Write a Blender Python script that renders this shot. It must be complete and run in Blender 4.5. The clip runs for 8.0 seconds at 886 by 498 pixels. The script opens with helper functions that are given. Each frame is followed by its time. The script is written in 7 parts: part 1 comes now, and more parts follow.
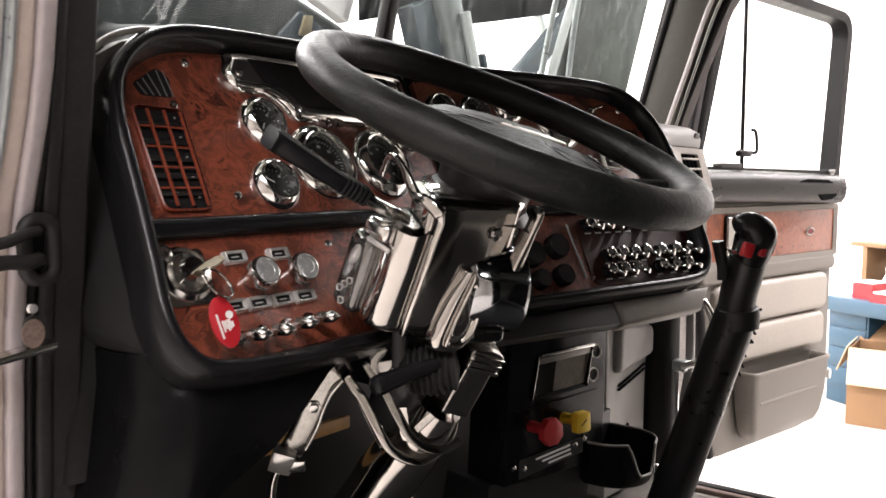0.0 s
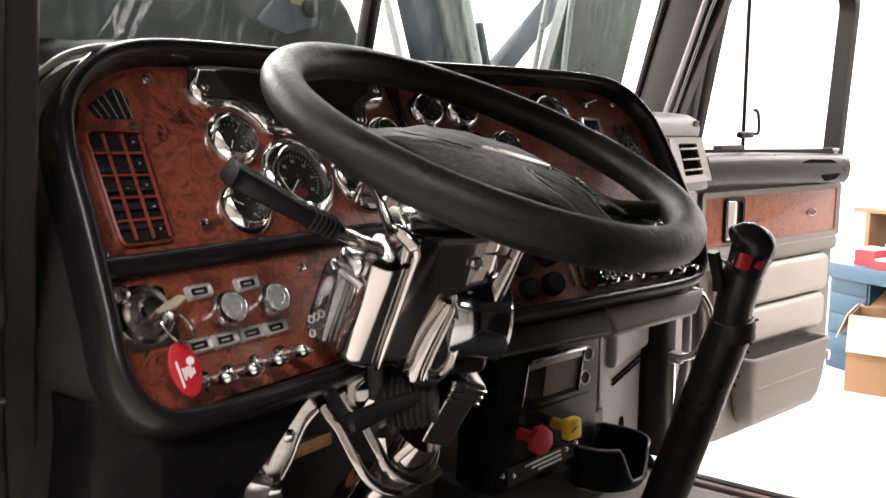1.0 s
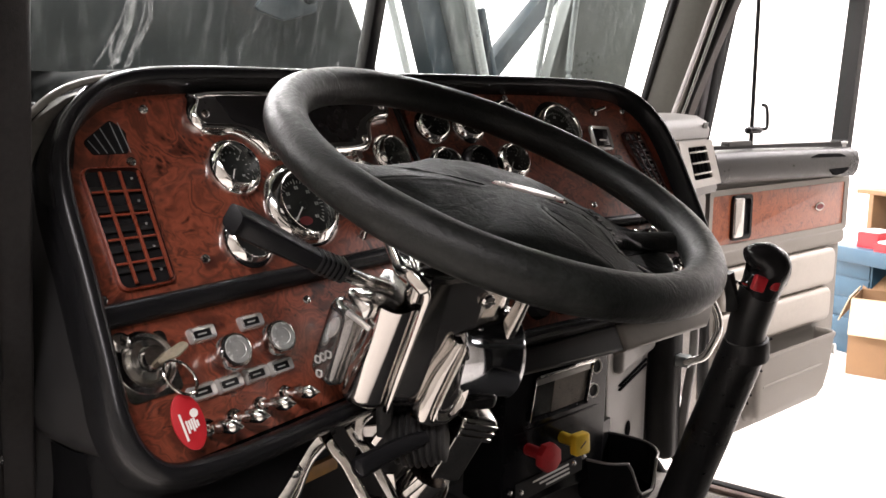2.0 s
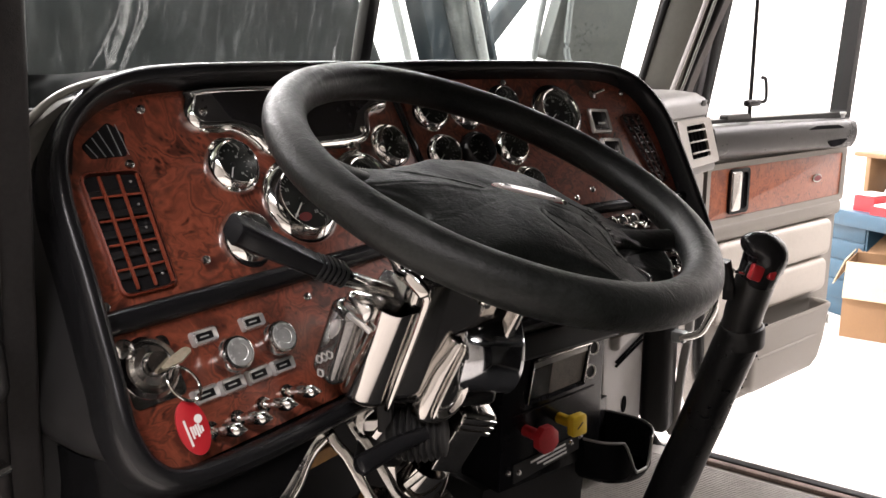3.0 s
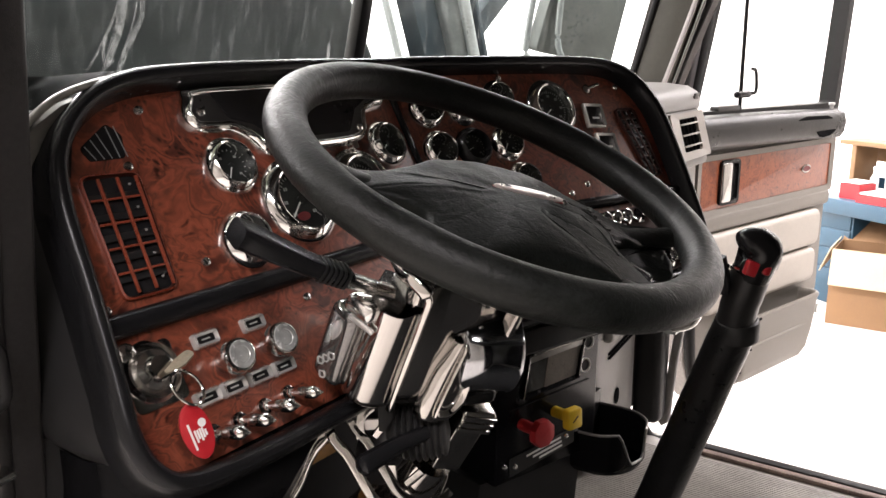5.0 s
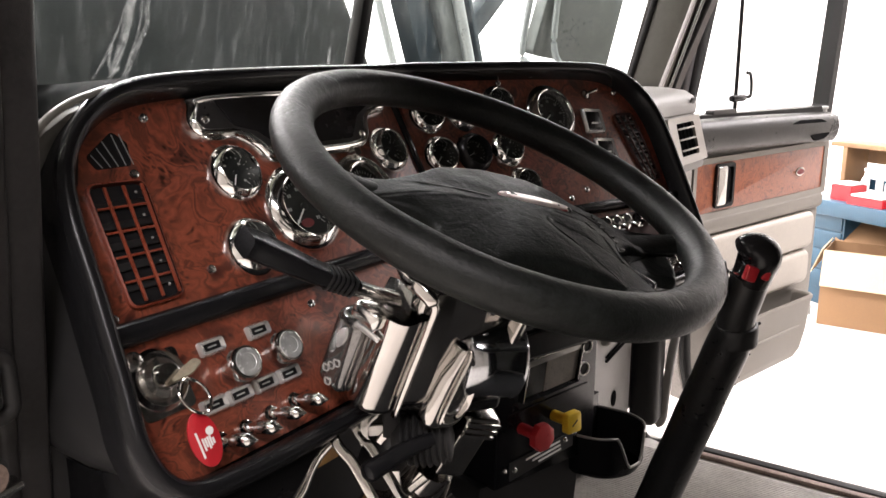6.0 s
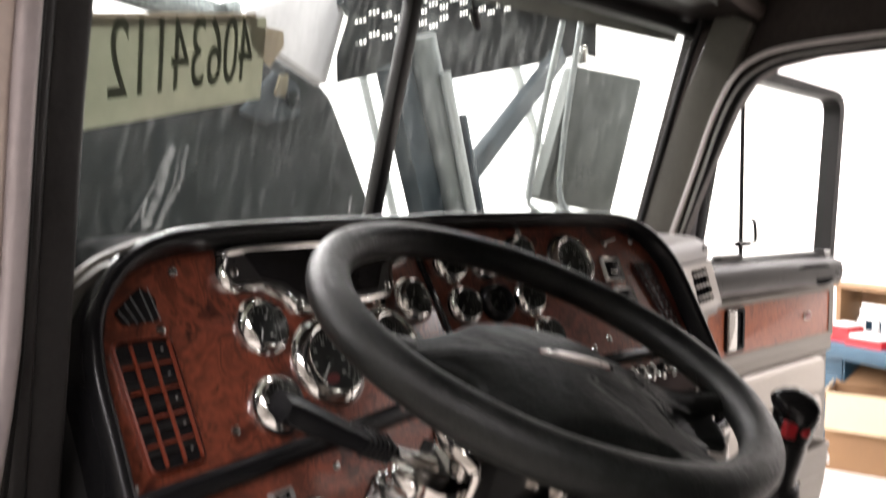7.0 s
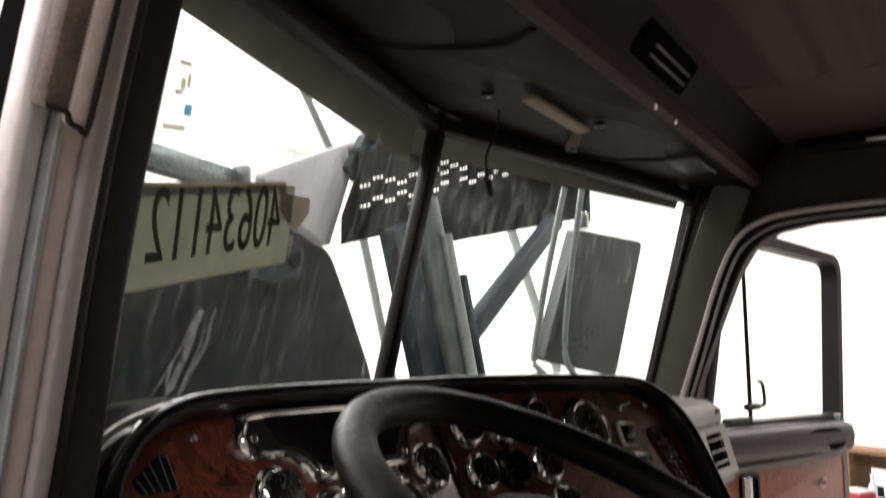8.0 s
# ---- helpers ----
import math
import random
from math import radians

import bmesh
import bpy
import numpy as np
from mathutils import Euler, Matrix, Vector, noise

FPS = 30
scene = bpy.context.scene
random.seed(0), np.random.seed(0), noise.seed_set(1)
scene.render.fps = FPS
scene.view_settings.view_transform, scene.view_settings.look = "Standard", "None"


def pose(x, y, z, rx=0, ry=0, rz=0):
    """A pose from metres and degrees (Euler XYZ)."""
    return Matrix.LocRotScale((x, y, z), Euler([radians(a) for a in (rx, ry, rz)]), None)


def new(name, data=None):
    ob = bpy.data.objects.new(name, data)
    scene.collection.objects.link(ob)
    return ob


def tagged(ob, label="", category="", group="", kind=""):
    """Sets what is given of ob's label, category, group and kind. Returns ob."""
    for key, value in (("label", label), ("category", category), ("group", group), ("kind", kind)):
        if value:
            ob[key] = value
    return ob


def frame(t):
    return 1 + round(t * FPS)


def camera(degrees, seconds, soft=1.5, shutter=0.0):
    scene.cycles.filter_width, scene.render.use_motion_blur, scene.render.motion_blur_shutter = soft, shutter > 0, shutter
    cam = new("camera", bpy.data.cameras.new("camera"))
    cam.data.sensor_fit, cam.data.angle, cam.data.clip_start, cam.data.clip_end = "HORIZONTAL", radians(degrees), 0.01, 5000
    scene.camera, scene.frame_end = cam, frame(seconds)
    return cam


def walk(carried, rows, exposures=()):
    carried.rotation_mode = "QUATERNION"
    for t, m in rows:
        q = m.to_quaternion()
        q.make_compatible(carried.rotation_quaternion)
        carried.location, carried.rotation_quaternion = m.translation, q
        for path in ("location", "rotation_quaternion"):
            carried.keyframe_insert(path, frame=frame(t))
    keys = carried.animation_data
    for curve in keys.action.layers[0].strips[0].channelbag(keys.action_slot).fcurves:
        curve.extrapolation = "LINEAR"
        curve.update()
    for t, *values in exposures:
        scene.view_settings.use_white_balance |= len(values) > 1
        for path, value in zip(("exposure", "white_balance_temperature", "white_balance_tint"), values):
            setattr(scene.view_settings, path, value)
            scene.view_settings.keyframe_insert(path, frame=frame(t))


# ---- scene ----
cam = camera(57.8, 8.0, shutter=0.8)
METRES, EYE, TILT, LEAN, TURN = 0.345, 2.0, -5.0, 0.0, -54.0
ROWS = [
    (0.0, 0.0, 0.0, 0.0, 0.0, 0.0, -0.0),
    (0.5, 0.048, 0.0867, 0.1044, 0.17, -1.79, 0.07),
    (1.0, 0.0762, 0.1441, 0.2181, 0.15, -2.95, 0.13),
    (1.5, 0.0618, 0.2165, 0.3099, 0.16, -3.45, 0.21),
    (3.0, 0.0382, 0.2389, 0.5156, -0.13, -7.5, 0.49),
    (3.5, 0.029, 0.2384, 0.5338, -0.34, -7.97, 0.55),
    (4.0, 0.015, 0.2346, 0.547, -0.51, -8.17, 0.58),
    (4.5, 0.0055, 0.2419, 0.5508, -0.79, -8.24, 0.6),
    (6.0, -0.0404, 0.2344, 0.5751, -1.64, -8.33, 0.62),
    (6.5, -0.1072, 0.2655, 0.6017, -2.01, -5.94, 0.48),
    (7.0, -0.1702, 0.3221, 0.6268, -2.24, 1.44, 0.4),
    (7.5, -0.2278, 0.3357, 0.6393, -2.48, 7.49, 0.27),
    (8.0, -0.2648, 0.3146, 0.6433, -2.69, 12.71, 0.2),
]
EXPOSURES = [(0, 0.16, 6500, 19), (5.8, 0.16, 6500, 19), (6.5, 0.26, 6500, 19), (7, -0.10, 6500, 19), (7.5, -0.86, 6500, 19), (8, -1.2, 6500, 19)]
walk(cam, [(t, pose(0, 0, EYE, TILT, LEAN, TURN) @ pose(METRES * x, METRES * y, METRES * z, 90 + pitch, roll, yaw)) for t, x, y, z, yaw, pitch, roll in ROWS],
     exposures=EXPOSURES)

# ---- world and lamps ----
world = bpy.data.worlds.new("workshop_air")
scene.world = world
world.use_nodes = True
world.node_tree.nodes["Background"].inputs[0].default_value = (0.9, 0.95, 1.0, 1)
world.node_tree.nodes["Background"].inputs[1].default_value = 0.17


def area_lamp(m, sx, sy, watts, colour=(1, 0.96, 0.9)):
    lamp = bpy.data.lights.new("shop_lamp", "AREA")
    lamp.shape, lamp.size, lamp.size_y, lamp.energy, lamp.color = "RECTANGLE", sx, sy, watts, colour
    ob = new("shop_lamp", lamp)
    ob.matrix_basis = m
    return ob


# rows of unseen lamps standing in for the shop's ceiling light
for lx in (-3.0, 2.5, 6.0, 9.5):
    for ly in (-2.0, 3.2, 8.0):
        area_lamp(pose(lx, ly, 5.85), 0.5, 3.2, 620 if ly > 7 else 310, (1, 0.98, 0.95))
        if ly > 7:      # added uplights that whiten the ceiling over the north row
            area_lamp(pose(lx, ly, 5.35, 180), 0.5, 3.2, 260, (1, 0.98, 0.96))

# ---- materials ----


def nodes_of(name):
    m = bpy.data.materials.new(name)
    m.use_nodes = True
    t = m.node_tree
    return m, t, t.nodes["Principled BSDF"]


def node(t, kind, values=(), operation="", data_type="", blend_type=""):
    n = t.nodes.new(kind)
    if operation:
        n.operation = operation
    if data_type:
        n.data_type = data_type
    if blend_type:
        n.blend_type = blend_type
    for k, v in values:
        n.inputs[k].default_value = v
    return n


def ramp(t, src, stops):
    r = t.nodes.new("ShaderNodeValToRGB")
    el = r.color_ramp.elements
    while len(el) < len(stops):
        el.new(0.5)
    for e, (p, c) in zip(el, stops):
        e.position, e.color = p, (*c, 1)
    t.links.new(src, r.inputs[0])
    return r.outputs[0]


def coords(t, scale=(1, 1, 1), turn=(0, 0, 0)):
    c = t.nodes.new("ShaderNodeTexCoord")
    m = t.nodes.new("ShaderNodeMapping")
    m.inputs["Scale"].default_value = scale
    m.inputs["Rotation"].default_value = [radians(a) for a in turn]
    t.links.new(c.outputs["Object"], m.inputs[0])
    return m.outputs[0]


def noise_tex(t, vec, scale, detail=4, rough=0.55, distort=0.0):
    n = node(t, "ShaderNodeTexNoise", (("Scale", scale), ("Detail", detail), ("Roughness", rough), ("Distortion", distort)))
    t.links.new(vec, n.inputs["Vector"])
    return n.outputs["Fac"]


def bump(t, b, height, strength, dist):
    n = node(t, "ShaderNodeBump", (("Strength", strength), ("Distance", dist)))
    t.links.new(height, n.inputs["Height"])
    t.links.new(n.outputs[0], b.inputs["Normal"])
    return n


def plain(name, colour, rough=0.5, metal=0.0, vary=0.25, scale=6.0, grain=0.0, grain_scale=900.0, rough_vary=0.12, coat=0.0, spec=0.5, wrinkle=0.0):
    """A surface with broad stains, fine mottling and grain."""
    m, t, b = nodes_of(name)
    v = coords(t)
    big, small = noise_tex(t, v, scale, 5), noise_tex(t, v, scale * 14, 4)
    mix = node(t, "ShaderNodeMath", operation="ADD")
    t.links.new(big, mix.inputs[0])
    t.links.new(small, mix.inputs[1])
    half = node(t, "ShaderNodeMath", (), operation="MULTIPLY")
    half.inputs[1].default_value = 0.5
    t.links.new(mix.outputs[0], half.inputs[0])
    lo = tuple(c * (1 - vary) for c in colour)
    hi = tuple(min(1, c * (1 + vary)) for c in colour)
    t.links.new(ramp(t, half.outputs[0], ((0.3, lo), (0.7, hi))), b.inputs["Base Color"])
    rr = node(t, "ShaderNodeMapRange", (("To Min", max(0.02, rough - rough_vary)), ("To Max", min(1, rough + rough_vary)), ("From Min", 0.3), ("From Max", 0.7)))
    t.links.new(half.outputs[0], rr.inputs[0])
    t.links.new(rr.outputs[0], b.inputs["Roughness"])
    b.inputs["Metallic"].default_value = metal
    b.inputs["Coat Weight"].default_value = coat
    b.inputs["Specular IOR Level"].default_value = spec
    if grain:
        first = bump(t, b, noise_tex(t, v, grain_scale, 3), grain, 0.001)
        if wrinkle:
            second = node(t, "ShaderNodeBump", (("Strength", wrinkle), ("Distance", 0.004)))
            t.links.new(noise_tex(t, v, 38, 6, 0.6, 1.2), second.inputs["Height"])
            t.links.new(second.outputs[0], first.inputs["Normal"])
    return m


def burl(name, light, dark, coat=0.4):
    """Polished burl veneer: soft swirls, curled growth lines and clusters of small dark eyes."""
    m, t, b = nodes_of(name)
    v = coords(t, (1.0, 1.0, 1.0))
    warp = node(t, "ShaderNodeTexNoise", (("Scale", 13.0), ("Detail", 3.0), ("Distortion", 0.9)))
    t.links.new(v, warp.inputs["Vector"])
    add = node(t, "ShaderNodeVectorMath", operation="MULTIPLY_ADD")
    add.inputs[1].default_value = (0.085, 0.085, 0.085)
    t.links.new(warp.outputs["Color"], add.inputs[0])
    t.links.new(v, add.inputs[2])
    fig = noise_tex(t, add.outputs[0], 17, 3.5, 0.5, 0.8)
    mid = tuple(0.55 * a + 0.45 * c for a, c in zip(light, dark))
    deep = tuple(0.30 * a + 0.70 * c for a, c in zip(light, dark))
    col = ramp(t, fig, ((0.28, dark), (0.37, deep), (0.43, light), (0.455, mid), (0.475, deep), (0.50, mid), (0.54, light), (0.585, mid), (0.64, light), (0.74, deep)))
    fine = noise_tex(t, add.outputs[0], 190, 4, 0.65, 0.5)
    fleck = ramp(t, fine, ((0.34, (0.80, 0.77, 0.75)), (0.60, (1.05, 1.05, 1.05))))
    eye = node(t, "ShaderNodeTexVoronoi", (("Scale", 115.0),))
    t.links.new(add.outputs[0], eye.inputs["Vector"])
    spots = ramp(t, eye.outputs["Distance"], ((0.12, (0.16, 0.13, 0.12)), (0.46, (1, 1, 1))))
    where = noise_tex(t, v, 34, 2, 0.5)
    mask = node(t, "ShaderNodeMapRange", (("From Min", 0.50), ("From Max", 0.60), ("To Min", 0.0), ("To Max", 1.0)))
    t.links.new(where, mask.inputs[0])
    one = node(t, "ShaderNodeMix", data_type="RGBA", blend_type="MULTIPLY")
    one.inputs[0].default_value = 0.8
    t.links.new(col, one.inputs[6])
    t.links.new(fleck, one.inputs[7])
    mul = node(t, "ShaderNodeMix", data_type="RGBA", blend_type="MULTIPLY")
    t.links.new(mask.outputs[0], mul.inputs[0])
    t.links.new(one.outputs[2], mul.inputs[6])
    t.links.new(spots, mul.inputs[7])
    t.links.new(mul.outputs[2], b.inputs["Base Color"])
    b.inputs["Roughness"].default_value = 0.32
    b.inputs["Coat Weight"].default_value = coat
    b.inputs["Coat Roughness"].default_value = 0.10
    bump(t, b, noise_tex(t, v, 300, 2), 0.03, 0.0006)
    return m


def glass(name, tint=(0.93, 0.97, 0.95), streaks=0.0):
    """Thin pane: clear with a sharp mirror sheen; streaks are dried run marks and dust."""
    m, t, b = nodes_of(name)
    out = t.nodes["Material Output"]
    clear = node(t, "ShaderNodeBsdfTransparent", (("Color", (*tint, 1)),))
    gloss = node(t, "ShaderNodeBsdfGlossy", (("Roughness", 0.02),))
    face = node(t, "ShaderNodeLayerWeight", (("Blend", 0.5),))
    power = node(t, "ShaderNodeMath", operation="POWER")
    power.inputs[1].default_value = 4.0
    t.links.new(face.outputs["Facing"], power.inputs[0])
    fres = node(t, "ShaderNodeMapRange", (("To Min", 0.005), ("To Max", 0.12)))
    t.links.new(power.outputs[0], fres.inputs[0])
    mix = node(t, "ShaderNodeMixShader")
    t.links.new(fres.outputs[0], mix.inputs[0])
    t.links.new(clear.outputs[0], mix.inputs[1])
    t.links.new(gloss.outputs[0], mix.inputs[2])
    last = mix
    if streaks:
        v = coords(t, (34, 34, 0.35), (0, 12, 0))
        s = noise_tex(t, v, 2.2, 2.0, 0.6, 0.15)
        v2 = coords(t, (1, 1, 1))
        d = noise_tex(t, v2, 5, 5, 0.65)
        a = node(t, "ShaderNodeMapRange", (("From Min", 0.52), ("From Max", 0.72), ("To Min", 0.0), ("To Max", streaks)))
        t.links.new(s, a.inputs[0])
        c = node(t, "ShaderNodeMapRange", (("From Min", 0.45), ("From Max", 0.85), ("To Min", 0.0), ("To Max", streaks * 0.75)))
        t.links.new(d, c.inputs[0])
        plus = node(t, "ShaderNodeMath", operation="ADD")
        t.links.new(a.outputs[0], plus.inputs[0])
        t.links.new(c.outputs[0], plus.inputs[1])
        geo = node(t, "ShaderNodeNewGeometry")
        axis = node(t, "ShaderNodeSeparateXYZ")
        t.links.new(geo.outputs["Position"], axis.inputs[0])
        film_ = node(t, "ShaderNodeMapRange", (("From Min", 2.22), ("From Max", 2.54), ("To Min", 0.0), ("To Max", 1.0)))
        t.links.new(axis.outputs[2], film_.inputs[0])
        haze = node(t, "ShaderNodeMapRange", (("From Min", 0.40), ("From Max", 0.68), ("To Min", 0.028), ("To Max", 0.085)))
        t.links.new(s, haze.inputs[0])
        hazed = node(t, "ShaderNodeMath", operation="MULTIPLY_ADD")      # dirt film plus painted haze, streaky and stronger towards the top
        t.links.new(haze.outputs[0], hazed.inputs[0])
        t.links.new(film_.outputs[0], hazed.inputs[1])
        t.links.new(plus.outputs[0], hazed.inputs[2])
        plus = hazed
        dust = node(t, "ShaderNodeBsdfDiffuse", (("Color", (0.55, 0.6, 0.58, 1)),))
        thin = node(t, "ShaderNodeBsdfTranslucent", (("Color", (0.5, 0.55, 0.53, 1)),))
        both = node(t, "ShaderNodeAddShader")
        t.links.new(dust.outputs[0], both.inputs[0])
        t.links.new(thin.outputs[0], both.inputs[1])
        top = node(t, "ShaderNodeMixShader")
        t.links.new(plus.outputs[0], top.inputs[0])
        t.links.new(mix.outputs[0], top.inputs[1])
        t.links.new(both.outputs[0], top.inputs[2])
        last = top
    t.links.new(last.outputs[0], out.inputs["Surface"])
    return m


WOOD = burl("burl_veneer", (0.262, 0.068, 0.036), (0.036, 0.0098, 0.0070))
WOOD_DOOR = burl("door_veneer", (0.310, 0.088, 0.036), (0.150, 0.038, 0.019), 0.22)
# sheenless black, also painting the shade inside recesses and holes
FLAT_BLACK = plain("flat_black", (0.011, 0.011, 0.0115), 0.95, vary=0.2, spec=0.0)
VINYL = plain("black_vinyl", (0.0165, 0.0163, 0.0163), 0.45, vary=0.15, grain=0.05, grain_scale=900, spec=0.24, rough_vary=0.04)
VINYL_SATIN = plain("black_satin_vinyl", (0.0085, 0.0085, 0.0092), 0.26, vary=0.12, spec=0.19, rough_vary=0.02)
PLASTIC = plain("black_plastic", (0.0135, 0.0135, 0.0135), 0.35, vary=0.15, spec=0.38, rough_vary=0.04)
PANEL_BLACK = plain("black_panel", (0.0125, 0.0122, 0.0128), 0.22, vary=0.12, spec=0.24, rough_vary=0.03)
LEATHER = plain("worn_leather", (0.0074, 0.0082, 0.0074), 0.44, vary=0.9, scale=20, grain=0.3, grain_scale=420, rough_vary=0.18, wrinkle=0.3, spec=0.20)
CHROME = plain("chrome", (0.50, 0.478, 0.452), 0.10, 1.0, vary=0.05, rough_vary=0.03)
BRIGHT = plain("bright_plated_plastic", (0.70, 0.69, 0.67), 0.20, 0.72, vary=0.1, rough_vary=0.05)
BEZEL = plain("bezel_chrome", (0.82, 0.81, 0.79), 0.10, 1.0, vary=0.05, rough_vary=0.03)
CHROME_WORN = plain("worn_chrome", (0.68, 0.67, 0.65), 0.17, 1.0, vary=0.15, scale=20, rough_vary=0.08)
GREY_TRIM = plain("grey_vinyl", (0.20, 0.183, 0.160), 0.5, vary=0.12, grain=0.3, grain_scale=600)
GREY_DARK = plain("dark_grey_vinyl", (0.040, 0.038, 0.034), 0.5, vary=0.15, grain=0.3, grain_scale=600)
CREAM = plain("pale_vinyl", (0.42, 0.385, 0.34), 0.42, vary=0.10, grain=0.2, grain_scale=600)
FRAME_DARK = plain("dark_frame_vinyl", (0.012, 0.0115, 0.011), 0.45, vary=0.2, grain=0.3, grain_scale=600, spec=0.2)
WALL_TRIM = plain("side_wall_vinyl", (0.052, 0.0425, 0.0385), 0.55, vary=0.25, grain=0.3, grain_scale=500, spec=0.15)
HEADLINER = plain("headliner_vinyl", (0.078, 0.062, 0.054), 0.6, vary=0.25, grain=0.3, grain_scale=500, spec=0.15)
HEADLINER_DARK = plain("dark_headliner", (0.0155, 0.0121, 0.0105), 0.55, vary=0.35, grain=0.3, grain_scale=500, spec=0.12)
RUBBER = plain("seal_rubber", (0.018, 0.0175, 0.0172), 0.5, vary=0.3, grain=0.2, spec=0.22, rough_vary=0.06)
BEIGE = plain("beige_jamb_paint", (0.56, 0.47, 0.42), 0.55, vary=0.14, scale=9)
MAUVE = plain("grey_mauve_alloy", (0.42, 0.375, 0.375), 0.45, 0.3, vary=0.10, scale=9)
BLACK_MAT = plain("black_floor_mat", (0.012, 0.012, 0.012), 0.8, vary=0.3, spec=0.2)
ALLOY = plain("weathered_alloy", (0.66, 0.62, 0.61), 0.42, 0.4, vary=0.12, scale=8, rough_vary=0.12)
PAINT_DULL = plain("scuffed_paint", (0.45, 0.42, 0.39), 0.55, vary=0.25, scale=10)
FLOOR_MAT = plain("rubber_mat", (0.30, 0.285, 0.26), 0.5, vary=0.3, scale=8, grain=0.2)
CONCRETE = plain("pale_concrete", (0.46, 0.435, 0.405), 0.55, vary=0.1, scale=1.5, grain=0.2, grain_scale=60)
# unseen west and south walls, darkened in colour for the hall's dimmer side
WALL_DIM = plain("dim_wall_grey", (0.25, 0.235, 0.215), 0.7, vary=0.1, scale=1.0)
WALL_WHITE = plain("white_wall_paint", (0.86, 0.86, 0.84), 0.6, vary=0.04, scale=1.0)
BLUE = plain("blue_enamel", (0.014, 0.056, 0.094), 0.4, vary=0.15)
WOOD_PALE = plain("pale_timber", (0.19, 0.105, 0.045), 0.6, vary=0.2)
CARD = plain("cardboard", (0.25, 0.145, 0.072), 0.8, vary=0.1)
CARD_PALE = plain("pale_cardboard", (0.52, 0.42, 0.28), 0.8, vary=0.08)
RED = plain("red_plastic", (0.40, 0.014, 0.02), 0.35, vary=0.1)
RED_DULL = plain("faded_red_plastic", (0.40, 0.022, 0.026), 0.4, vary=0.2, scale=30)
YELLOW = plain("yellow_plastic", (0.62, 0.42, 0.02), 0.4, vary=0.12, scale=30)
WHITE = plain("white_plastic", (0.75, 0.75, 0.73), 0.4, vary=0.05)
BRASS = plain("key_metal", (0.36, 0.31, 0.235), 0.45, 0.8, vary=0.3, scale=20)
OCHRE = plain("varnished_board", (0.42, 0.22, 0.06), 0.45, vary=0.25)
STEEL_BLUE = plain("blue_grey_steel", (0.019, 0.028, 0.034), 0.5, 0.1, vary=0.5, scale=5, spec=0.22)
STEEL_DIM = plain("dim_grey_steel", (0.13, 0.146, 0.146), 0.4, 0.4, vary=0.5, scale=9)
STEEL_PALE = plain("pale_steel", (0.34, 0.37, 0.37), 0.35, 0.5, vary=0.2)
HULL = plain("dark_machine_paint", (0.008, 0.010, 0.010), 0.6, vary=0.4, scale=3, spec=0.2)


def thin_paper(name, colour, through_):
    """Paper that lets part of the light behind it through."""
    m, t, b = nodes_of(name)
    tone = ramp(t, noise_tex(t, coords(t), 30, 4), ((0.3, tuple(c * 0.85 for c in colour)), (0.7, colour)))
    a, c, mix = node(t, "ShaderNodeBsdfDiffuse"), node(t, "ShaderNodeBsdfTranslucent"), node(t, "ShaderNodeMixShader", ((0, through_),))
    t.links.new(tone, a.inputs[0])
    t.links.new(tone, c.inputs[0])
    t.links.new(a.outputs[0], mix.inputs[1])
    t.links.new(c.outputs[0], mix.inputs[2])
    t.links.new(mix.outputs[0], t.nodes["Material Output"].inputs["Surface"])
    return m


PAPER = thin_paper("yellowed_paper", (0.50, 0.51, 0.43), 0.58)
TAPE = thin_paper("tan_tape", (0.50, 0.45, 0.38), 0.6)
INK = thin_paper("green_ink", (0.22, 0.25, 0.195), 0.5)
DIAL = plain("dial_black", (0.0125, 0.0125, 0.012), 0.5, vary=0.2, spec=0.30)
MARK_DIM = plain("dial_grey", (0.30, 0.30, 0.29), 0.6, vary=0.03)
MARK = plain("dial_white", (0.7, 0.7, 0.68), 0.6, vary=0.03)
PANE = glass("clear_pane")
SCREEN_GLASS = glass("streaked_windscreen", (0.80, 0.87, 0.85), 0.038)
MIRROR_BACK = plain("mirror_shell", (0.115, 0.125, 0.118), 0.35, 0.3, vary=0.25)

STEEL_MID = plain("grey_steel", (0.15, 0.17, 0.17), 0.3, 0.5, vary=0.3)
PILLAR_GREY = plain("grey_brown_trim", (0.090, 0.084, 0.069), 0.5, vary=0.15, grain=0.3, grain_scale=600)
RUSTY = plain("rusty_brown_edge", (0.14, 0.10, 0.08), 0.6, vary=0.7, scale=22)
GREY_PALE = plain("grey_dash_vinyl", (0.30, 0.29, 0.275), 0.42, vary=0.08, grain=0.2, grain_scale=600)
DARK_METAL = plain("dark_plated_metal", (0.05, 0.05, 0.05), 0.18, 0.85, vary=0.2)
# chrome copy darkened in colour to tone down bright mirrored floor
CHROME_DIMMED = plain("dimmed_chrome", (0.36, 0.35, 0.33), 0.13, 1.0, vary=0.35, scale=25, rough_vary=0.08)
DULL_STEEL = plain("dull_grey_steel", (0.22, 0.215, 0.205), 0.38, 0.7, vary=0.2, scale=25)

# barrel chrome dimmed and blued, painting in the dark interior it mirrors
BARREL_CHROME = plain("cool_dim_chrome", (0.42, 0.43, 0.445), 0.10, 1.0, vary=0.2, scale=25, rough_vary=0.05)
BOX_CHROME = plain("dim_plated_plastic", (0.20, 0.195, 0.19), 0.12, 0.85, vary=0.45, scale=40, rough_vary=0.07)
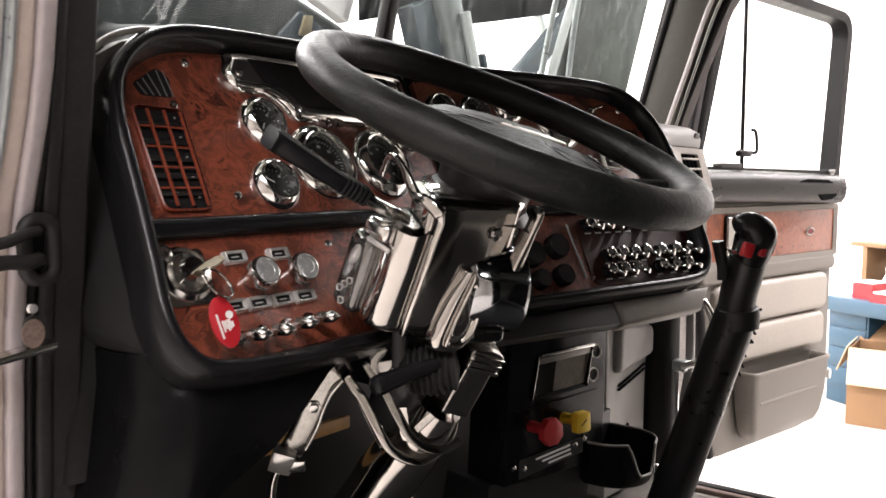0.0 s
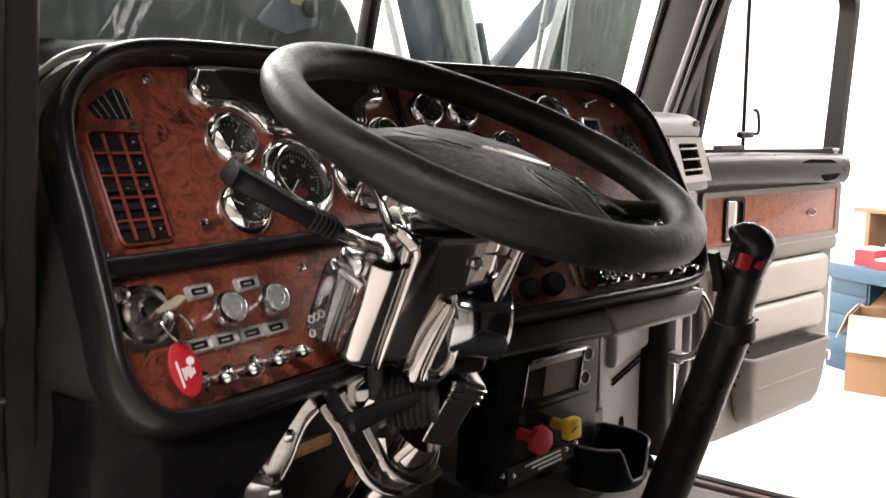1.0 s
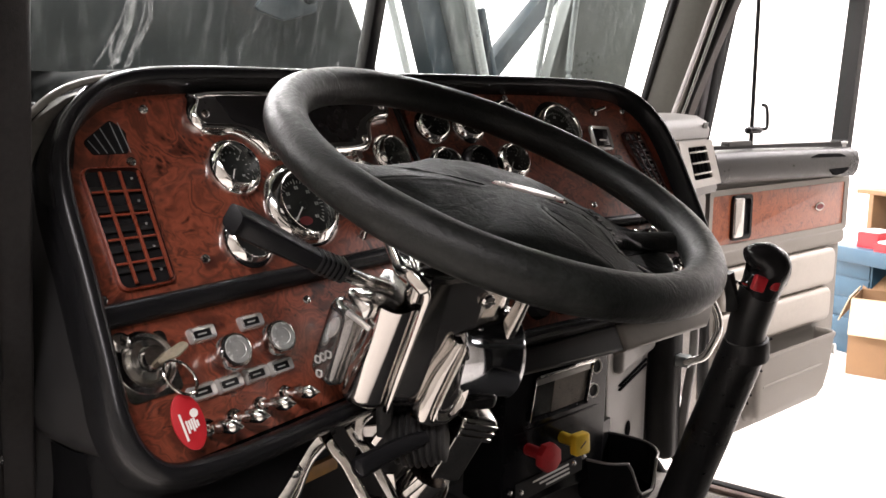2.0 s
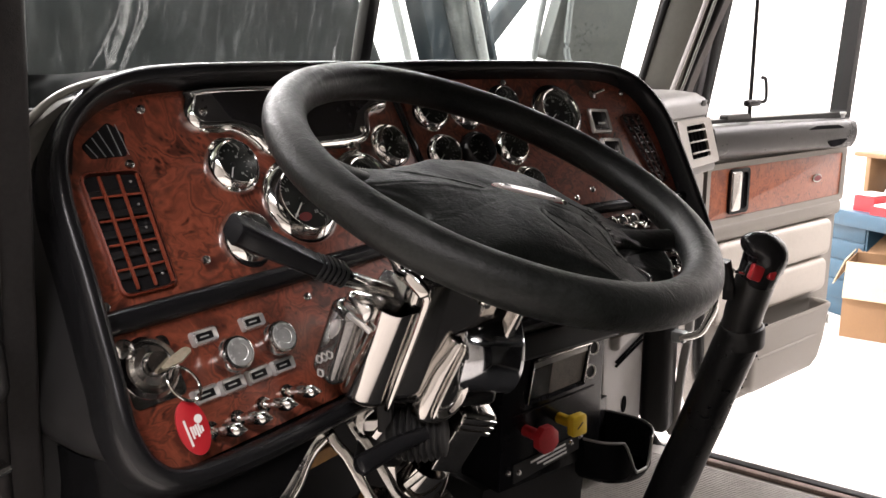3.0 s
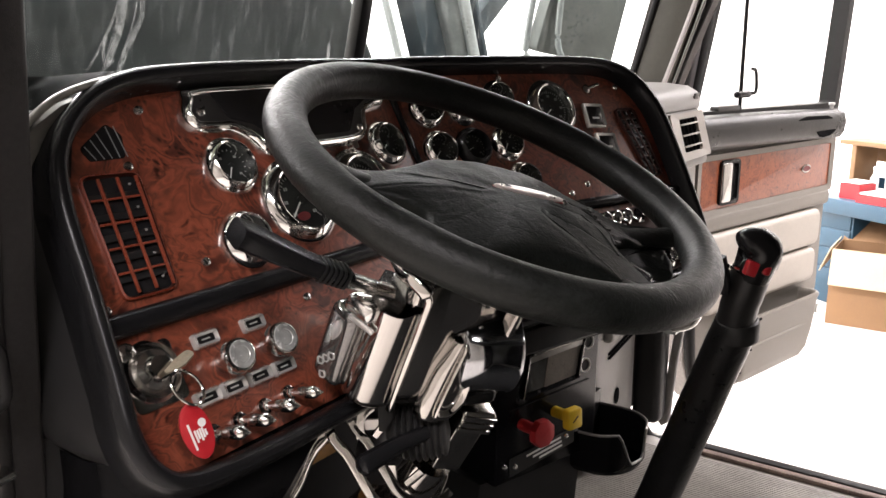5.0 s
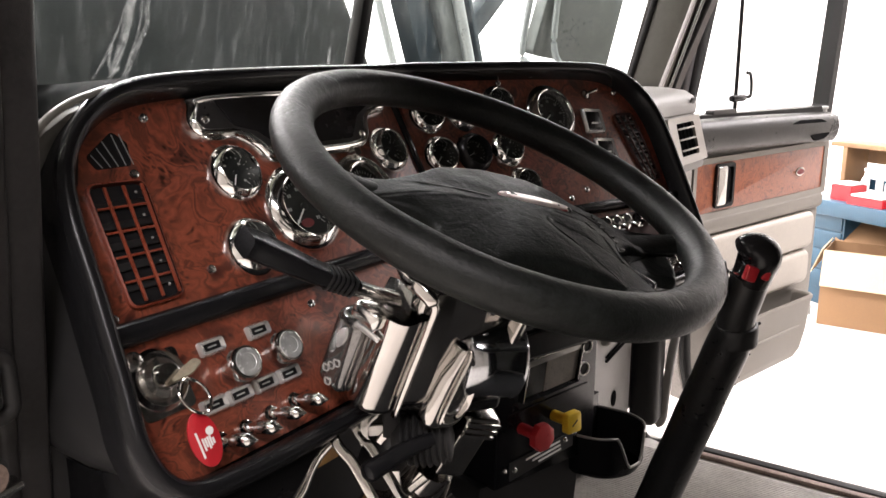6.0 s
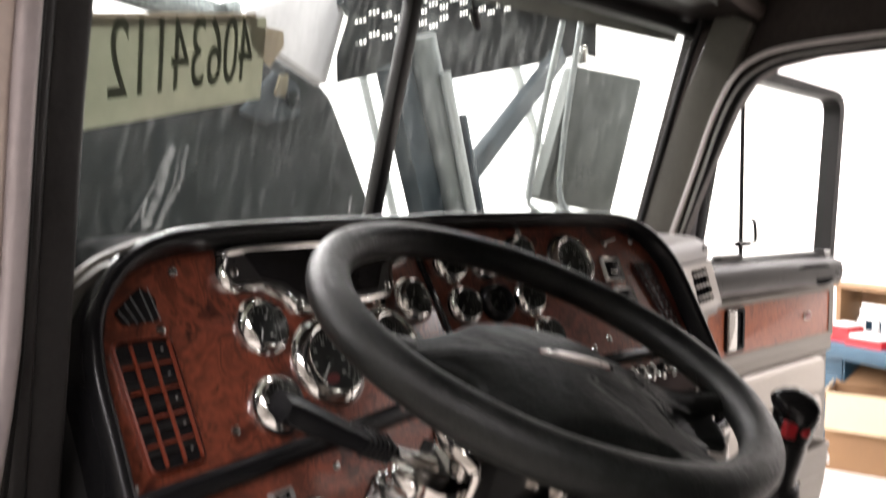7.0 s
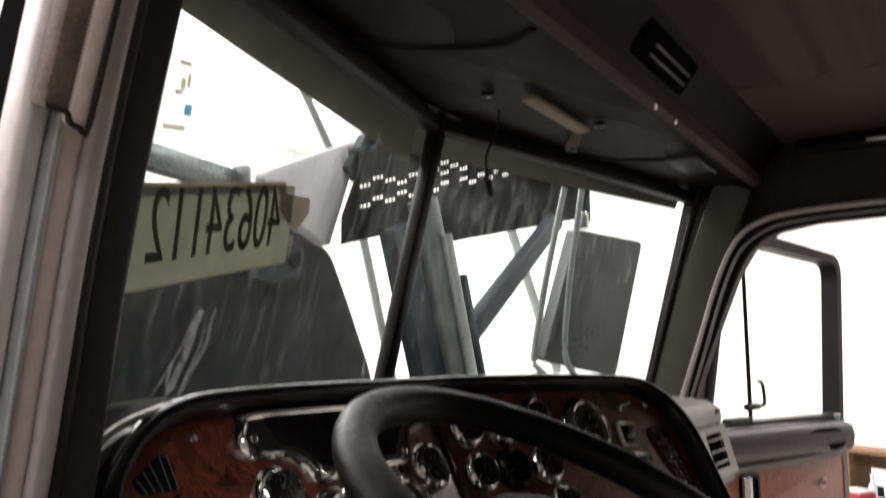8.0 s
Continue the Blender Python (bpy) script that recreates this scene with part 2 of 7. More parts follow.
CONSOLE_BLACK = plain("console_black", (0.0065, 0.0065, 0.0075), 0.20, vary=0.15, spec=0.20, rough_vary=0.05)
SATIN_ALLOY = plain("satin_alloy", (0.60, 0.58, 0.55), 0.35, 0.4, vary=0.15)

# ---- mesh helpers ----


def thing(name, m, label, category, group="", kind=""):
    ob = new(name)
    ob.empty_display_size = 0.05
    ob.matrix_basis = m
    return tagged(ob, label, category, group, kind)


def mesh_of(name, bm, material, smooth=True, angle=38):
    bmesh.ops.recalc_face_normals(bm, faces=bm.faces[:])
    me = bpy.data.meshes.new(name)
    bm.to_mesh(me)
    bm.free()
    me.materials.append(material)
    if smooth:
        me.polygons.foreach_set("use_smooth", [True] * len(me.polygons))
        me.set_sharp_from_angle(angle=radians(angle))
    return me


def part(name, bm, material, parent, label="", m=None, angle=38, kind=""):
    ob = new(name, bm if isinstance(bm, bpy.types.Mesh) else mesh_of(name, bm, material, True, angle))
    ob.parent = parent
    if m is not None:
        ob.matrix_basis = m
    return tagged(ob, label, "", "", kind)


def solid(name, bm, material, label, category, group="", kind="", m=None, angle=38):
    ob = new(name, mesh_of(name, bm, material, True, angle))
    if m is not None:
        ob.matrix_basis = m
    return tagged(ob, label, category, group, kind)


def box(sx, sy, sz, m=None, bev=0.0, seg=2, bm=None):
    """A box centred on its matrix, with rounded edges."""
    b = bmesh.new()
    bmesh.ops.create_cube(b, size=1)
    bmesh.ops.scale(b, vec=(sx, sy, sz), verts=b.verts)
    if bev:
        bmesh.ops.bevel(b, geom=b.edges[:], offset=min(bev, 0.49 * min(sx, sy, sz)), segments=seg, profile=0.5, affect="EDGES")
    if m is not None:
        bmesh.ops.transform(b, matrix=m, verts=b.verts)
    return join(bm, b)


def join(bm, b):
    if bm is None:
        return b
    me = bpy.data.meshes.new("tmp")
    b.to_mesh(me)
    b.free()
    bm.from_mesh(me)
    bpy.data.meshes.remove(me)
    return bm


def prism(outline, z0, z1, m=None, bev=0.0, seg=2, bm=None):
    """A flat outline (x, y) raised from z0 to z1, with a rounded top rim."""
    b = bmesh.new()
    lo = [b.verts.new((x, y, z0)) for x, y in outline]
    f = b.faces.new(lo)
    up = bmesh.ops.extrude_face_region(b, geom=[f])
    vs = [e for e in up["geom"] if isinstance(e, bmesh.types.BMVert)]
    bmesh.ops.translate(b, vec=(0, 0, z1 - z0), verts=vs)
    if bev:
        edges = [e for e in b.edges if all(abs(v.co.z - z1) < 1e-6 for v in e.verts)]
        bmesh.ops.bevel(b, geom=edges, offset=bev, segments=seg, profile=0.5, affect="EDGES")
    if m is not None:
        bmesh.ops.transform(b, matrix=m, verts=b.verts)
    return join(bm, b)


def lathe(profile, seg=32, m=None, bm=None, closed=False):
    """A profile of (radius, z) turned round the z axis."""
    b = bmesh.new()
    rings = []
    for r, z in profile:
        if r < 1e-6:
            rings.append([b.verts.new((0, 0, z))])
        else:
            rings.append([b.verts.new((r * math.cos(2 * math.pi * i / seg), r * math.sin(2 * math.pi * i / seg), z)) for i in range(seg)])
    pairs = list(zip(rings, rings[1:])) + ([(rings[-1], rings[0])] if closed else [])
    for a, c in pairs:
        for i in range(seg):
            j = (i + 1) % seg
            q = [a[i % len(a)], a[j % len(a)], c[j % len(c)], c[i % len(c)]]
            q = list(dict.fromkeys(q))
            if len(q) > 2:
                b.faces.new(q)
    if m is not None:
        bmesh.ops.transform(b, matrix=m, verts=b.verts)
    return join(bm, b)


def smooth_path(pts, per=6, closed=False):
    """A smooth curve through the points."""
    p = [Vector(q) for q in pts]
    n = len(p)
    out = []
    for i in range(n if closed else n - 1):
        a, b, c, d = (p[(i + k) % n] if closed else p[max(0, min(n - 1, i + k))] for k in (-1, 0, 1, 2))
        for s in range(per):
            t = s / per
            out.append(0.5 * ((2 * b) + (c - a) * t + (2 * a - 5 * b + 4 * c - d) * t * t + (3 * b - a - 3 * c + d) * t ** 3))
    if not closed:
        out.append(p[-1].copy())
    return out


def sweep(path, profile, closed=False, up=(0, 0, 1), m=None, bm=None, cap=True, scale=None):
    """A closed profile (side, up) carried along a path."""
    b = bmesh.new()
    p = [Vector(q) for q in path]
    n = len(p)
    rings = []
    u0 = Vector(up)
    for i in range(n):
        a = p[(i - 1) % n] if closed or i > 0 else p[0]
        c = p[(i + 1) % n] if closed or i < n - 1 else p[-1]
        tan = (c - a).normalized()
        side = tan.cross(u0)
        if side.length < 1e-4:
            side = tan.orthogonal()
        side.normalize()
        top = side.cross(tan).normalized()
        k = scale[i] if scale else 1.0
        rings.append([b.verts.new(p[i] + side * (s * k) + top * (h * k)) for s, h in profile])
    k = len(profile)
    for i in range(n if closed else n - 1):
        r, q = rings[i], rings[(i + 1) % n]
        for j in range(k):
            b.faces.new((r[j], r[(j + 1) % k], q[(j + 1) % k], q[j]))
    if cap and not closed:
        b.faces.new(rings[0][::-1])
        b.faces.new(rings[-1])
    if m is not None:
        bmesh.ops.transform(b, matrix=m, verts=b.verts)
    return join(bm, b)


def disc(r, seg=12, rx=None):
    return [(r * math.cos(2 * math.pi * i / seg), (rx or r) * math.sin(2 * math.pi * i / seg)) for i in range(seg)]


def tube(path, r, closed=False, seg=12, m=None, bm=None, scale=None, up=(0, 0, 1)):
    return sweep(path, disc(r, seg), closed, up, m, bm, True, scale)


def rounded(w, h, r, seg=5, cx=0.0, cy=0.0):
    """A rounded rectangle, anticlockwise."""
    out = []
    for sx, sy, a0 in ((1, -1, -90), (1, 1, 0), (-1, 1, 90), (-1, -1, 180)):
        for i in range(seg + 1):
            a = radians(a0 + 90 * i / seg)
            out.append((cx + sx * (w / 2 - r) + r * math.cos(a), cy + sy * (h / 2 - r) + r * math.sin(a)))
    return out


def corner_loop(corners, seg=7):
    """A closed loop of straight sides with rounded corners: (x, y, radius) each."""
    out = []
    n = len(corners)
    for i in range(n):
        p, r = Vector(corners[i][:2]), corners[i][2]
        a, c = Vector(corners[i - 1][:2]), Vector(corners[(i + 1) % n][:2])
        da, dc = (a - p).normalized(), (c - p).normalized()
        ang = da.angle(dc)
        d = min(r / math.tan(ang / 2), 0.49 * (a - p).length, 0.49 * (c - p).length)
        s, e = p + da * d, p + dc * d
        for k in range(seg + 1):
            t = k / seg
            q = (1 - t) ** 2 * s + 2 * t * (1 - t) * p + t * t * e
            out.append((q.x, q.y))
    return out


def inset_loop(loop, d):
    """The loop drawn inwards by d (loop runs clockwise or anticlockwise)."""
    n = len(loop)
    area = sum(loop[i][0] * loop[(i + 1) % n][1] - loop[(i + 1) % n][0] * loop[i][1] for i in range(n))
    s = 1 if area > 0 else -1
    out = []
    for i in range(n):
        t = (Vector(loop[(i + 1) % n]) - Vector(loop[i - 1])).normalized()
        out.append((loop[i][0] - s * t.y * d, loop[i][1] + s * t.x * d))
    return out


def stacked(loops, m=None, cap=True, bm=None):
    """A skin over loops of (outline, z), closed at both ends."""
    b = bmesh.new()
    rows = [[b.verts.new((x, y, z)) for x, y in loop] for loop, z in loops]
    for a, c in zip(rows, rows[1:]):
        for i in range(len(a)):
            j = (i + 1) % len(a)
            b.faces.new((a[i], a[j], c[j], c[i]))
    if cap:
        b.faces.new(rows[0][::-1])
        b.faces.new(rows[-1])
    if m is not None:
        bmesh.ops.transform(b, matrix=m, verts=b.verts)
    return join(bm, b)


def frame_from(origin, u, v):
    u, v = Vector(u).normalized(), Vector(v).normalized()
    n = u.cross(v).normalized()
    v = n.cross(u)
    m = Matrix((u, v, n)).transposed().to_4x4()
    m.translation = origin
    return m


def ringed(outer, inner, z0, z1, m=None, bm=None, inner_z1=None):
    """A rim between two loops of equal count, standing from z0 to z1."""
    b = bmesh.new()
    iz = z1 if inner_z1 is None else inner_z1
    rows = [[b.verts.new((x, y, z)) for x, y in loop] for loop, z in ((outer, z0), (outer, z1), (inner, iz), (inner, z0))]
    k = len(outer)
    for a, c in ((0, 1), (1, 2), (2, 3), (3, 0)):
        for i in range(k):
            j = (i + 1) % k
            b.faces.new((rows[a][i], rows[a][j], rows[c][j], rows[c][i]))
    if m is not None:
        bmesh.ops.transform(b, matrix=m, verts=b.verts)
    return join(bm, b)


def bar(a, c, w, h, bev=0.003, up=(0, 0, 1), bm=None):
    """A straight rounded bar from a to c."""
    a, c = Vector(a), Vector(c)
    d = (c - a).normalized()
    side = d.cross(Vector(up)).normalized()
    top = side.cross(d)
    m = Matrix((side, top, d)).transposed().to_4x4()
    m.translation = (a + c) / 2
    return box(w, h, (c - a).length, m, bev, 2, bm)

# ---- the shop hall ----
solid("ground", box(30, 30, 0.2, pose(3, 3, -0.1)), CONCRETE, "pale concrete workshop floor", "floor", kind="structure")
HALL = (-6.0, 12.0, -7.0, 11.0, 6.2)
hx0, hx1, hy0, hy1, hz = HALL
for nm, sx, sy, px, py in (("wall_west", 0.2, 18.4, hx0 - 0.1, 2), ("wall_east", 0.2, 18.4, hx1 + 0.1, 2), ("wall_south", 18.0, 0.2, 3, hy0 - 0.1), ("wall_north", 18.0, 0.2, 3, hy1 + 0.1)):
    solid(nm, box(sx, sy, hz, pose(px, py, hz / 2)), WALL_DIM if nm in ("wall_west", "wall_south") else WALL_WHITE, "plain painted workshop wall", "wall", kind="structure")
solid("hall_ceiling", box(18.4, 18.4, 0.2, pose(3, 2, hz + 0.1)), WALL_WHITE, "white workshop ceiling", "ceiling", kind="structure")

# ---- cab shell ----
X0, X1, FZ, RZ, YB = 0.40, 1.95, 1.25, 2.69, -0.85
XM = (X0 + X1) / 2
solid("floor", box(X1 - X0, 1.84, 0.05, pose(XM - 0.02, 0.08, FZ - 0.025)), FLOOR_MAT, "grey ribbed rubber cab floor", "floor", kind="structure")
bm = None
for i in range(86):
    bm = box(0.0048, 0.9, 0.006, pose(1.188 + i * 0.0078, 0.30, FZ + 0.002), 0, bm=bm)
solid("floor_ribs", bm, FLOOR_MAT, "fine ribs of the grey rubber floor mat", "floor mat", kind="structure")
# unseen mat added so the column chrome mirrors something dark
solid("reflection_mat", box(0.84, 1.6, 0.014, pose(0.86, 0.05, FZ + 0.007), 0.005), BLACK_MAT, "black mat added on the cab floor to darken chrome reflections", "floor mat", kind="structure")
solid("floor_edge", box(0.020, 1.0, 0.012, pose(1.880, 0.15, FZ + 0.006), 0.004), RUSTY, "scuffed rusty metal edge strip of the cab floor", "trim", kind="structure")
solid("door_sill", box(0.028, 1.05, 0.03, pose(1.906, 0.14, FZ + 0.0), 0.008), RUBBER, "black rubber seal along the door sill", "trim", kind="structure")
solid("wall_rear", box(X1 - X0 + 0.12, 0.06, RZ - FZ, pose(XM, YB, (RZ + FZ) / 2)), GREY_DARK, "dark grey vinyl rear wall of the cab", "wall", kind="structure")
bm = box(X1 - 1.505, 1.33, 0.05, pose((X1 + 1.505) / 2, YB + 0.67, RZ + 0.025))
pad_, y_ = [(0.48, RZ + 0.05), (-0.85, RZ + 0.05), (-0.85, RZ)], -0.811
while y_ < 0.40:      # padded channels run across the cab
    pad_ += [(y_ + w, RZ - h) for w, h in ((0.0, 0.0), (0.010, 0.002), (0.020, 0.010), (0.030, 0.013), (0.052, 0.013), (0.062, 0.010), (0.072, 0.002))]
    y_ += 0.082
bm = prism(pad_ + [(0.48, RZ)], X0, 1.495, Matrix(((0, 0, 1, 0), (1, 0, 0, 0), (0, 1, 0, 0), (0, 0, 0, 1))), bm=bm)
solid("ceiling", bm, HEADLINER, "grey ribbed vinyl cab headliner", "ceiling", kind="structure")
solid("roof_skin", box(X1 - X0 + 0.12, 1.75, 0.03, pose(XM, 0.02, RZ + 0.09), 0.01), PAINT_DULL, "painted outer roof of the cab", "roof", kind="structure")
solid("firewall", box(X1 - X0 + 0.1, 0.05, 0.93, pose(XM, 1.03, FZ + 0.435)), PLASTIC, "black firewall under the dashboard", "wall", kind="structure")
YZX = Matrix(((0, 0, 1, 0), (1, 0, 0, 0), (0, 1, 0, 0), (0, 0, 0, 1)))
side = [(1.05, 1.20), (1.05, 2.14), (0.82, 2.14), (0.70, 2.60), (0.62, 2.78), (-0.88, 2.78), (-0.88, 1.20), (-0.45, 1.20), (-0.45, 2.512), (0.30, 2.512), (0.42, 2.508), (0.500, 2.494), (0.552, 2.462), (0.592, 2.400), (0.645, 2.270), (0.700, 2.120), (0.705, 2.02), (0.690, 1.75), (0.740, 1.66), (0.748, 1.31), (0.80, 1.28), (0.80, 1.20)]
solid("wall_right", prism(side, X1, X1 + 0.05, YZX), WALL_TRIM, "dark grey cab side wall round the open doorway", "wall", kind="structure", angle=20)
LEFT_FRONT = {(0.82, 2.14): (0.77, 2.14), (0.70, 2.60): (0.625, 2.50), (0.62, 2.78): (0.57, 2.78)}
left_side = [LEFT_FRONT.get(q, q) for q in side]
left_side = [(y + 0.09 if y > 0.5 else (-0.15 if y == -0.45 else y), z) for y, z in left_side]
solid("wall_left", prism(left_side, X0 - 0.06, X0 - 0.02, YZX), FLAT_BLACK, "black lined cab side wall round the open doorway", "wall", kind="structure", angle=20)
edge = [(X1 - 0.012, y, z) for y, z in side[8:18]]
solid("door_seal_right", tube(smooth_path(edge, 4), 0.008, seg=10), RUBBER, "black rubber seal round the doorway", "seal", kind="structure")

WS = ((X0, 0.777, 2.125), (1.15, 1.017, 2.125), (1.94, 0.797, 2.125))
WT = ((X0, 0.665, 2.565), (1.15, 0.895, 2.61), (1.94, 0.675, 2.585))
for k, (nm, a, b) in enumerate((("window_1", 0, 1), ("window_2", 1, 2))):
    w = thing(nm, Matrix(), "dusty streaked windscreen pane with rubber seal", "windscreen", kind="structure")
    g = bmesh.new()
    vs = [g.verts.new(q) for q in (WS[a], WS[b], WT[b], WT[a])]
    g.faces.new(vs)
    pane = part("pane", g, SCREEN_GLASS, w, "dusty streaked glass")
    pane.visible_shadow = False
    for p, q in ((WS[a], WS[b]), (WT[a], WT[b])):
        part("window_seal", bar(p, q, 0.03, 0.03, 0.006), RUBBER, w)
mull = bar((WS[1][0] + 0.003, WS[1][1] - 0.01, 2.13), (WT[1][0] + 0.012, WT[1][1] - 0.01, 2.63), 0.030, 0.026, 0.007, (0, 1, 0))
solid("windscreen_divider", mull, PLASTIC, "black divider between the windscreen panes", "window frame", kind="structure")

# headliner front: header and overhead console
def loft_x(profile, x0, x1, name, mat, label, cat, bev=0.0):
    m = Matrix(((0, 0, 1, 0), (1, 0, 0, 0), (0, 1, 0, 0), (0, 0, 0, 1)))
    return solid(name, prism(profile, x0, x1, m), mat, label, cat, kind="structure", angle=30)

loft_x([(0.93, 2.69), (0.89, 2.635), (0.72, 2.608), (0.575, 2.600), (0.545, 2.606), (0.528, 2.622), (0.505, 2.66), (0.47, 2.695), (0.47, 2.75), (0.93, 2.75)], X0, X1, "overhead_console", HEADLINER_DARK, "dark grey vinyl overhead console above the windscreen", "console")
loft_x([(0.548, 2.598), (0.540, 2.592), (0.527, 2.598), (0.520, 2.618), (0.526, 2.624), (0.534, 2.612)], X0 + 0.02, X1 - 0.02, "console_bead", HEADLINER, "rolled grey edge of the overhead console", "trim")

# pillars
def pillar(name, cx, pts, w, d, mat, label, bev=0.006, lean=0.0):
    """A raked post: pts are (y, z); lean draws its upper half towards the cab."""
    path = smooth_path([(cx + lean * max(-0.4, min(1.0, (z - 1.98) / 0.14)), y, z) for y, z in pts], 4)
    return solid(name, sweep(path, rounded(w, d, bev, 3), up=(0, -1, 0)), mat, label, "pillar", kind="structure")

POST_BLACK = plain("dusty_black_rubber", (0.023, 0.0216, 0.0212), 0.45, vary=0.35, scale=14, grain=0.25, spec=0.25, rough_vary=0.1)
LINE = ((0.79, 1.2), (0.755, 1.75), (0.731, 1.94), (0.705, 2.10), (0.662, 2.35), (0.585, 2.62))
pillar("pillar_post", 0.403, [(y + 0.02, z) for y, z in LINE], 0.036, 0.05, POST_BLACK, "black post beside the windscreen")
pillar("door_seal", 0.381, [(y + 0.004, z) for y, z in LINE], 0.018, 0.03, POST_BLACK, "dark rubber door seal")
pillar("door_seal", 0.369, [(y + 0.002, z) for y, z in LINE], 0.010, 0.03, FRAME_DARK, "dark grey door seal", lean=0.009)
pillar("jamb_strip", 0.355, [(y - 0.004, z) for y, z in LINE], 0.018, 0.03, MAUVE, "weathered alloy door jamb strip", lean=0.013)
pillar("jamb_strip", 0.337, [(y - 0.001, z) for y, z in LINE], 0.020, 0.03, BEIGE, "scuffed beige door jamb strip", lean=0.013)
pillar("jamb_bead", 0.3255, [(y - 0.006, z) for y, z in LINE], 0.005, 0.03, STEEL_PALE, "bright metal bead on the door jamb", 0.002, 0.013)
pillar("jamb_outer", 0.3135, [(y + 0.004, z) for y, z in LINE], 0.019, 0.03, ALLOY, "weathered alloy outer door jamb", lean=0.013)
solid("chassis", box(1.2, 1.5, 1.19, pose(1.17, 0.05, 0.6), 0.02), HULL, "plain dark truck chassis under the cab", "chassis", kind="structure")
pillar("pillar_right", 1.925, [(0.776, 2.04), (0.740, 2.158), (0.676, 2.359), (0.605, 2.541), (0.58, 2.6)], 0.045, 0.082, PILLAR_GREY, "grey-brown trimmed post beside the windscreen")
pillar("pillar_trim", 1.899, [(0.742, 2.04), (0.712, 2.127), (0.665, 2.261), (0.622, 2.387), (0.581, 2.468), (0.535, 2.506), (0.46, 2.524), (0.278, 2.531), (-0.10, 2.534), (-0.42, 2.534)], 0.008, 0.010, ALLOY, "bright metal bead beside the doorway", 0.002)
pillar("pillar_trim", 1.899, [(0.724, 2.04), (0.694, 2.115), (0.645, 2.261), (0.604, 2.38), (0.566, 2.452), (0.515, 2.490), (0.44, 2.507), (0.27, 2.514), (-0.10, 2.517), (-0.42, 2.517)], 0.007, 0.006, DULL_STEEL, "dull metal bead beside the doorway", 0.002)
pillar("pillar_seal", 1.904, [(0.815, 2.06), (0.785, 2.158), (0.727, 2.359), (0.672, 2.541), (0.652, 2.60)], 0.016, 0.014, RUBBER, "black rubber seal beside the windscreen")

# ---- dashboard ----
PL = frame_from((0, 0.765, 2.07), (1, 0, 0), (0, 0.468, 0.8836))
PR = frame_from((1.01, 0.768, 2.07), (0.9488, -0.3159, 0), (0.1419, 0.4262, 0.8934))
dash = thing("dashboard", Matrix(), "black padded dashboard faced with burl wood and chrome gauges", "dashboard")


def on_left(u, v, h=0.0):
    return PL @ Vector((u, v, h))


def on_right(u, v, h=0.0):
    return PR @ Vector((u, v, h))


left_face = corner_loop([(0.455, -0.285, 0.05), (1.005, -0.285, 0.001), (1.005, 0.105, 0.001), (0.487, 0.105, 0.09)])
right_face = corner_loop([(0.004, -0.285, 0.001), (0.535, -0.285, 0.07), (0.545, 0.10, 0.09), (0.004, 0.105, 0.001)])
part("left_panel", prism(left_face, -0.012, 0.0, PL), WOOD, dash, "polished reddish burl wood")
part("right_panel", prism(right_face, -0.012, 0.0, PR), WOOD, dash, "polished reddish burl wood")
L_rim = [(0.98, 0.108), (0.80, 0.107), (0.64, 0.103), (0.565, 0.094), (0.515, 0.070), (0.478, 0.030), (0.462, -0.02), (0.455, -0.10), (0.447, -0.18), (0.441, -0.235), (0.450, -0.272), (0.480, -0.293), (0.56, -0.300), (0.70, -0.300), (0.98, -0.300)]
R_rim = [(0.10, -0.296), (0.30, -0.293), (0.47, -0.288), (0.52, -0.270), (0.543, -0.225), (0.545, -0.12), (0.538, -0.01), (0.518, 0.045), (0.48, 0.083), (0.42, 0.102), (0.30, 0.108), (0.06, 0.109)]
loop = [on_left(u, v, 0.015) for u, v in L_rim] + [on_right(u, v, 0.015) for u, v in R_rim]
rim_path = smooth_path(loop, 8, True)
face_up = (-0.12, -0.87, 0.46)
rim_profile = [(0.74 * a_, c_) for a_, c_ in [(-0.0165, -0.03), (-0.0160, -0.008), (-0.0140, 0.004), (-0.0110, 0.0115), (-0.0070, 0.0155), (-0.002, 0.0172), (0.003, 0.0170), (0.008, 0.0145), (0.0125, 0.0085), (0.0155, 0.0), (0.017, -0.012), (0.0175, -0.03)]]
part("padded_rim", sweep(rim_path, rim_profile, True, face_up), VINYL_SATIN, dash, "black padded vinyl rim", angle=60)
# body behind the rim, running forward to the windscreen
bm = bmesh.new()
ra = [bm.verts.new(p + Vector((0, 0.005, -0.002))) for p in rim_path]
rm = [bm.verts.new((1.15 + (p.x - 1.15) * 1.03, min(1.0, p.y + 0.09), 1.98 + (p.z - 1.98) * 0.97)) for p in rim_path]
rb = [bm.verts.new((1.15 + (p.x - 1.15) * 1.03, min(1.0, p.y + 0.22), 1.98 + (p.z - 1.98) * 0.94)) for p in rim_path]
for r0, r1 in ((ra, rm), (rm, rb)):
    for i in range(len(ra)):
        j = (i + 1) % len(ra)
        bm.faces.new((r0[i], r0[j], r1[j], r1[i]))
bm.faces.new(rb)
part("body", bm, VINYL, dash, "black grained vinyl", angle=70)
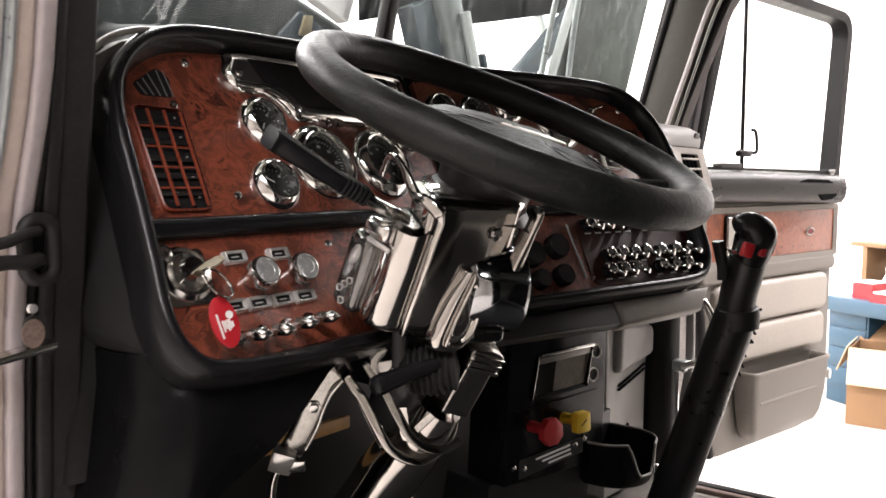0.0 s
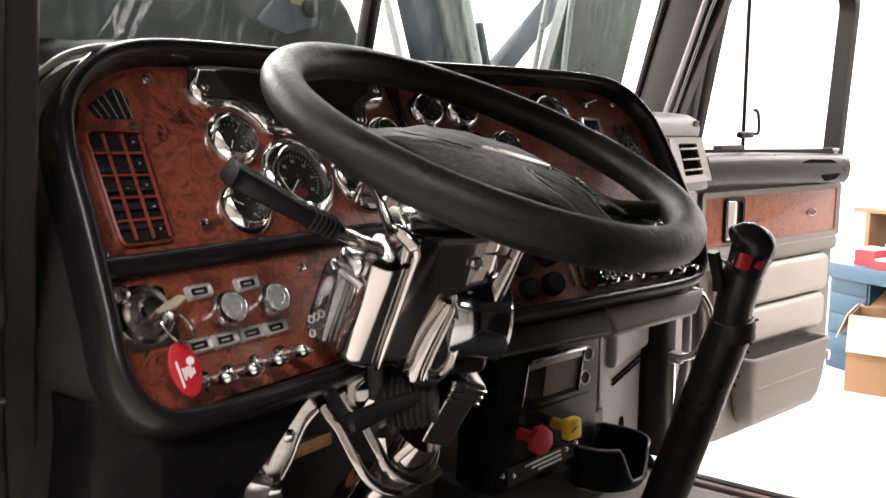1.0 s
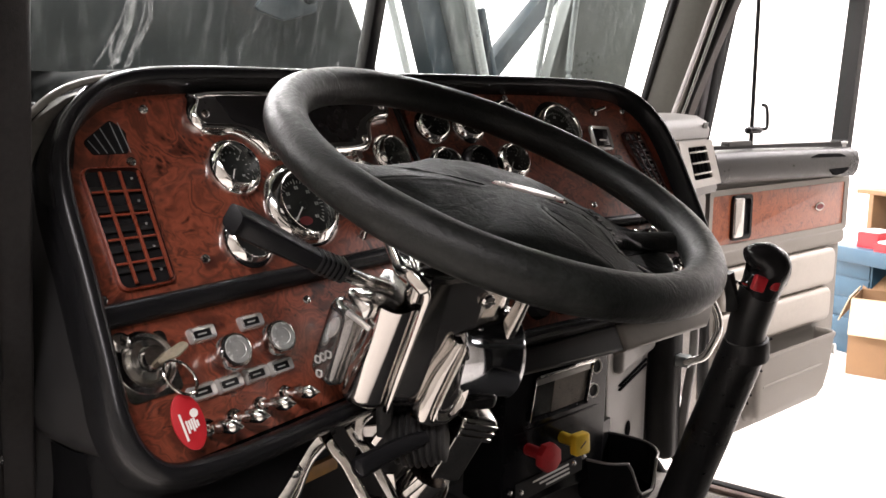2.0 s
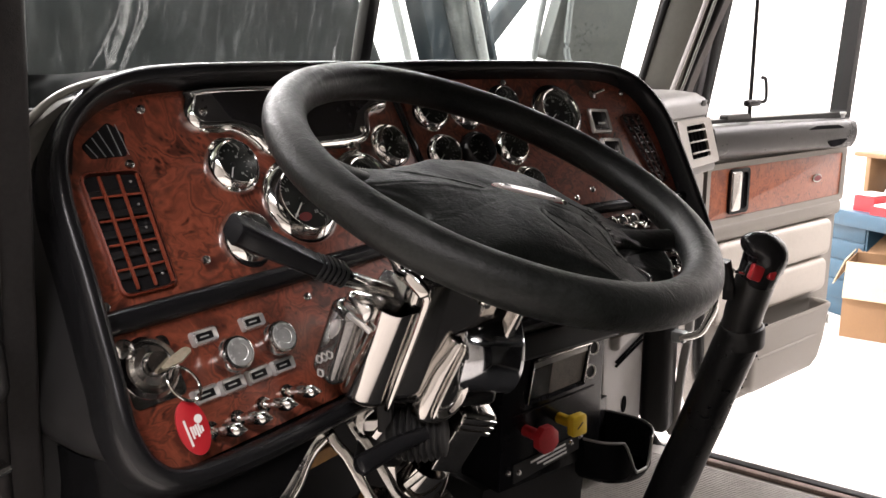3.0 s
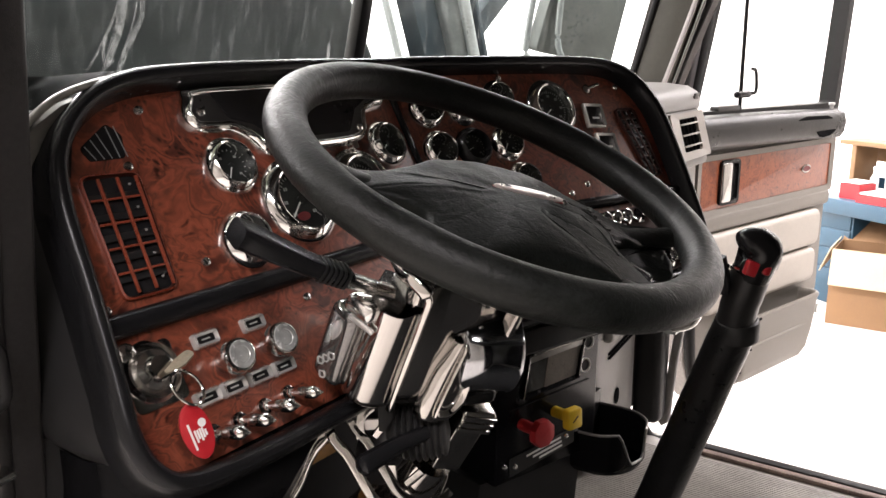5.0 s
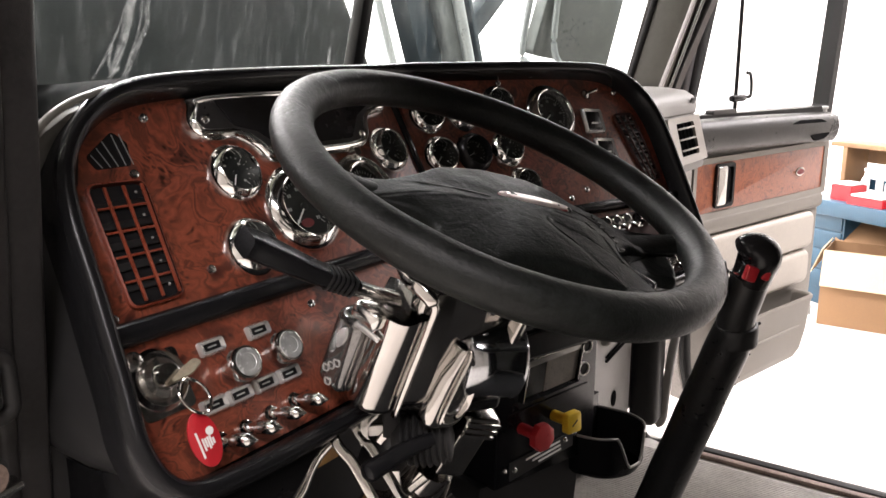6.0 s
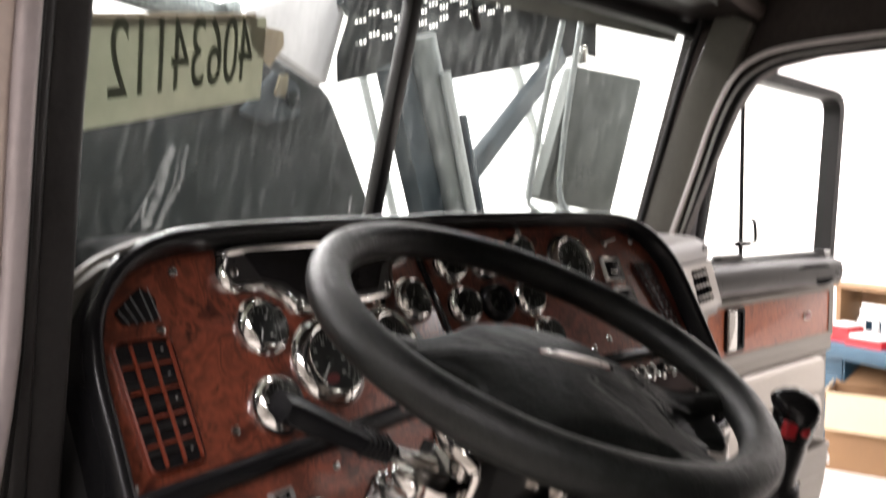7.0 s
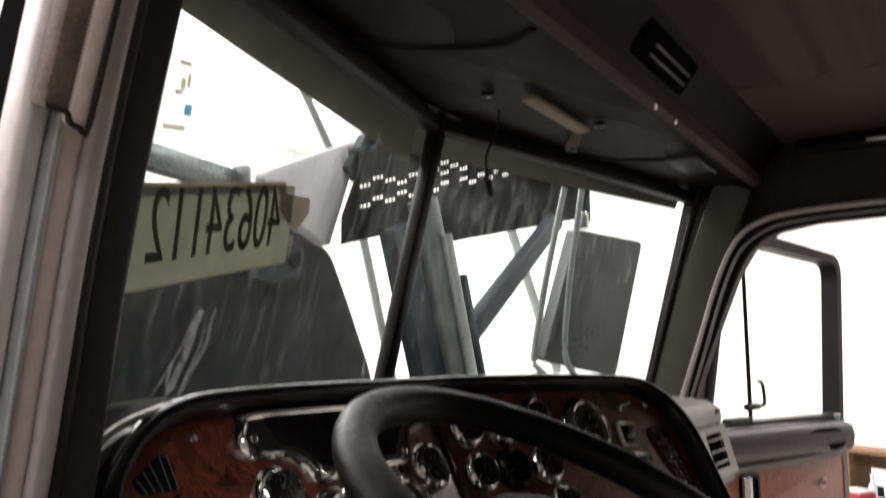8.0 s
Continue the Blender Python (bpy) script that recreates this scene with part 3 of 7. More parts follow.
# end of the dash, closing it to the door post
bm = bmesh.new()
rows = []
for z, x0, y0, d in ((2.170, 0.520, 0.812, 0.012), (2.150, 0.478, 0.797, 0.014), (2.118, 0.452, 0.786, 0.06), (2.03, 0.430, 0.772, 0.25), (1.90, 0.414, 0.755, 0.25), (1.70, 0.402, 0.735, 0.25)):
    rows.append([bm.verts.new((x0 + 0.05, y0 - 0.01, z + 0.004)), bm.verts.new((x0 + 0.02, y0, z + 0.002)), bm.verts.new((x0, y0 + 0.010, z)), bm.verts.new((x0 - 0.022, y0 + d * 0.4, z)), bm.verts.new((x0 - 0.055, y0 + d, z))])
for a, c in zip(rows, rows[1:]):
    for i in range(len(a) - 1):
        bm.faces.new((a[i], a[i + 1], c[i + 1], c[i]))
bmesh.ops.solidify(bm, geom=bm.faces[:], thickness=0.004)
part("end_panel", bm, VINYL, dash, "black vinyl end of the dash", angle=60)
# knee panel: bulges under the rim and falls away forwards
bm = bmesh.new()
rows = []
for z, y, x0, x1 in ((1.832, 0.642, 0.436, 0.74), (1.812, 0.634, 0.435, 0.730), (1.797, 0.626, 0.434, 0.668), (1.785, 0.622, 0.432, 0.640), (1.753, 0.620, 0.426, 0.600), (1.72, 0.624, 0.420, 0.560), (1.69, 0.632, 0.414, 0.500), (1.65, 0.645, 0.406, 0.462), (1.55, 0.672, 0.392, 0.445), (1.42, 0.71, 0.376, 0.425)):
    row = [bm.verts.new((x0 - 0.004, y + 0.26, z)), bm.verts.new((x0, y + 0.06, z)), bm.verts.new((x0 + 0.012, y + 0.022, z)), bm.verts.new((x0 + 0.04, y + 0.004, z))]
    row += [bm.verts.new((x0 + 0.04 + (x1 - x0 - 0.04) * k / 4, y, z)) for k in range(1, 5)]
    rows.append(row)
for a, c in zip(rows, rows[1:]):
    for i in range(len(a) - 1):
        bm.faces.new((a[i], a[i + 1], c[i + 1], c[i]))
bmesh.ops.solidify(bm, geom=bm.faces[:], thickness=0.006)
part("knee_panel", bm, VINYL_SATIN, dash, "smooth black moulded lower panel", angle=60)
part("band", sweep([on_left(0.462, -0.139, 0.004), on_left(1.0, -0.139, 0.004)], disc(0.012, 12), up=face_up), VINYL_SATIN, dash, "black band between the wood panels")
part("band", sweep([on_right(0.0, -0.139, 0.004), on_right(0.54, -0.139, 0.004)], disc(0.010, 12), up=face_up), VINYL_SATIN, dash, "black band between the wood panels")
part("panel_joint", bar(on_left(1.004, -0.128, 0.001), on_left(1.004, 0.10, 0.001), 0.012, 0.006, 0.002), PANEL_BLACK, dash, "dark joint between the wood panels")
part("board", bar((0.47, 0.800, 1.648), (0.86, 0.800, 1.642), 0.012, 0.020, 0.003), OCHRE, dash, "varnished yellow board under the dash")

XZ = lambda y: Matrix(((1, 0, 0, 0), (0, 0, -1, y), (0, 1, 0, 0), (0, 0, 0, 1)))
END_VINYL = plain("dash_end_vinyl", (0.105, 0.103, 0.092), 0.40, vary=0.2, scale=12, grain=0.2, grain_scale=600)
SATIN_STRIP = plain("pale_strip_vinyl", (0.20, 0.195, 0.175), 0.35, vary=0.15)
part("end_cap", prism([(0.400, 2.050), (0.446, 2.050), (0.462, 2.092), (0.482, 2.122), (0.512, 2.150), (0.495, 2.1445), (0.470, 2.129), (0.448, 2.110), (0.430, 2.092), (0.400, 2.066)], -0.03, 0.0, XZ(0.778), 0.003, 2), END_VINYL, dash, "grey-green vinyl end cap")
part("sill_strip", sweep(smooth_path([(0.404, 0.776, 2.080), (0.430, 0.776, 2.106), (0.461, 0.776, 2.131), (0.480, 0.777, 2.145), (0.502, 0.780, 2.1550), (0.530, 0.786, 2.162), (0.56, 0.800, 2.166)], 5), rounded(0.007, 0.008, 0.003, 3), up=(0, -1, 0)), SATIN_STRIP, dash, "pale curved strip along the windscreen sill")

# wood side vents
def louvre(plane, corners, cols, rows_n, mat_bar, label):
    """A framed louvre in a panel: corners are bottom-left, bottom-right, top-right, top-left."""
    c = [Vector(q) for q in corners]
    at = lambda s, t: (c[0] * (1 - s) + c[1] * s) * (1 - t) + (c[3] * (1 - s) + c[2] * s) * t
    out = corner_loop([(*q, 0.010) for q in corners])
    mid = sum(c, Vector((0, 0))) / 4
    ins = [(mid.x + (x - mid.x) * 0.945, mid.y + (y - mid.y) * 0.972) for x, y in out]
    v = part("vent", prism(ins, -0.004, 0.0012), PANEL_BLACK, dash, label, plane)
    wide = [(mid.x + (x - mid.x) * 1.05, mid.y + (y - mid.y) * 1.03) for x, y in out]
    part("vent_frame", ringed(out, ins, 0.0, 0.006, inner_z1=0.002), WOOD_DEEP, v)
    part("vent_lip", ringed(wide, out, 0.0, 0.0045, inner_z1=0.006), mat_bar, v, "thin red-brown lip")
    for i in range(1, rows_n + 1):
        t = i / (rows_n + 1)
        a, b = at(0.035, t), at(0.965, t)
        part("slat", bar((*a, 0.002), (*b, 0.002), 0.011, 0.0016, 0.0006, (0, 0.5, 1)), PLASTIC, v)
    for i in range(1, rows_n):
        t = i / rows_n
        a, b = at(0.03, t), at(0.97, t)
        part("cross_bar", bar((*a, 0.005), (*b, 0.005), 0.0024, 0.002, 0.0006), mat_bar, v)
    for i in range(cols):
        s = (i + 0.80) / cols
        a, b = at(s, 0.025), at(s, 0.975)
        part("fin", bar((*a, 0.0055), (*b, 0.0055), 0.0034, 0.003, 0.0010), mat_bar, v)
    for i in range(rows_n):
        part("pin", lathe([(0.0016, 0), (0.0012, 0.001), (0, 0.0014)], 8), BRIGHT, v, "", pose(*at(0.80, (i + 0.55) / rows_n), 0.004))
    return v


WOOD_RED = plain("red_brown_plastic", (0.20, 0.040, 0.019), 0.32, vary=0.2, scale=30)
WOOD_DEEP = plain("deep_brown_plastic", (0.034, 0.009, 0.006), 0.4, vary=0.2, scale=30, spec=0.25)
louvre(PL, ((0.494, -0.117), (0.551, -0.117), (0.557, 0.004), (0.496, 0.006)), 3, 5, WOOD_RED, "louvred air vent with red-brown grille bars")
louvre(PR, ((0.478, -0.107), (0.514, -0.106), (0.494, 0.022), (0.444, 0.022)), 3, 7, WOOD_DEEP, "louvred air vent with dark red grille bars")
tri_out = corner_loop([(0.5155, 0.022, 0.004), (0.5535, 0.022, 0.004), (0.5585, 0.046, 0.006), (0.546, 0.060, 0.006), (0.509, 0.036, 0.006)], 4)
g = part("defroster_vent", prism(tri_out, -0.002, 0.0012), PANEL_BLACK, dash, "small dark corner vent with pale slats", PL)
for i in range(5):
    u = 0.5185 + i * 0.0085
    top = min(0.060, 0.031 + (u + 0.004 - 0.509) * 0.75)
    part("slat", bar((u + 0.003, 0.0225, 0.002), (u - 0.004 + 0.004 * (i > 2), top - 0.004, 0.002), 0.0007, 0.0008, 0), STEEL_PALE, g)

SCREW = lathe([(0, 0.0032), (0.002, 0.003), (0.0045, 0.002), (0.0055, 0.0), ], 12)
SCREW = mesh_of("screw", box(0.007, 0.0011, 0.0006, pose(0, 0, 0.0032), 0, bm=SCREW), CHROME_WORN)
for pl, u, v in ((PL, 0.589, 0.072), (PL, 0.553, 0.013), (PL, 0.474, -0.122), (PL, 0.706, -0.168), (PL, 0.596, -0.10), (PR, 0.203, 0.091), (PR, 0.469, 0.066), (PR, 0.284, -0.116), (PR, 0.02, -0.11), (PR, 0.325, -0.105), (PR, 0.255, -0.262)):
    part("screw", SCREW, None, dash, "", pl @ pose(u, v, 0, 0, 0, 30 + 900 * (u + v)))


def gauge_meshes(r, bezel_mat):
    seg = 44
    bez = lathe([(r * 1.02, 0), (r * 1.02, 0.003), (r * 0.99, 0.0065), (r * 0.90, 0.0115), (r * 0.80, 0.0155), (r * 0.755, 0.0165), (r * 0.715, 0.0155), (r * 0.68, 0.010), (r * 0.655, 0.001)], seg)
    face = lathe([(0, 0.003), (r * 0.66, 0.003), (r * 0.66, 0)], seg)
    marks = None
    n = 31 if r > 0.05 else 16
    for i in range(n):
        a = radians(225 - 270 * i / (n - 1))
        ln = 0.06 * r if i % 5 else 0.12 * r
        marks = box(ln, 0.018 * r, 0.0006, pose(0, 0, 0.0035, 0, 0, math.degrees(a)) @ pose(0.56 * r, 0, 0), 0, bm=marks)
    for i in range(0, n, 5):
        a = radians(225 - 270 * i / (n - 1))
        for k in (-1, 1):
            marks = box(0.035 * r, 0.075 * r, 0.0006, pose(0.42 * r * math.cos(a) + k * 0.03 * r, 0.42 * r * math.sin(a), 0.0035), 0, bm=marks)
    needle = box(0.56 * r, 0.03 * r, 0.001, pose(0, 0, 0.0055) @ pose(0.24 * r, 0, 0), 0)
    hub = lathe([(0.09 * r, 0.003), (0.09 * r, 0.0065), (0, 0.007)], 12)
    cover = lathe([(0, 0.0085), (0.66 * r, 0.008)], seg)
    return mesh_of("face", face, DIAL), mesh_of("bezel", bez, bezel_mat), mesh_of("dial_marks", marks, MARK_DIM), mesh_of("needle", needle, MARK), mesh_of("cover_glass", cover, PANE), mesh_of("needle_hub", hub, PLASTIC)


GAUGES = {r: gauge_meshes(r, PANEL_BLACK if r == 0.0315 else BEZEL) for r in (0.034, 0.054, 0.0515, 0.031, 0.0315)}
BADGE = plain("maroon_badge", (0.16, 0.018, 0.022), 0.4)


def gauge(plane, u, v, r, turn=220, kind="round black gauge in a chrome bezel"):
    f, b, k, n, c, hb_ = GAUGES[r]
    g = part("gauge", f, None, dash, kind, plane @ pose(u, v, 0))
    part("bezel", b, None, g, "plain black bezel" if r == 0.0315 else "polished chrome bezel")
    part("dial_marks", k, None, g)
    part("needle", n, None, g, "", pose(0, 0, 0, 0, 0, turn))
    part("needle_hub", hb_, None, g)
    part("cover_glass", c, None, g).visible_shadow = False
    return g


for u, v, r, tn in ((0.673, -0.003, 0.034, 240), (0.655, -0.088, 0.034, 150), (0.752, -0.057, 0.054, 222), (0.868, -0.057, 0.054, 222), (0.948, -0.003, 0.034, 215)):
    g = gauge(PL, u, v, r, tn)
    if r > 0.05:
        part("emblem", prism(disc(0.010, 20, 0.0055), 0.003, 0.0042, pose(-0.004, -0.020, 0)), BADGE, g, "small maroon oval emblem")
for u, v, r, tn in ((0.036, 0.043, 0.031, 215), (0.041, -0.023, 0.031, 225), (0.105, -0.023, 0.0315, 200), (0.172, -0.021, 0.031, 235), (0.186, -0.085, 0.031, 160), (0.181, 0.054, 0.031, 220), (0.290, 0.032, 0.0515, 215), (0.104, 0.043, 0.031, 205)):
    gauge(PR, u + 0.005, v, r, tn, "round black gauge in a black bezel" if r == 0.0315 else "round black gauge in a chrome bezel")

# warning-light bay with scalloped chrome trim
bay = [(0.664, 0.093), (0.642, 0.079), (0.632, 0.058), (0.643, 0.040), (0.668, 0.036), (0.692, 0.034), (0.712, 0.022), (0.724, 0.006), (0.745, 0.001), (0.80, 0.001), (0.868, 0.001), (0.900, 0.006), (0.915, 0.020), (0.925, 0.040), (0.945, 0.048), (0.967, 0.052), (0.977, 0.070), (0.968, 0.093), (0.82, 0.094)]
bay = [(p.x, p.y) for p in smooth_path([(x, y, 0) for x, y in bay], 4, True)]
tray_ = part("warning_light_bay", stacked([(bay, 0), (inset_loop(bay, 0.0010), 0.007), (inset_loop(bay, 0.0035), 0.0125), (inset_loop(bay, 0.007), 0.0150), (inset_loop(bay, 0.0105), 0.0140), (inset_loop(bay, 0.0125), 0.0105)]), BEZEL, dash, "scalloped chrome warning-light bay", PL, 50)
part("bay_plate", stacked([(inset_loop(bay, 0.0115), 0.009), (inset_loop(bay, 0.0118), 0.0118)]), plain("bay_grey", (0.026, 0.025, 0.024), 0.34, 0.2, vary=0.15), tray_, "dark grey bay plate")
part("bay_window", prism(corner_loop([(0.690, 0.050, 0.008), (0.722, 0.040, 0.008), (0.748, 0.018, 0.008), (0.876, 0.018, 0.008), (0.902, 0.048, 0.008), (0.94, 0.066, 0.006), (0.945, 0.083, 0.004), (0.676, 0.083, 0.004)], 4), 0.011, 0.0128), PANEL_BLACK, tray_, "black warning-light window")
for u, v in ((0.655, 0.060), (0.733, 0.0165), (0.958, 0.070), (0.898, 0.022)):
    part("screw", SCREW, None, tray_, "", pose(u, v, 0.0118))
for k, u in enumerate((0.785, 0.80, 0.872)):
    part("lamp_cell", prism(rounded(0.011, 0.010, 0.002, 2), 0.0, 0.009, PL @ pose(u, -0.002, 0.006)), CHROME, dash)

# lower left controls
def frame_switch(u, v):
    o, i = rounded(0.0310, 0.0165, 0.003, 3), rounded(0.0205, 0.0075, 0.0015, 3)
    s = part("indicator_lamp", prism(i, 0, 0.003), PANEL_BLACK, dash, "small chrome-framed dark indicator lamp", PL @ pose(u, v, 0))
    mid = rounded(0.0275, 0.0125, 0.0025, 3)
    part("frame", ringed(mid, i, 0, 0.0062, inner_z1=0.0044, bm=ringed(o, mid, 0, 0.003, inner_z1=0.0062)), BRIGHT, s)
    part("legend", box(0.010, 0.0014, 0.0006, pose(0, 0, 0.0032)), MARK_DIM, s)


for u, v in ((0.559, -0.175), (0.620, -0.176), (0.537, -0.229), (0.569, -0.2295), (0.603, -0.2295), (0.636, -0.230)):
    frame_switch(u, v)
for u, v in ((0.572, -0.203), (0.630, -0.203)):
    k = part("control_knob", lathe([(0.012, 0), (0.012, 0.012), (0.0166, 0.014), (0.0179, 0.018), (0.0179, 0.026), (0.0166, 0.029), (0.0148, 0.0295), (0, 0.0295)], 32), CHROME_WORN, dash, "round knurled chrome knob with a pale cap", PL @ pose(u, v, 0))
    part("cap", lathe([(0.0146, 0.0292), (0.0138, 0.0305), (0.009, 0.0305), (0.0085, 0.0300), (0, 0.0302)], 28), plain("pale_knob_cap", (0.38, 0.39, 0.38), 0.25, 0.4, vary=0.35, scale=9), k, "pale frosted cap")
for u, v in ((0.528, -0.262), (0.560, -0.262), (0.594, -0.260), (0.628, -0.258)):
    k = part("toggle_switch", lathe([(0.0085, 0), (0.0085, 0.004), (0.006, 0.005), (0.006, 0.009), (0, 0.009)], 18), CHROME, dash, "chrome bullet-tipped toggle switch", PL @ pose(u, v, 0))
    part("lever", lathe([(0, 0), (0.0046, 0), (0.0052, 0.010), (0.0068, 0.012), (0.0070, 0.029), (0.0062, 0.0305), (0, 0.041)], 18, pose(0, 0, 0.006, 18, 14, 0)), CHROME_WORN, k, "chrome bullet tip")
ig = part("ignition_switch", lathe([(0.030, 0), (0.030, 0.003), (0.026, 0.008), (0.026, 0.004), (0.021, 0.004), (0.019, 0.010), (0.013, 0.012), (0.011, 0.020), (0, 0.020)], 36), CHROME_WORN, dash, "round worn steel ignition lock", PL @ pose(0.493, -0.187, 0))
part("plate", prism(rounded(0.056, 0.060, 0.006, 4), 0, 0.002, pose(0.0, -0.004, 0)), CHROME_WORN, ig, "dull steel backing plate")
part("bolt", lathe([(0.0095, 0), (0.0095, 0.006), (0.006, 0.008), (0, 0.0085)], 16), CHROME_WORN, dash, "", PL @ pose(0.474, -0.164, 0))

# key with its ring and tag
keys = thing("key_ring", PL @ pose(0.500, -0.190, 0.02), "ignition key on a steel ring with a red oval tag", "keys")
part("key", prism(corner_loop([(0.0, -0.0035, 0.001), (0.024, -0.010, 0.006), (0.045, -0.002, 0.008), (0.042, 0.014, 0.008), (0.022, 0.012, 0.006), (0.0, 0.0035, 0.001)]), -0.001, 0.0012, pose(-0.010, -0.004, 0.006, -42, -12, 14) @ Matrix.Diagonal((0.72, 0.55, 1, 1))), BRASS, keys, "worn brass key")
part("ring", tube([(0.016 * math.cos(a), 0.016 * math.sin(a), 0) for a in [2 * math.pi * i / 32 for i in range(32)]], 0.0014, True, 8, pose(-0.004, -0.024, 0.020, -14, 18, 0) @ Matrix.Diagonal((1.12, 1.12, 1, 1))), CHROME, keys, "steel split ring")
tagm = pose(-0.009, -0.063, 0.016, 8, -14, 4) @ Matrix.Diagonal((0.9, 0.95, 1, 1))
tag = part("tag", prism(disc(0.0155, 36, 0.027), -0.0012, 0.0012, tagm, 0.0006, 2), RED, keys, "red plastic tag with pale markings")
bm = box(0.0022, 0.026, 0.0004, tagm @ pose(-0.007, -0.003, 0.0014))
for i, ln in enumerate((0.012, 0.009, 0.012, 0.010, 0.006)):
    bm = box(0.002, ln, 0.0004, tagm @ pose(-0.003 + i * 0.0026, -0.004 + 0.001 * (i % 2), 0.0014), bm=bm)
bm = prism(disc(0.0042, 16), 0.0012, 0.0016, tagm @ pose(0.007, 0.006, 0), bm=bm)
part("marking", bm, MARK, tag)

# right panel switches
def rocker(u, v, w, h):
    o, i = rounded(w, h, 0.004, 3), rounded(w - 0.012, h - 0.014, 0.002, 3)
    s = part("rocker_switch", prism(i, 0, 0.006, None, 0.001), PANEL_BLACK, dash, "black rocker switch in a chrome frame", PR @ pose(u, v, 0, 0, 0, -4))
    mid = rounded(w - 0.005, h - 0.006, 0.003, 3)
    part("frame", ringed(mid, i, 0, 0.008, inner_z1=0.0055, bm=ringed(o, mid, 0, 0.004, inner_z1=0.008)), BRIGHT, s)
    part("legend", box(w * 0.35, 0.003, 0.0006, pose(0, -h * 0.12, 0.0062)), MARK, s)


rocker(0.390, 0.014, 0.046, 0.046)
rocker(0.399, -0.040, 0.046, 0.044)
k = part("toggle_switch", lathe([(0.008, 0), (0.008, 0.004), (0.005, 0.006), (0, 0.006)], 18), CHROME, dash, "small chrome toggle switch", PR @ pose(0.392, 0.064, 0))
part("lever", tube([(0, 0, 0.004), (0.022, 0.004, 0.012)], 0.003, seg=10), CHROME, k)

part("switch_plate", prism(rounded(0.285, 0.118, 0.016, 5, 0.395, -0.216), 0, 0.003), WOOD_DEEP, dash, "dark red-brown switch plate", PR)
BAT = lathe([(0, 0), (0.003, 0), (0.0042, 0.014), (0.0060, 0.023), (0.0042, 0.029), (0, 0.030)], 14, pose(0, 0, 0.010, 34, 12, 0))
BAT = mesh_of("lever", BAT, CHROME_WORN)
COLLAR = mesh_of("collar", lathe([(0.0115, 0), (0.0115, 0.004), (0.0095, 0.006), (0.0095, 0.016), (0.0075, 0.018), (0, 0.018)], 16), PANEL_BLACK)
CHROME_RING = mesh_of("ring", lathe([(0.0100, 0.0155), (0.0108, 0.0165), (0.0100, 0.0180), (0.0078, 0.0184), (0.0078, 0.0155)], 16, closed=True), CHROME)
for v, us in ((-0.170, (0.275, 0.300, 0.325, 0.350, 0.375, 0.42, 0.45)), (-0.226, (0.30, 0.33, 0.36, 0.39, 0.43, 0.47, 0.505)), (-0.254, (0.29, 0.32, 0.35, 0.42, 0.455, 0.49))):
    for u in us:
        s = part("toggle_switch", COLLAR, None, dash, "black collared toggle switch with chrome bat", PR @ pose(u, v, 0.003))
        part("lever", BAT, None, s)
        part("ring", CHROME_RING, None, s)
        part("legend", box(0.014, 0.0022, 0.0006, pose(0, -0.0135, 0.0004)), MARK, s)
for u, v, r in ((0.135, -0.215, 0.021), (0.19, -0.205, 0.021), (0.135, -0.258, 0.016), (0.185, -0.255, 0.018)):
    part("heater_knob", lathe([(r, 0), (r, 0.014), (r * 0.9, 0.018), (0, 0.018)], 24), PANEL_BLACK, dash, "black heater knob", PR @ pose(u, v, 0))
part("trim_strip", bar(on_right(0.232, -0.165, 0.003), on_right(0.238, -0.262, 0.003), 0.003, 0.003, 0.001), STEEL_PALE, dash)
# grey valance under the right panel
part("valance", prism([(0.29, -0.350), (0.50, -0.342), (0.545, -0.30), (0.29, -0.306)], -0.03, 0.002, PR, 0.008, 3), GREY_TRIM, dash, "grey-brown valance under the rim")
part("lower_rail", prism([(0.02, -0.345), (0.288, -0.347), (0.288, -0.306), (0.02, -0.312)], -0.03, 0.0, PR, 0.006, 3), VINYL, dash, "black rail under the rim")

# ---- steering wheel ----
CN = Vector((0.039, -0.416, 0.908))
CU = Vector((1, 0, 0)) - CN * CN.x
WC = frame_from((0.8016, 0.4886, 2.0631), CU, CN.cross(CU))      # column axis
WN = Vector((0.0074, -0.4246, 0.9054))
WU = Vector((1, 0, 0)) - WN * WN.x
WM = frame_from((0.7869, 0.4815, 2.064), WU, WN.cross(WU)) @ pose(0, 0, 0, 0, 0, -37)
wheel = thing("steering_wheel", WM, "black leather four-spoke steering wheel, worn, slightly turned", "steering wheel")
ring = [(0.2245 * math.cos(a), 0.2245 * math.sin(a), 0) for a in [2 * math.pi * i / 120 for i in range(120)]]
wob = [1 + 0.05 * math.sin(3 * a) * 0.5 + 0.03 * noise.noise((3 * math.cos(a), 3 * math.sin(a), 0)) for a in [2 * math.pi * i / 120 for i in range(120)]]
part("rim", tube(ring, 0.0208, True, 22, scale=wob), LEATHER, wheel, "worn black leather rim")
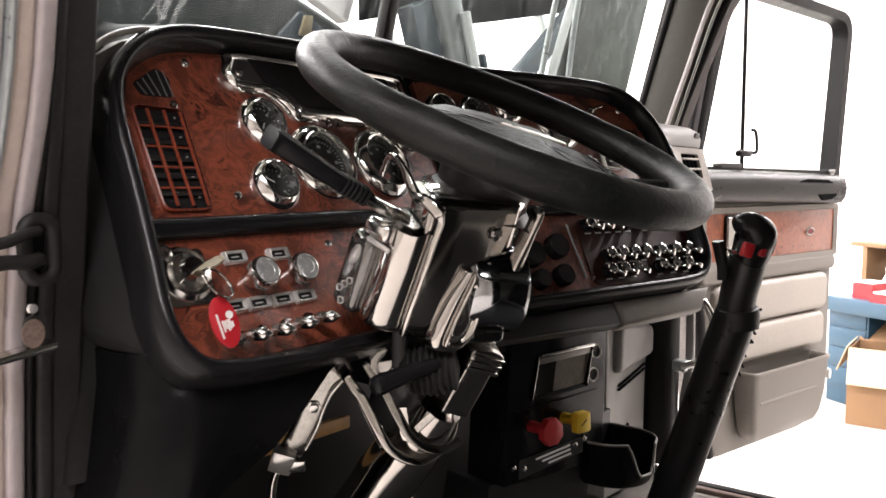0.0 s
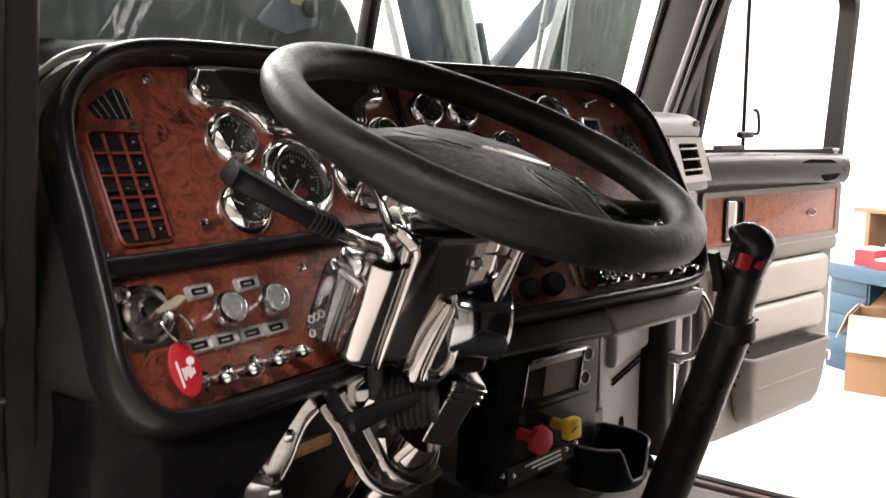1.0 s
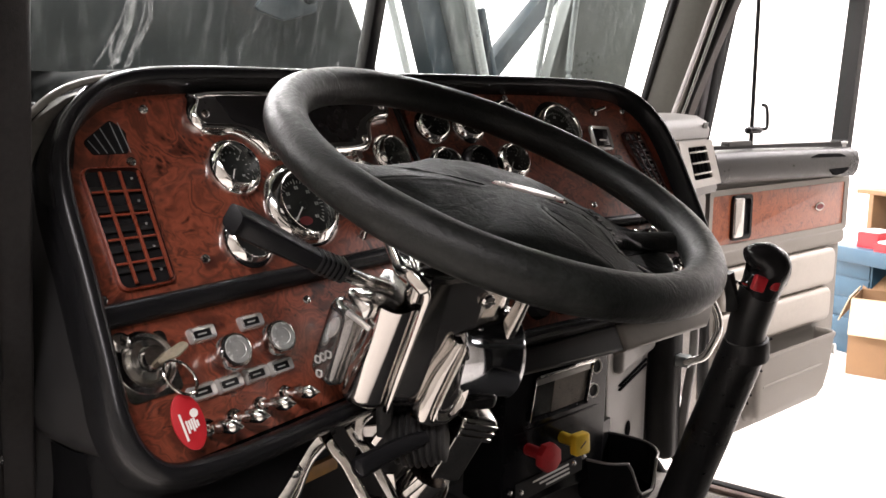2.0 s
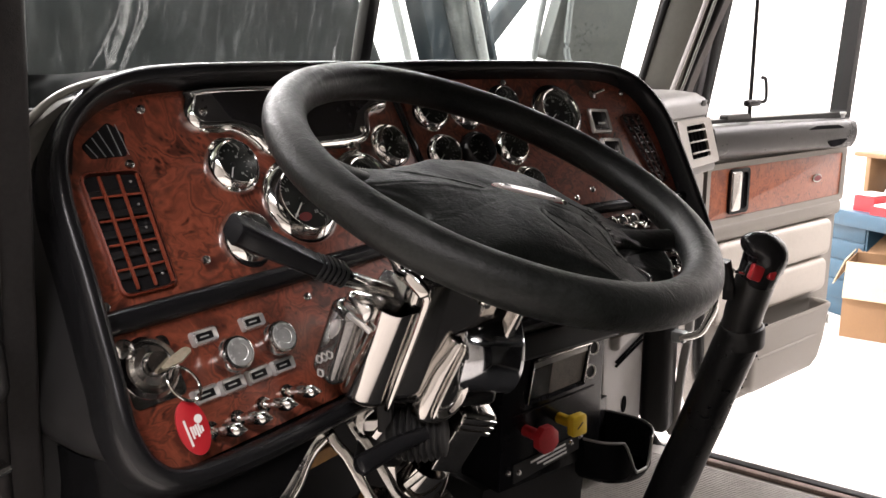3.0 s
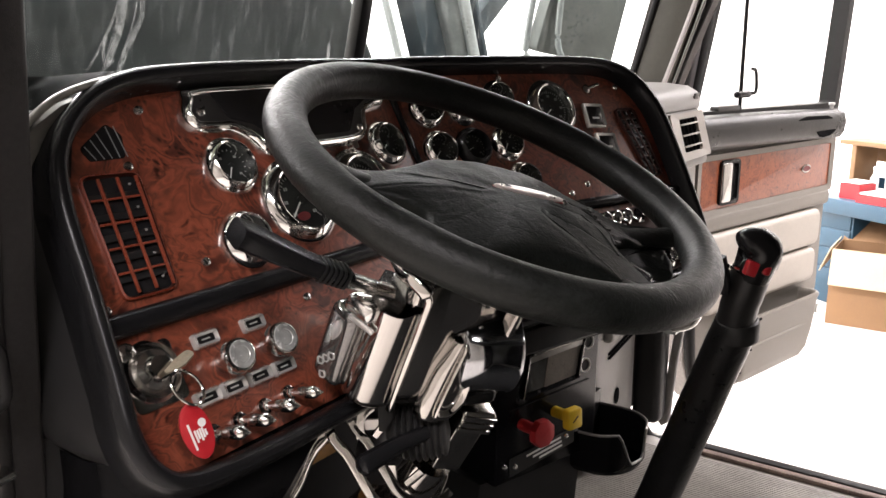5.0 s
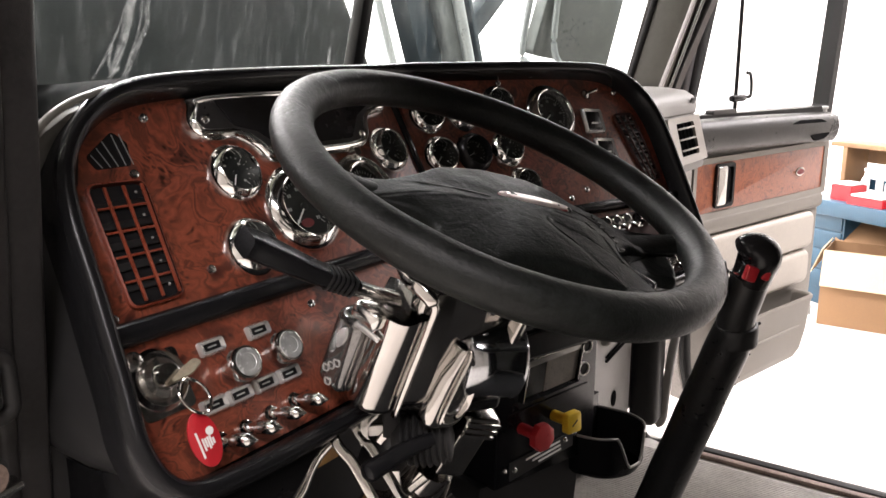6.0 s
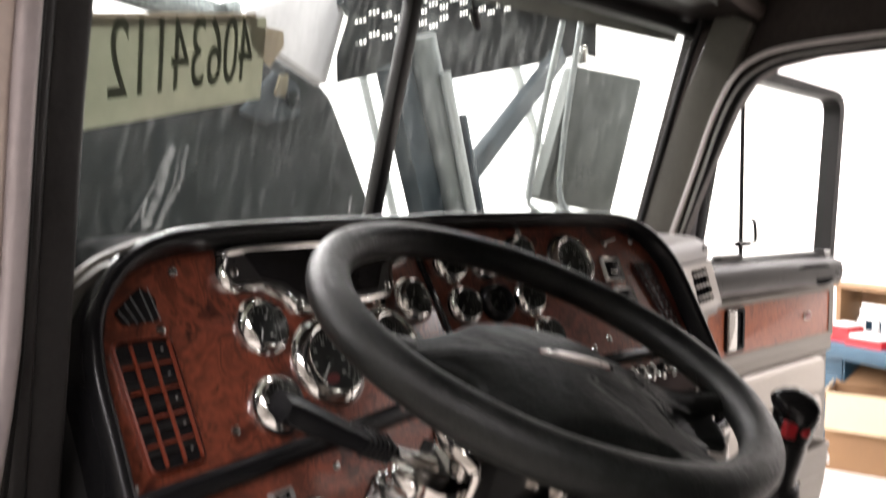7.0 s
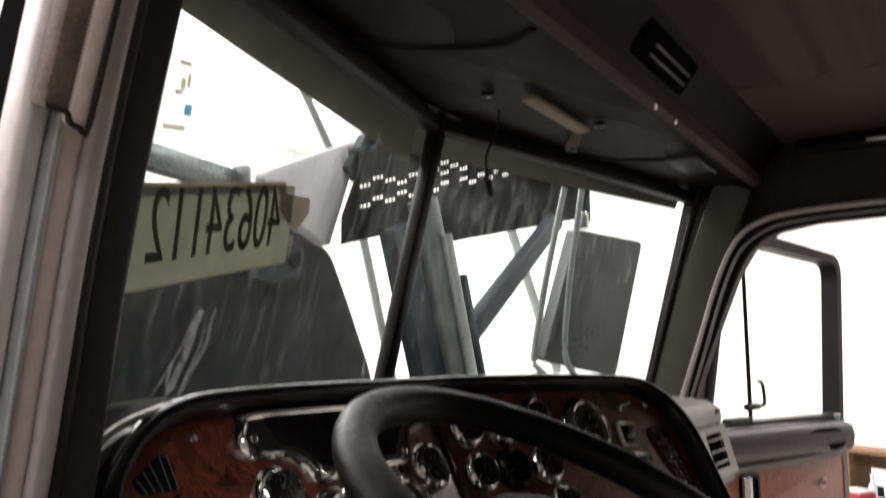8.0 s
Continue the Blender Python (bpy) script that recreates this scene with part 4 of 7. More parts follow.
pad = [(-0.200, -0.014), (-0.155, -0.020), (-0.112, -0.008), (-0.070, 0.020), (-0.030, 0.036), (0.016, 0.039), (0.060, 0.028), (0.102, 0.004), (0.142, -0.012), (0.178, -0.012), (0.204, -0.004), (0.206, -0.048), (0.168, -0.056), (0.136, -0.062), (0.112, -0.078), (0.106, -0.100), (0.116, -0.122), (0.134, -0.140), (0.152, -0.156), (0.112, -0.186), (0.086, -0.160), (0.050, -0.146), (0.0, -0.142), (-0.042, -0.148), (-0.076, -0.168), (-0.104, -0.192), (-0.142, -0.164), (-0.118, -0.130), (-0.104, -0.100), (-0.116, -0.076), (-0.150, -0.060), (-0.202, -0.052)]
pad = [(p.x, p.y) for p in smooth_path([(x, y, 0) for x, y in pad], 4, True)]
bm = bmesh.new()
lev = [(0.965, -0.020), (0.99, -0.014), (1.0, -0.0085), (0.99, -0.0040), (0.965, -0.0015), (0.92, 0.0), (0.84, 0.0), (0.72, 0.0), (0.56, 0.0), (0.38, 0.0), (0.20, 0.0)]


def dome(x, y, drop_):
    z = 0.003 - 0.85 * (x * x + (y + 0.045) ** 2) + drop_ + (0.0030 * noise.noise((x * 26, y * 26, 1.5)) + 0.0012 * noise.noise((x * 70, y * 70, 4.5)) if drop_ > -0.006 else 0.0)
    return max(z, -0.019) if math.hypot(x, y) > 0.165 else z


rings_ = [[bm.verts.new((px, py, dome(px, py, z))) for px, py in ((0.004 + (x - 0.004) * k, -0.045 + (y + 0.045) * k) for x, y in pad)] for k, z in lev]
for a, c in zip(rings_, rings_[1:]):
    for i in range(len(pad)):
        j = (i + 1) % len(pad)
        bm.faces.new((a[i], a[j], c[j], c[i]))
bm.faces.new(rings_[-1])
bm.faces.new(rings_[0][::-1])
HUB_HIDE = plain("dark_hub_leather", (0.0050, 0.0056, 0.0050), 0.42, vary=0.7, scale=26, grain=0.35, grain_scale=420, rough_vary=0.12, wrinkle=0.3, spec=0.07)
part("hub_pad", bm, HUB_HIDE, wheel, "scuffed black leather hub pad", angle=70)
LEATHER_TORN = plain("torn_leather", (0.030, 0.030, 0.028), 0.32, vary=0.4, spec=0.4)
EM = pose(0.022, -0.031, 0)
part("emblem", prism(disc(0.0428, 30, 0.0118), 0.0, 0.0020, EM, 0.001), BADGE, wheel, "maroon-edged oval emblem")
part("emblem_centre", prism(disc(0.0412, 30, 0.0100), 0.0012, 0.0034, EM, 0.0016), plain("brushed_emblem", (0.66, 0.60, 0.57), 0.3, 0.9, vary=0.05), wheel, "bright brushed metal emblem inlay")
part("emblem_bead", lathe([(0.0034, 0), (0.003, 0.002), (0, 0.003)], 12, EM @ pose(0.0405, -0.003, 0.001)), CHROME, wheel, "small chrome bead")
part("spoke_web", prism(corner_loop([(0.098, -0.030, 0.004), (0.206, -0.030, 0.004), (0.197, -0.070, 0.010), (0.182, -0.098, 0.008), (0.136, -0.100, 0.012), (0.104, -0.096, 0.008)]), -0.034, -0.0225, None, 0.007, 4), HUB_HIDE, wheel, "recessed black web of the broad spoke", angle=60)
for sx in (-1, 1):
    for p0, p1, p2, w in (((0.10, -0.030, -0.026), (0.155, -0.036, -0.022), (0.215, -0.040, -0.006), 0.016), ((0.066, -0.115, -0.028), (0.090, -0.155, -0.020), (0.112, -0.190, -0.006), 0.016)):
        pts = smooth_path([(sx * p0[0], *p0[1:]), (sx * p1[0], *p1[1:]), (sx * p2[0], *p2[1:])], 6)
        n = len(pts)
        part("spoke", sweep(pts, disc(w, 16, 0.009)), LEATHER, wheel, "", None, 60)
for pts in ([(0.070, -0.020), (0.095, -0.040), (0.104, -0.066), (0.100, -0.092)], [(0.078, -0.050), (0.090, -0.080), (0.094, -0.112)]):
    part("crease", tube(smooth_path([(x, y, dome(x, y, 0.0) - 0.0006) for x, y in pts], 6), 0.0016, seg=8), LEATHER, wheel, "raised crease in the leather")
rr = random.Random(9)
for k in range(7):
    x, y = 0.098 + 0.016 * rr.random(), -0.018 - 0.062 * k / 6
    flake = [(x + 0.006 * rr.uniform(0.4, 1.0) * math.cos(a), y + 0.004 * rr.uniform(0.4, 1.0) * math.sin(a)) for a in [2 * math.pi * i / 7 for i in range(7)]]
    part("torn_flake", stacked([(flake, dome(x, y, 0.0) - 0.001), (inset_loop(flake, 0.0004), dome(x, y, 0.0) + 0.0016)]), LEATHER_TORN, wheel, "lifted flake of torn leather")
for x, y, w, h, a in ((0.128, -0.030, 0.034, 0.014, -18), (0.122, -0.116, 0.030, 0.014, -48)):
    part("spoke_clip", box(w, h, 0.010, pose(x, y, -0.020, 0, 0, a), 0.004, 3), PANEL_BLACK, wheel, "glossy black spoke clip")

# ---- steering column ----
column = thing("steering_column", WC, "chrome steering column with black boot and stalks", "steering column")
part("neck", lathe([(0.06, -0.058), (0.055, -0.085), (0.07, -0.10), (0, -0.10)], 28), PLASTIC, column)
# head of the tilting column: x across, y up along it, z towards the driver's door
HF = frame_from((0, 0, -0.17), (0.437, -0.9, 0), (0, 0, 1)) @ pose(0, 0, 0, 0, 0, 9.5)
UP_DOWN = Matrix(((1, 0, 0, 0), (0, 0, -1, 0), (0, 1, 0, 0), (0, 0, 0, 1)))     # outline in x, z; raised downwards
HP = HF @ UP_DOWN
HL = HF @ pose(0, 0, 0, 0, 0, -7.6)      # the leaning door-side half of the head
LP = HL @ UP_DOWN
main = [(-0.020, 0.118), (0.012, 0.100), (0.045, 0.066), (0.066, 0.040), (0.072, 0.0), (0.05, -0.05), (-0.04, -0.06), (-0.062, 0.0), (-0.052, 0.070), (-0.030, 0.108)]
mid_ = corner_loop([(*q, 0.014) for q in main], 4)
bm = stacked([([(x * k + dx, y * k) for x, y in mid_], z) for k, dx, z in ((0.90, 0.004, -0.088), (0.97, 0.002, -0.084), (1.0, 0.0, -0.074), (1.0, -0.004, 0.0), (0.99, -0.008, 0.05), (0.95, -0.010, 0.068), (0.84, -0.010, 0.080), (0.6, -0.008, 0.085))], HP)
part("main_shroud", bm, CHROME, column, "mirror-polished chrome cover", angle=50)
half = [(-0.0430 + 0.0290 * math.cos(radians(a)), 0.108 + 0.030 * math.sin(radians(a))) for a in range(-4, 185, 9)] + [(-0.0720, 0.05), (-0.0140, 0.05)]
bm = bmesh.new()
tops = [-0.042 - 0.006 * (0.5 + 0.5 * math.tanh((x + 0.028) / 0.004)) for x, z in half]
rows_ = [[bm.verts.new((x, z, tt)) for (x, z), tt in zip(half, tops)]]
for d, k in ((0.062, 1.0), (0.068, 0.97), (0.0715, 0.90), (0.073, 0.80)):
    rows_.append([bm.verts.new((-0.043 + (x + 0.043) * k, 0.09 + (z - 0.09) * k, d)) for x, z in half])
for a, c in zip(rows_, rows_[1:]):
    for i in range(len(half)):
        j = (i + 1) % len(half)
        bm.faces.new((a[i], a[j], c[j], c[i]))
bm.faces.new(rows_[-1])
bmesh.ops.transform(bm, matrix=LP, verts=bm.verts)
part("left_shroud", bm, CHROME, column, "polished chrome half-round cover", angle=50)
# black block stands for the shade inside the open cover
part("shroud_mouth", prism([(-0.043 + (x + 0.043) * 0.93, 0.09 + (z - 0.09) * 0.94) for x, z in half], -0.030, 0.02, LP), FLAT_BLACK, column, "flat black block filling the cover's mouth in place of shade")
part("mouth_lid", prism(corner_loop([(-0.070, 0.060, 0.008), (-0.034, 0.060, 0.006), (-0.036, 0.128, 0.006), (-0.070, 0.118, 0.012)]), -0.048, -0.036, LP, 0.003), BOX_CHROME, column, "dim plated lid in the mouth")
lip_ = smooth_path([(-0.100, 0.078, 0.080), (-0.096, 0.103, 0.086), (-0.078, 0.100, 0.098), (-0.052, 0.080, 0.114), (-0.036, 0.079, 0.123), (-0.021, 0.074, 0.128), (-0.0145, 0.066, 0.128), (-0.0138, 0.045, 0.128), (-0.0136, 0.0, 0.1275), (-0.0136, -0.055, 0.1265), (-0.0136, -0.0705, 0.124)], 6)
part("top_flange", sweep(lip_, rounded(0.011, 0.007, 0.003, 3), m=HL, scale=[0.7] * 14 + [0.9 + 0.05 * k for k in range(9)] + [1.3] * 10 + [0.75 - 0.004 * k for k in range(len(lip_) - 33)], up=(-0.3, 0.2, 1)), CHROME, column, "rolled chrome edge", angle=60)
part("top_lid", prism(corner_loop([(-0.066, 0.05, 0.01), (-0.016, 0.05, 0.01), (-0.016, 0.124, 0.006), (-0.038, 0.118, 0.01), (-0.066, 0.095, 0.02)]), -0.080, -0.074, LP, 0.002), CHROME, column, "polished top lid of the cover")
sm = HL @ pose(-0.079, -0.026, 0.098, 0, -34, 0)
sb = part("signal_box", box(0.040, 0.094, 0.050, sm, 0.012, 4), BOX_CHROME, column, "dim plated signal switch box")
part("rocker", prism(disc(0.006, 20, 0.013), 0, 0.003, sm @ pose(0.002, 0.020, 0.0248, 0, 0, -8), 0.001), BRIGHT, sb, "oval bright rocker")
for yy, xx in ((-0.010, 0.006), (-0.017, 0.000), (-0.024, -0.006), (-0.036, 0.002)):
    part("symbol", ringed(rounded(0.010, 0.0085, 0.003, 3), rounded(0.0065, 0.005, 0.0015, 3), 0, 0.0014, sm @ pose(xx, yy, 0.0246, 0, 0, 22)), BRIGHT, sb)
part("cap", box(0.036, 0.021, 0.050, HL @ pose(-0.066, 0.0305, 0.112, -8, -26, 0), 0.007, 3), CHROME_WORN, sb, "dull chrome cap")
part("cap_lip", bar((-0.083, 0.020, 0.128), (-0.054, 0.018, 0.140), 0.006, 0.004, 0.0015), BRIGHT, sb, "", HL)
# teardrop boss on the sloping front, flared towards the door
drop = [(p.x, p.y) for p in smooth_path([(0.0, 0.041, 0), (0.008, 0.026, 0), (0.0145, 0.006, 0), (0.0165, -0.016, 0), (0.011, -0.039, 0), (-0.002, -0.052, 0), (-0.015, -0.052, 0), (-0.0225, -0.046, 0), (-0.0195, -0.025, 0), (-0.0125, 0.0, 0), (-0.005, 0.026, 0)], 4, True)]
fm = HF @ frame_from((0.030, -0.030, 0.080), (0.72, 0, -0.70), (0, 1, 0))
near = lambda k, dx=0.0, dy=0.0: [(-0.003 + (x + 0.003) * k + dx, -0.012 + (y + 0.012) * k + dy) for x, y in drop]
flare = [(x - 0.013 * max(0.0, min(1.0, (0.010 - x) / 0.02)), y - 0.002) for x, y in near(1.03)]
part("boss_flare", stacked([(flare, -0.006), ([(0.80 * a[0] + 0.20 * c[0], a[1]) for a, c in zip(flare, drop)], 0.004), ([(0.55 * a[0] + 0.45 * c[0], a[1]) for a, c in zip(flare, drop)], 0.0082), ([(0.25 * a[0] + 0.75 * c[0], a[1]) for a, c in zip(flare, drop)], 0.0100), (near(1.0), 0.0105)], fm), CHROME, column, "smooth chrome flare beside the boss", angle=70)
boss = part("teardrop_boss", stacked([(near(1.0), 0.008), (near(0.995), 0.0125), (near(0.95), 0.0155), (near(0.88), 0.0165), (near(0.81), 0.0155), (near(0.76), 0.0125), (near(0.70), 0.0112), (near(0.55), 0.0115), (near(0.25), 0.0105)], fm), CHROME, column, "teardrop-shaped chrome boss", angle=60)
part("boss_ridge", tube([(x, y, 0.0122) for x, y in near(0.60)], 0.0012, True, 8, fm), CHROME_WORN, boss, "raised ridge in the boss")
part("screw", SCREW, None, column, "", HF @ frame_from((0.049, 0.053, 0.066), (0.72, 0, -0.70), (0, 1, 0)) @ Matrix.Diagonal((1.5, 1.5, 1.5, 1)))
part("barrel", lathe([(0, -0.034), (0.040, -0.034), (0.047, -0.028), (0.049, 0.0), (0.049, 0.030), (0.0505, 0.034), (0.048, 0.0365), (0, 0.0375)], 44, HF @ frame_from((0.047, -0.020, 0.036), (0, 1, 0), (0.5, 0, 0.86))), BARREL_CHROME, column, "polished chrome barrel", angle=50)
part("barrel_foot", box(0.050, 0.026, 0.040, HF @ pose(0.054, -0.070, 0.040, 0, 30, 6), 0.010, 4), DARK_METAL, column, "dark metal foot under the barrel")
wing = [(p.x, p.y) for p in smooth_path([(-0.013, -0.040, 0), (-0.007, -0.045, 0), (0.001, -0.032, 0), (0.009, 0.008, 0), (0.014, 0.036, 0), (0.008, 0.041, 0), (-0.002, 0.002, 0)], 5, True)]
part("right_wing", stacked([(wing, -0.012), (wing, 0.0), (inset_loop(wing, 0.0012), 0.003), (inset_loop(wing, 0.0025), 0.004)], HF @ frame_from((0.082, 0.046, 0.050), (0.80, 0, -0.6), (0, 1, 0))), CHROME, column, "curved chrome side plate", angle=60)
# stalk
st = part("signal_stalk", sweep(smooth_path([(-0.118, 0.006, -0.124), (-0.142, 0.016, -0.118), (-0.172, 0.028, -0.109)], 5), disc(0.012, 14, 0.007)), CHROME_WORN, column, "metal stalk root")
part("grip", sweep(smooth_path([(-0.165, 0.026, -0.110), (-0.20, 0.042, -0.099), (-0.235, 0.060, -0.086), (-0.262, 0.076, -0.076), (-0.272, 0.080, -0.073)], 6), rounded(0.030, 0.022, 0.006, 3), scale=[0.68 + 0.28 * min(1, i / 16) for i in range(25)]), VINYL_SATIN, st, "ridged black plastic grip")
for i in range(6):
    part("rib", sweep([(-0.170 - 0.005 * i, 0.0285 + 0.0023 * i, -0.1083 + 0.0014 * i), (-0.172 - 0.005 * i, 0.0295 + 0.0023 * i, -0.1077 + 0.0014 * i)], rounded(0.026, 0.020, 0.006, 3)), PLASTIC, st)
# rubber boot, tilt lever and switch box
bell = []
for i in range(8):
    k = 0.006 * math.sin(math.pi * i / 7)
    bell += [(0.028 + k, 0.0085 * i), (0.0335 + k, 0.0085 * i + 0.002), (0.0345 + k, 0.0085 * i + 0.0042), (0.0325 + k, 0.0085 * i + 0.0062)]
part("boot", lathe([(0, -0.004)] + bell + [(0.024, 0.071), (0.013, 0.078), (0, 0.078)], 30, HF @ pose(0.040, -0.112, 0.070) @ frame_from((0, 0, 0), (0.30, -0.95, 0.0), (0.1, 0.1, 1)) @ Matrix.Diagonal((0.78, 0.84, 0.86, 1))), RUBBER, column, "ribbed black rubber boot", angle=50)
part("tilt_lever", tube(smooth_path([(0.020, -0.104, 0.094), (-0.004, -0.112, 0.115), (-0.022, -0.118, 0.138), (-0.036, -0.1225, 0.158)], 5), 0.0100, seg=14, scale=[0.85 + 0.025 * i for i in range(14)] + [1.05, 0.6], m=HF), VINYL_SATIN, column, "black tilt lever")
SWM = HF @ pose(0.044, -0.138, 0.022, 0, 32, -14)
sw = part("switch_box", box(0.040, 0.092, 0.058, SWM, 0.005, 3), CHROME_DIMMED, column, "dull plated switch box")
part("switch_cover", box(0.048, 0.030, 0.064, SWM @ pose(0, 0.036, 0.002), 0.007, 3), CHROME_DIMMED, sw, "ribbed plated cover")
for k in range(3):
    part("rib", bar((-0.022, 0.026 + 0.009 * k, 0.0345), (0.022, 0.026 + 0.009 * k, 0.0345), 0.005, 0.003, 0.001), CHROME, sw, "", SWM)
part("hanger", sweep([(-0.032, -0.065, 0.095), (-0.030, -0.095, 0.085), (-0.026, -0.130, 0.075)], rounded(0.018, 0.007, 0.002, 2), m=HF), PLASTIC, column)
# lower tube, leaning further forward, and its flared collar
TA, TD = HF.inverted() @ WC.inverted() @ Vector((0.785, 0.632, 1.648)), (HF.inverted().to_3x3() @ WC.inverted().to_3x3() @ Vector((-0.04, 0.6, -0.8))).normalized()
TM = HF @ frame_from(TA, TD.cross(Vector((0, 0, 1))), TD.cross(TD.cross(Vector((0, 0, 1)))))
part("lower_tube", lathe([(0, -0.09), (0.030, -0.09), (0.040, -0.03), (0.0415, 0.0), (0.0415, 0.42), (0, 0.42)], 40, TM), CHROME, column, "polished chrome column tube", angle=50)
lip = smooth_path([(-0.104, -0.158, 0.050), (-0.092, -0.162, 0.064), (-0.080, -0.172, 0.068), (-0.064, -0.184, 0.070), (-0.037, -0.214, 0.075), (-0.017, -0.236, 0.075), (0.005, -0.247, 0.070), (0.026, -0.248, 0.060), (0.042, -0.237, 0.040), (0.048, -0.221, 0.020), (0.046, -0.210, 0.004)], 6)
n = len(lip)
part("collar_edge", sweep(lip, rounded(0.013, 0.007, 0.003, 3), up=(0.2, 0.6, 1), m=HF, scale=[1.0 - 0.55 * max(0.0, i / (n - 1) - 0.4) for i in range(n)]), CHROME, column, "rolled chrome collar edge", angle=60)
inner = [p + Vector((0.020, 0.020, -0.006)) for p in lip]
part("collar_inner_edge", sweep(inner[6:48], rounded(0.011, 0.004, 0.0015, 3), up=(0.2, 0.6, 1), m=HF), CHROME_DIMMED, column, "second rolled edge inside the collar", angle=60)
bm = bmesh.new()
va = [bm.verts.new(HF @ (p + Vector((0, -0.002, 0)))) for p in lip[8:]]
m_ = len(va)
vb = [bm.verts.new(TM @ Vector((0.0435 * math.cos(radians(205 - 230 * i / (m_ - 1))), 0.0435 * math.sin(radians(205 - 230 * i / (m_ - 1))), 0.05))) for i in range(m_)]
vm = [bm.verts.new(0.45 * a.co + 0.55 * c.co) for a, c in zip(va, vb)]
for r0, r1 in ((va, vm), (vm, vb)):
    for i in range(m_ - 1):
        bm.faces.new((r0[i], r0[i + 1], r1[i + 1], r1[i]))
bmesh.ops.solidify(bm, geom=bm.faces[:], thickness=0.002)
part("collar", bm, CHROME, column, "flared chrome column collar", angle=60)
part("strut", sweep([(-0.015, -0.184, 0.064), (-0.008, -0.205, 0.064), (-0.002, -0.226, 0.062)], rounded(0.013, 0.004, 0.001, 2), m=HF), CHROME, column, "bright bent strut")
part("strut", sweep([(-0.002, -0.226, 0.060), (0.010, -0.206, 0.060), (0.023, -0.184, 0.060)], rounded(0.010, 0.004, 0.001, 2), m=HF), CHROME_DIMMED, column, "bent strut")
part("core", lathe([(0, -0.40), (0.030, -0.40), (0.042, -0.24), (0, -0.24)], 24, pose(-0.02, -0.012, 0)), PLASTIC, column, "black inner column")

bracket = thing("column_bracket", WC, "bent chrome strap bracket under the dashboard", "bracket")
part("strap", sweep(smooth_path([(-0.094, -0.150, 0.050), (-0.108, -0.161, 0.066), (-0.115, -0.189, 0.068), (-0.121, -0.213, 0.068), (-0.126, -0.236, 0.068), (-0.135, -0.268, 0.068), (-0.141, -0.284, 0.066)], 6), rounded(0.030, 0.005, 0.0015, 2), up=(0.25, 0.1, 1), m=HF), CHROME_DIMMED, bracket, "scratched chrome strap")
part("strap_edge", sweep(smooth_path([(-0.090, -0.166, 0.062), (-0.101, -0.186, 0.070), (-0.108, -0.214, 0.070), (-0.112, -0.240, 0.070), (-0.121, -0.272, 0.070)], 6), rounded(0.005, 0.010, 0.0015, 2), up=(0.25, 0.1, 1), m=HF), CHROME, bracket, "bright folded edge")
part("foot", box(0.030, 0.034, 0.02, HF @ pose(-0.150, -0.300, 0.066, 10, 15, -8), 0.003), BRIGHT, bracket, "bright clamp block")
part("foot_tab", box(0.022, 0.016, 0.008, HF @ pose(-0.130, -0.302, 0.066, 10, 15, 14), 0.002), CHROME_WORN, bracket)
part("rod", tube(smooth_path([(-0.152, -0.310, 0.068), (-0.156, -0.335, 0.068), (-0.153, -0.380, 0.066), (-0.152, -0.430, 0.062)], 5), 0.0055, seg=10, m=HF), CHROME, bracket, "bright rod")
part("bolt", lathe([(0.009, 0), (0.009, 0.002), (0.006, 0.002), (0.006, 0.006), (0, 0.007)], 6), CHROME_WORN, bracket, "", HF @ frame_from((-0.1205, -0.213, 0.0705), (0.9, 0.2, -0.3), (0, 1, 0.1)))
part("fork", sweep(smooth_path([(-0.052, -0.122, 0.050), (-0.060, -0.134, 0.056), (-0.060, -0.148, 0.060), (-0.054, -0.160, 0.062)], 6), rounded(0.013, 0.004, 0.001, 2), up=(0, 0.2, 1), m=HF), CHROME_DIMMED, bracket, "bright bent fork")
part("fork", sweep([(-0.030, -0.122, 0.056), (-0.034, -0.140, 0.060), (-0.040, -0.154, 0.060)], rounded(0.009, 0.004, 0.001, 2), up=(0, 0.2, 1), m=HF), CHROME, bracket)
part("latch_plate", prism(corner_loop([(-0.058, -0.140, 0.003), (-0.036, -0.130, 0.003), (-0.040, -0.146, 0.003), (-0.054, -0.152, 0.003)], 3), 0.055, 0.058, HF), SATIN_ALLOY, bracket, "pale latch plate")

# ---- gear lever ----
WRAP = plain("creased_wrap", (0.009, 0.009, 0.009), 0.32, vary=0.3, grain=0.15, grain_scale=500, spec=0.32, rough_vary=0.08, wrinkle=0.25)
lever = thing("gear_lever", Matrix(), "black leather-wrapped gear lever with red range buttons", "gear lever")
A, B = Vector((1.345, 0.543, 1.25)), Vector((1.255, 0.352, 1.797))
part("shaft", tube(smooth_path([A, A.lerp(B, 0.35), A.lerp(B, 0.7) + Vector((0.002, 0, 0)), B], 6), 0.0345, seg=24, scale=[1.04 - 0.006 * i + 0.012 * math.sin(i * 1.7) for i in range(19)]), WRAP, lever, "creased black leather wrap")
part("seam", tube([A + Vector((0.030, -0.022, 0)), A.lerp(B, 0.5) + Vector((0.031, -0.022, 0.002)), B + Vector((0.029, -0.022, 0))], 0.0035, seg=8), VINYL_SATIN, lever, "stitched wrap seam")
bm = None
rr = random.Random(4)
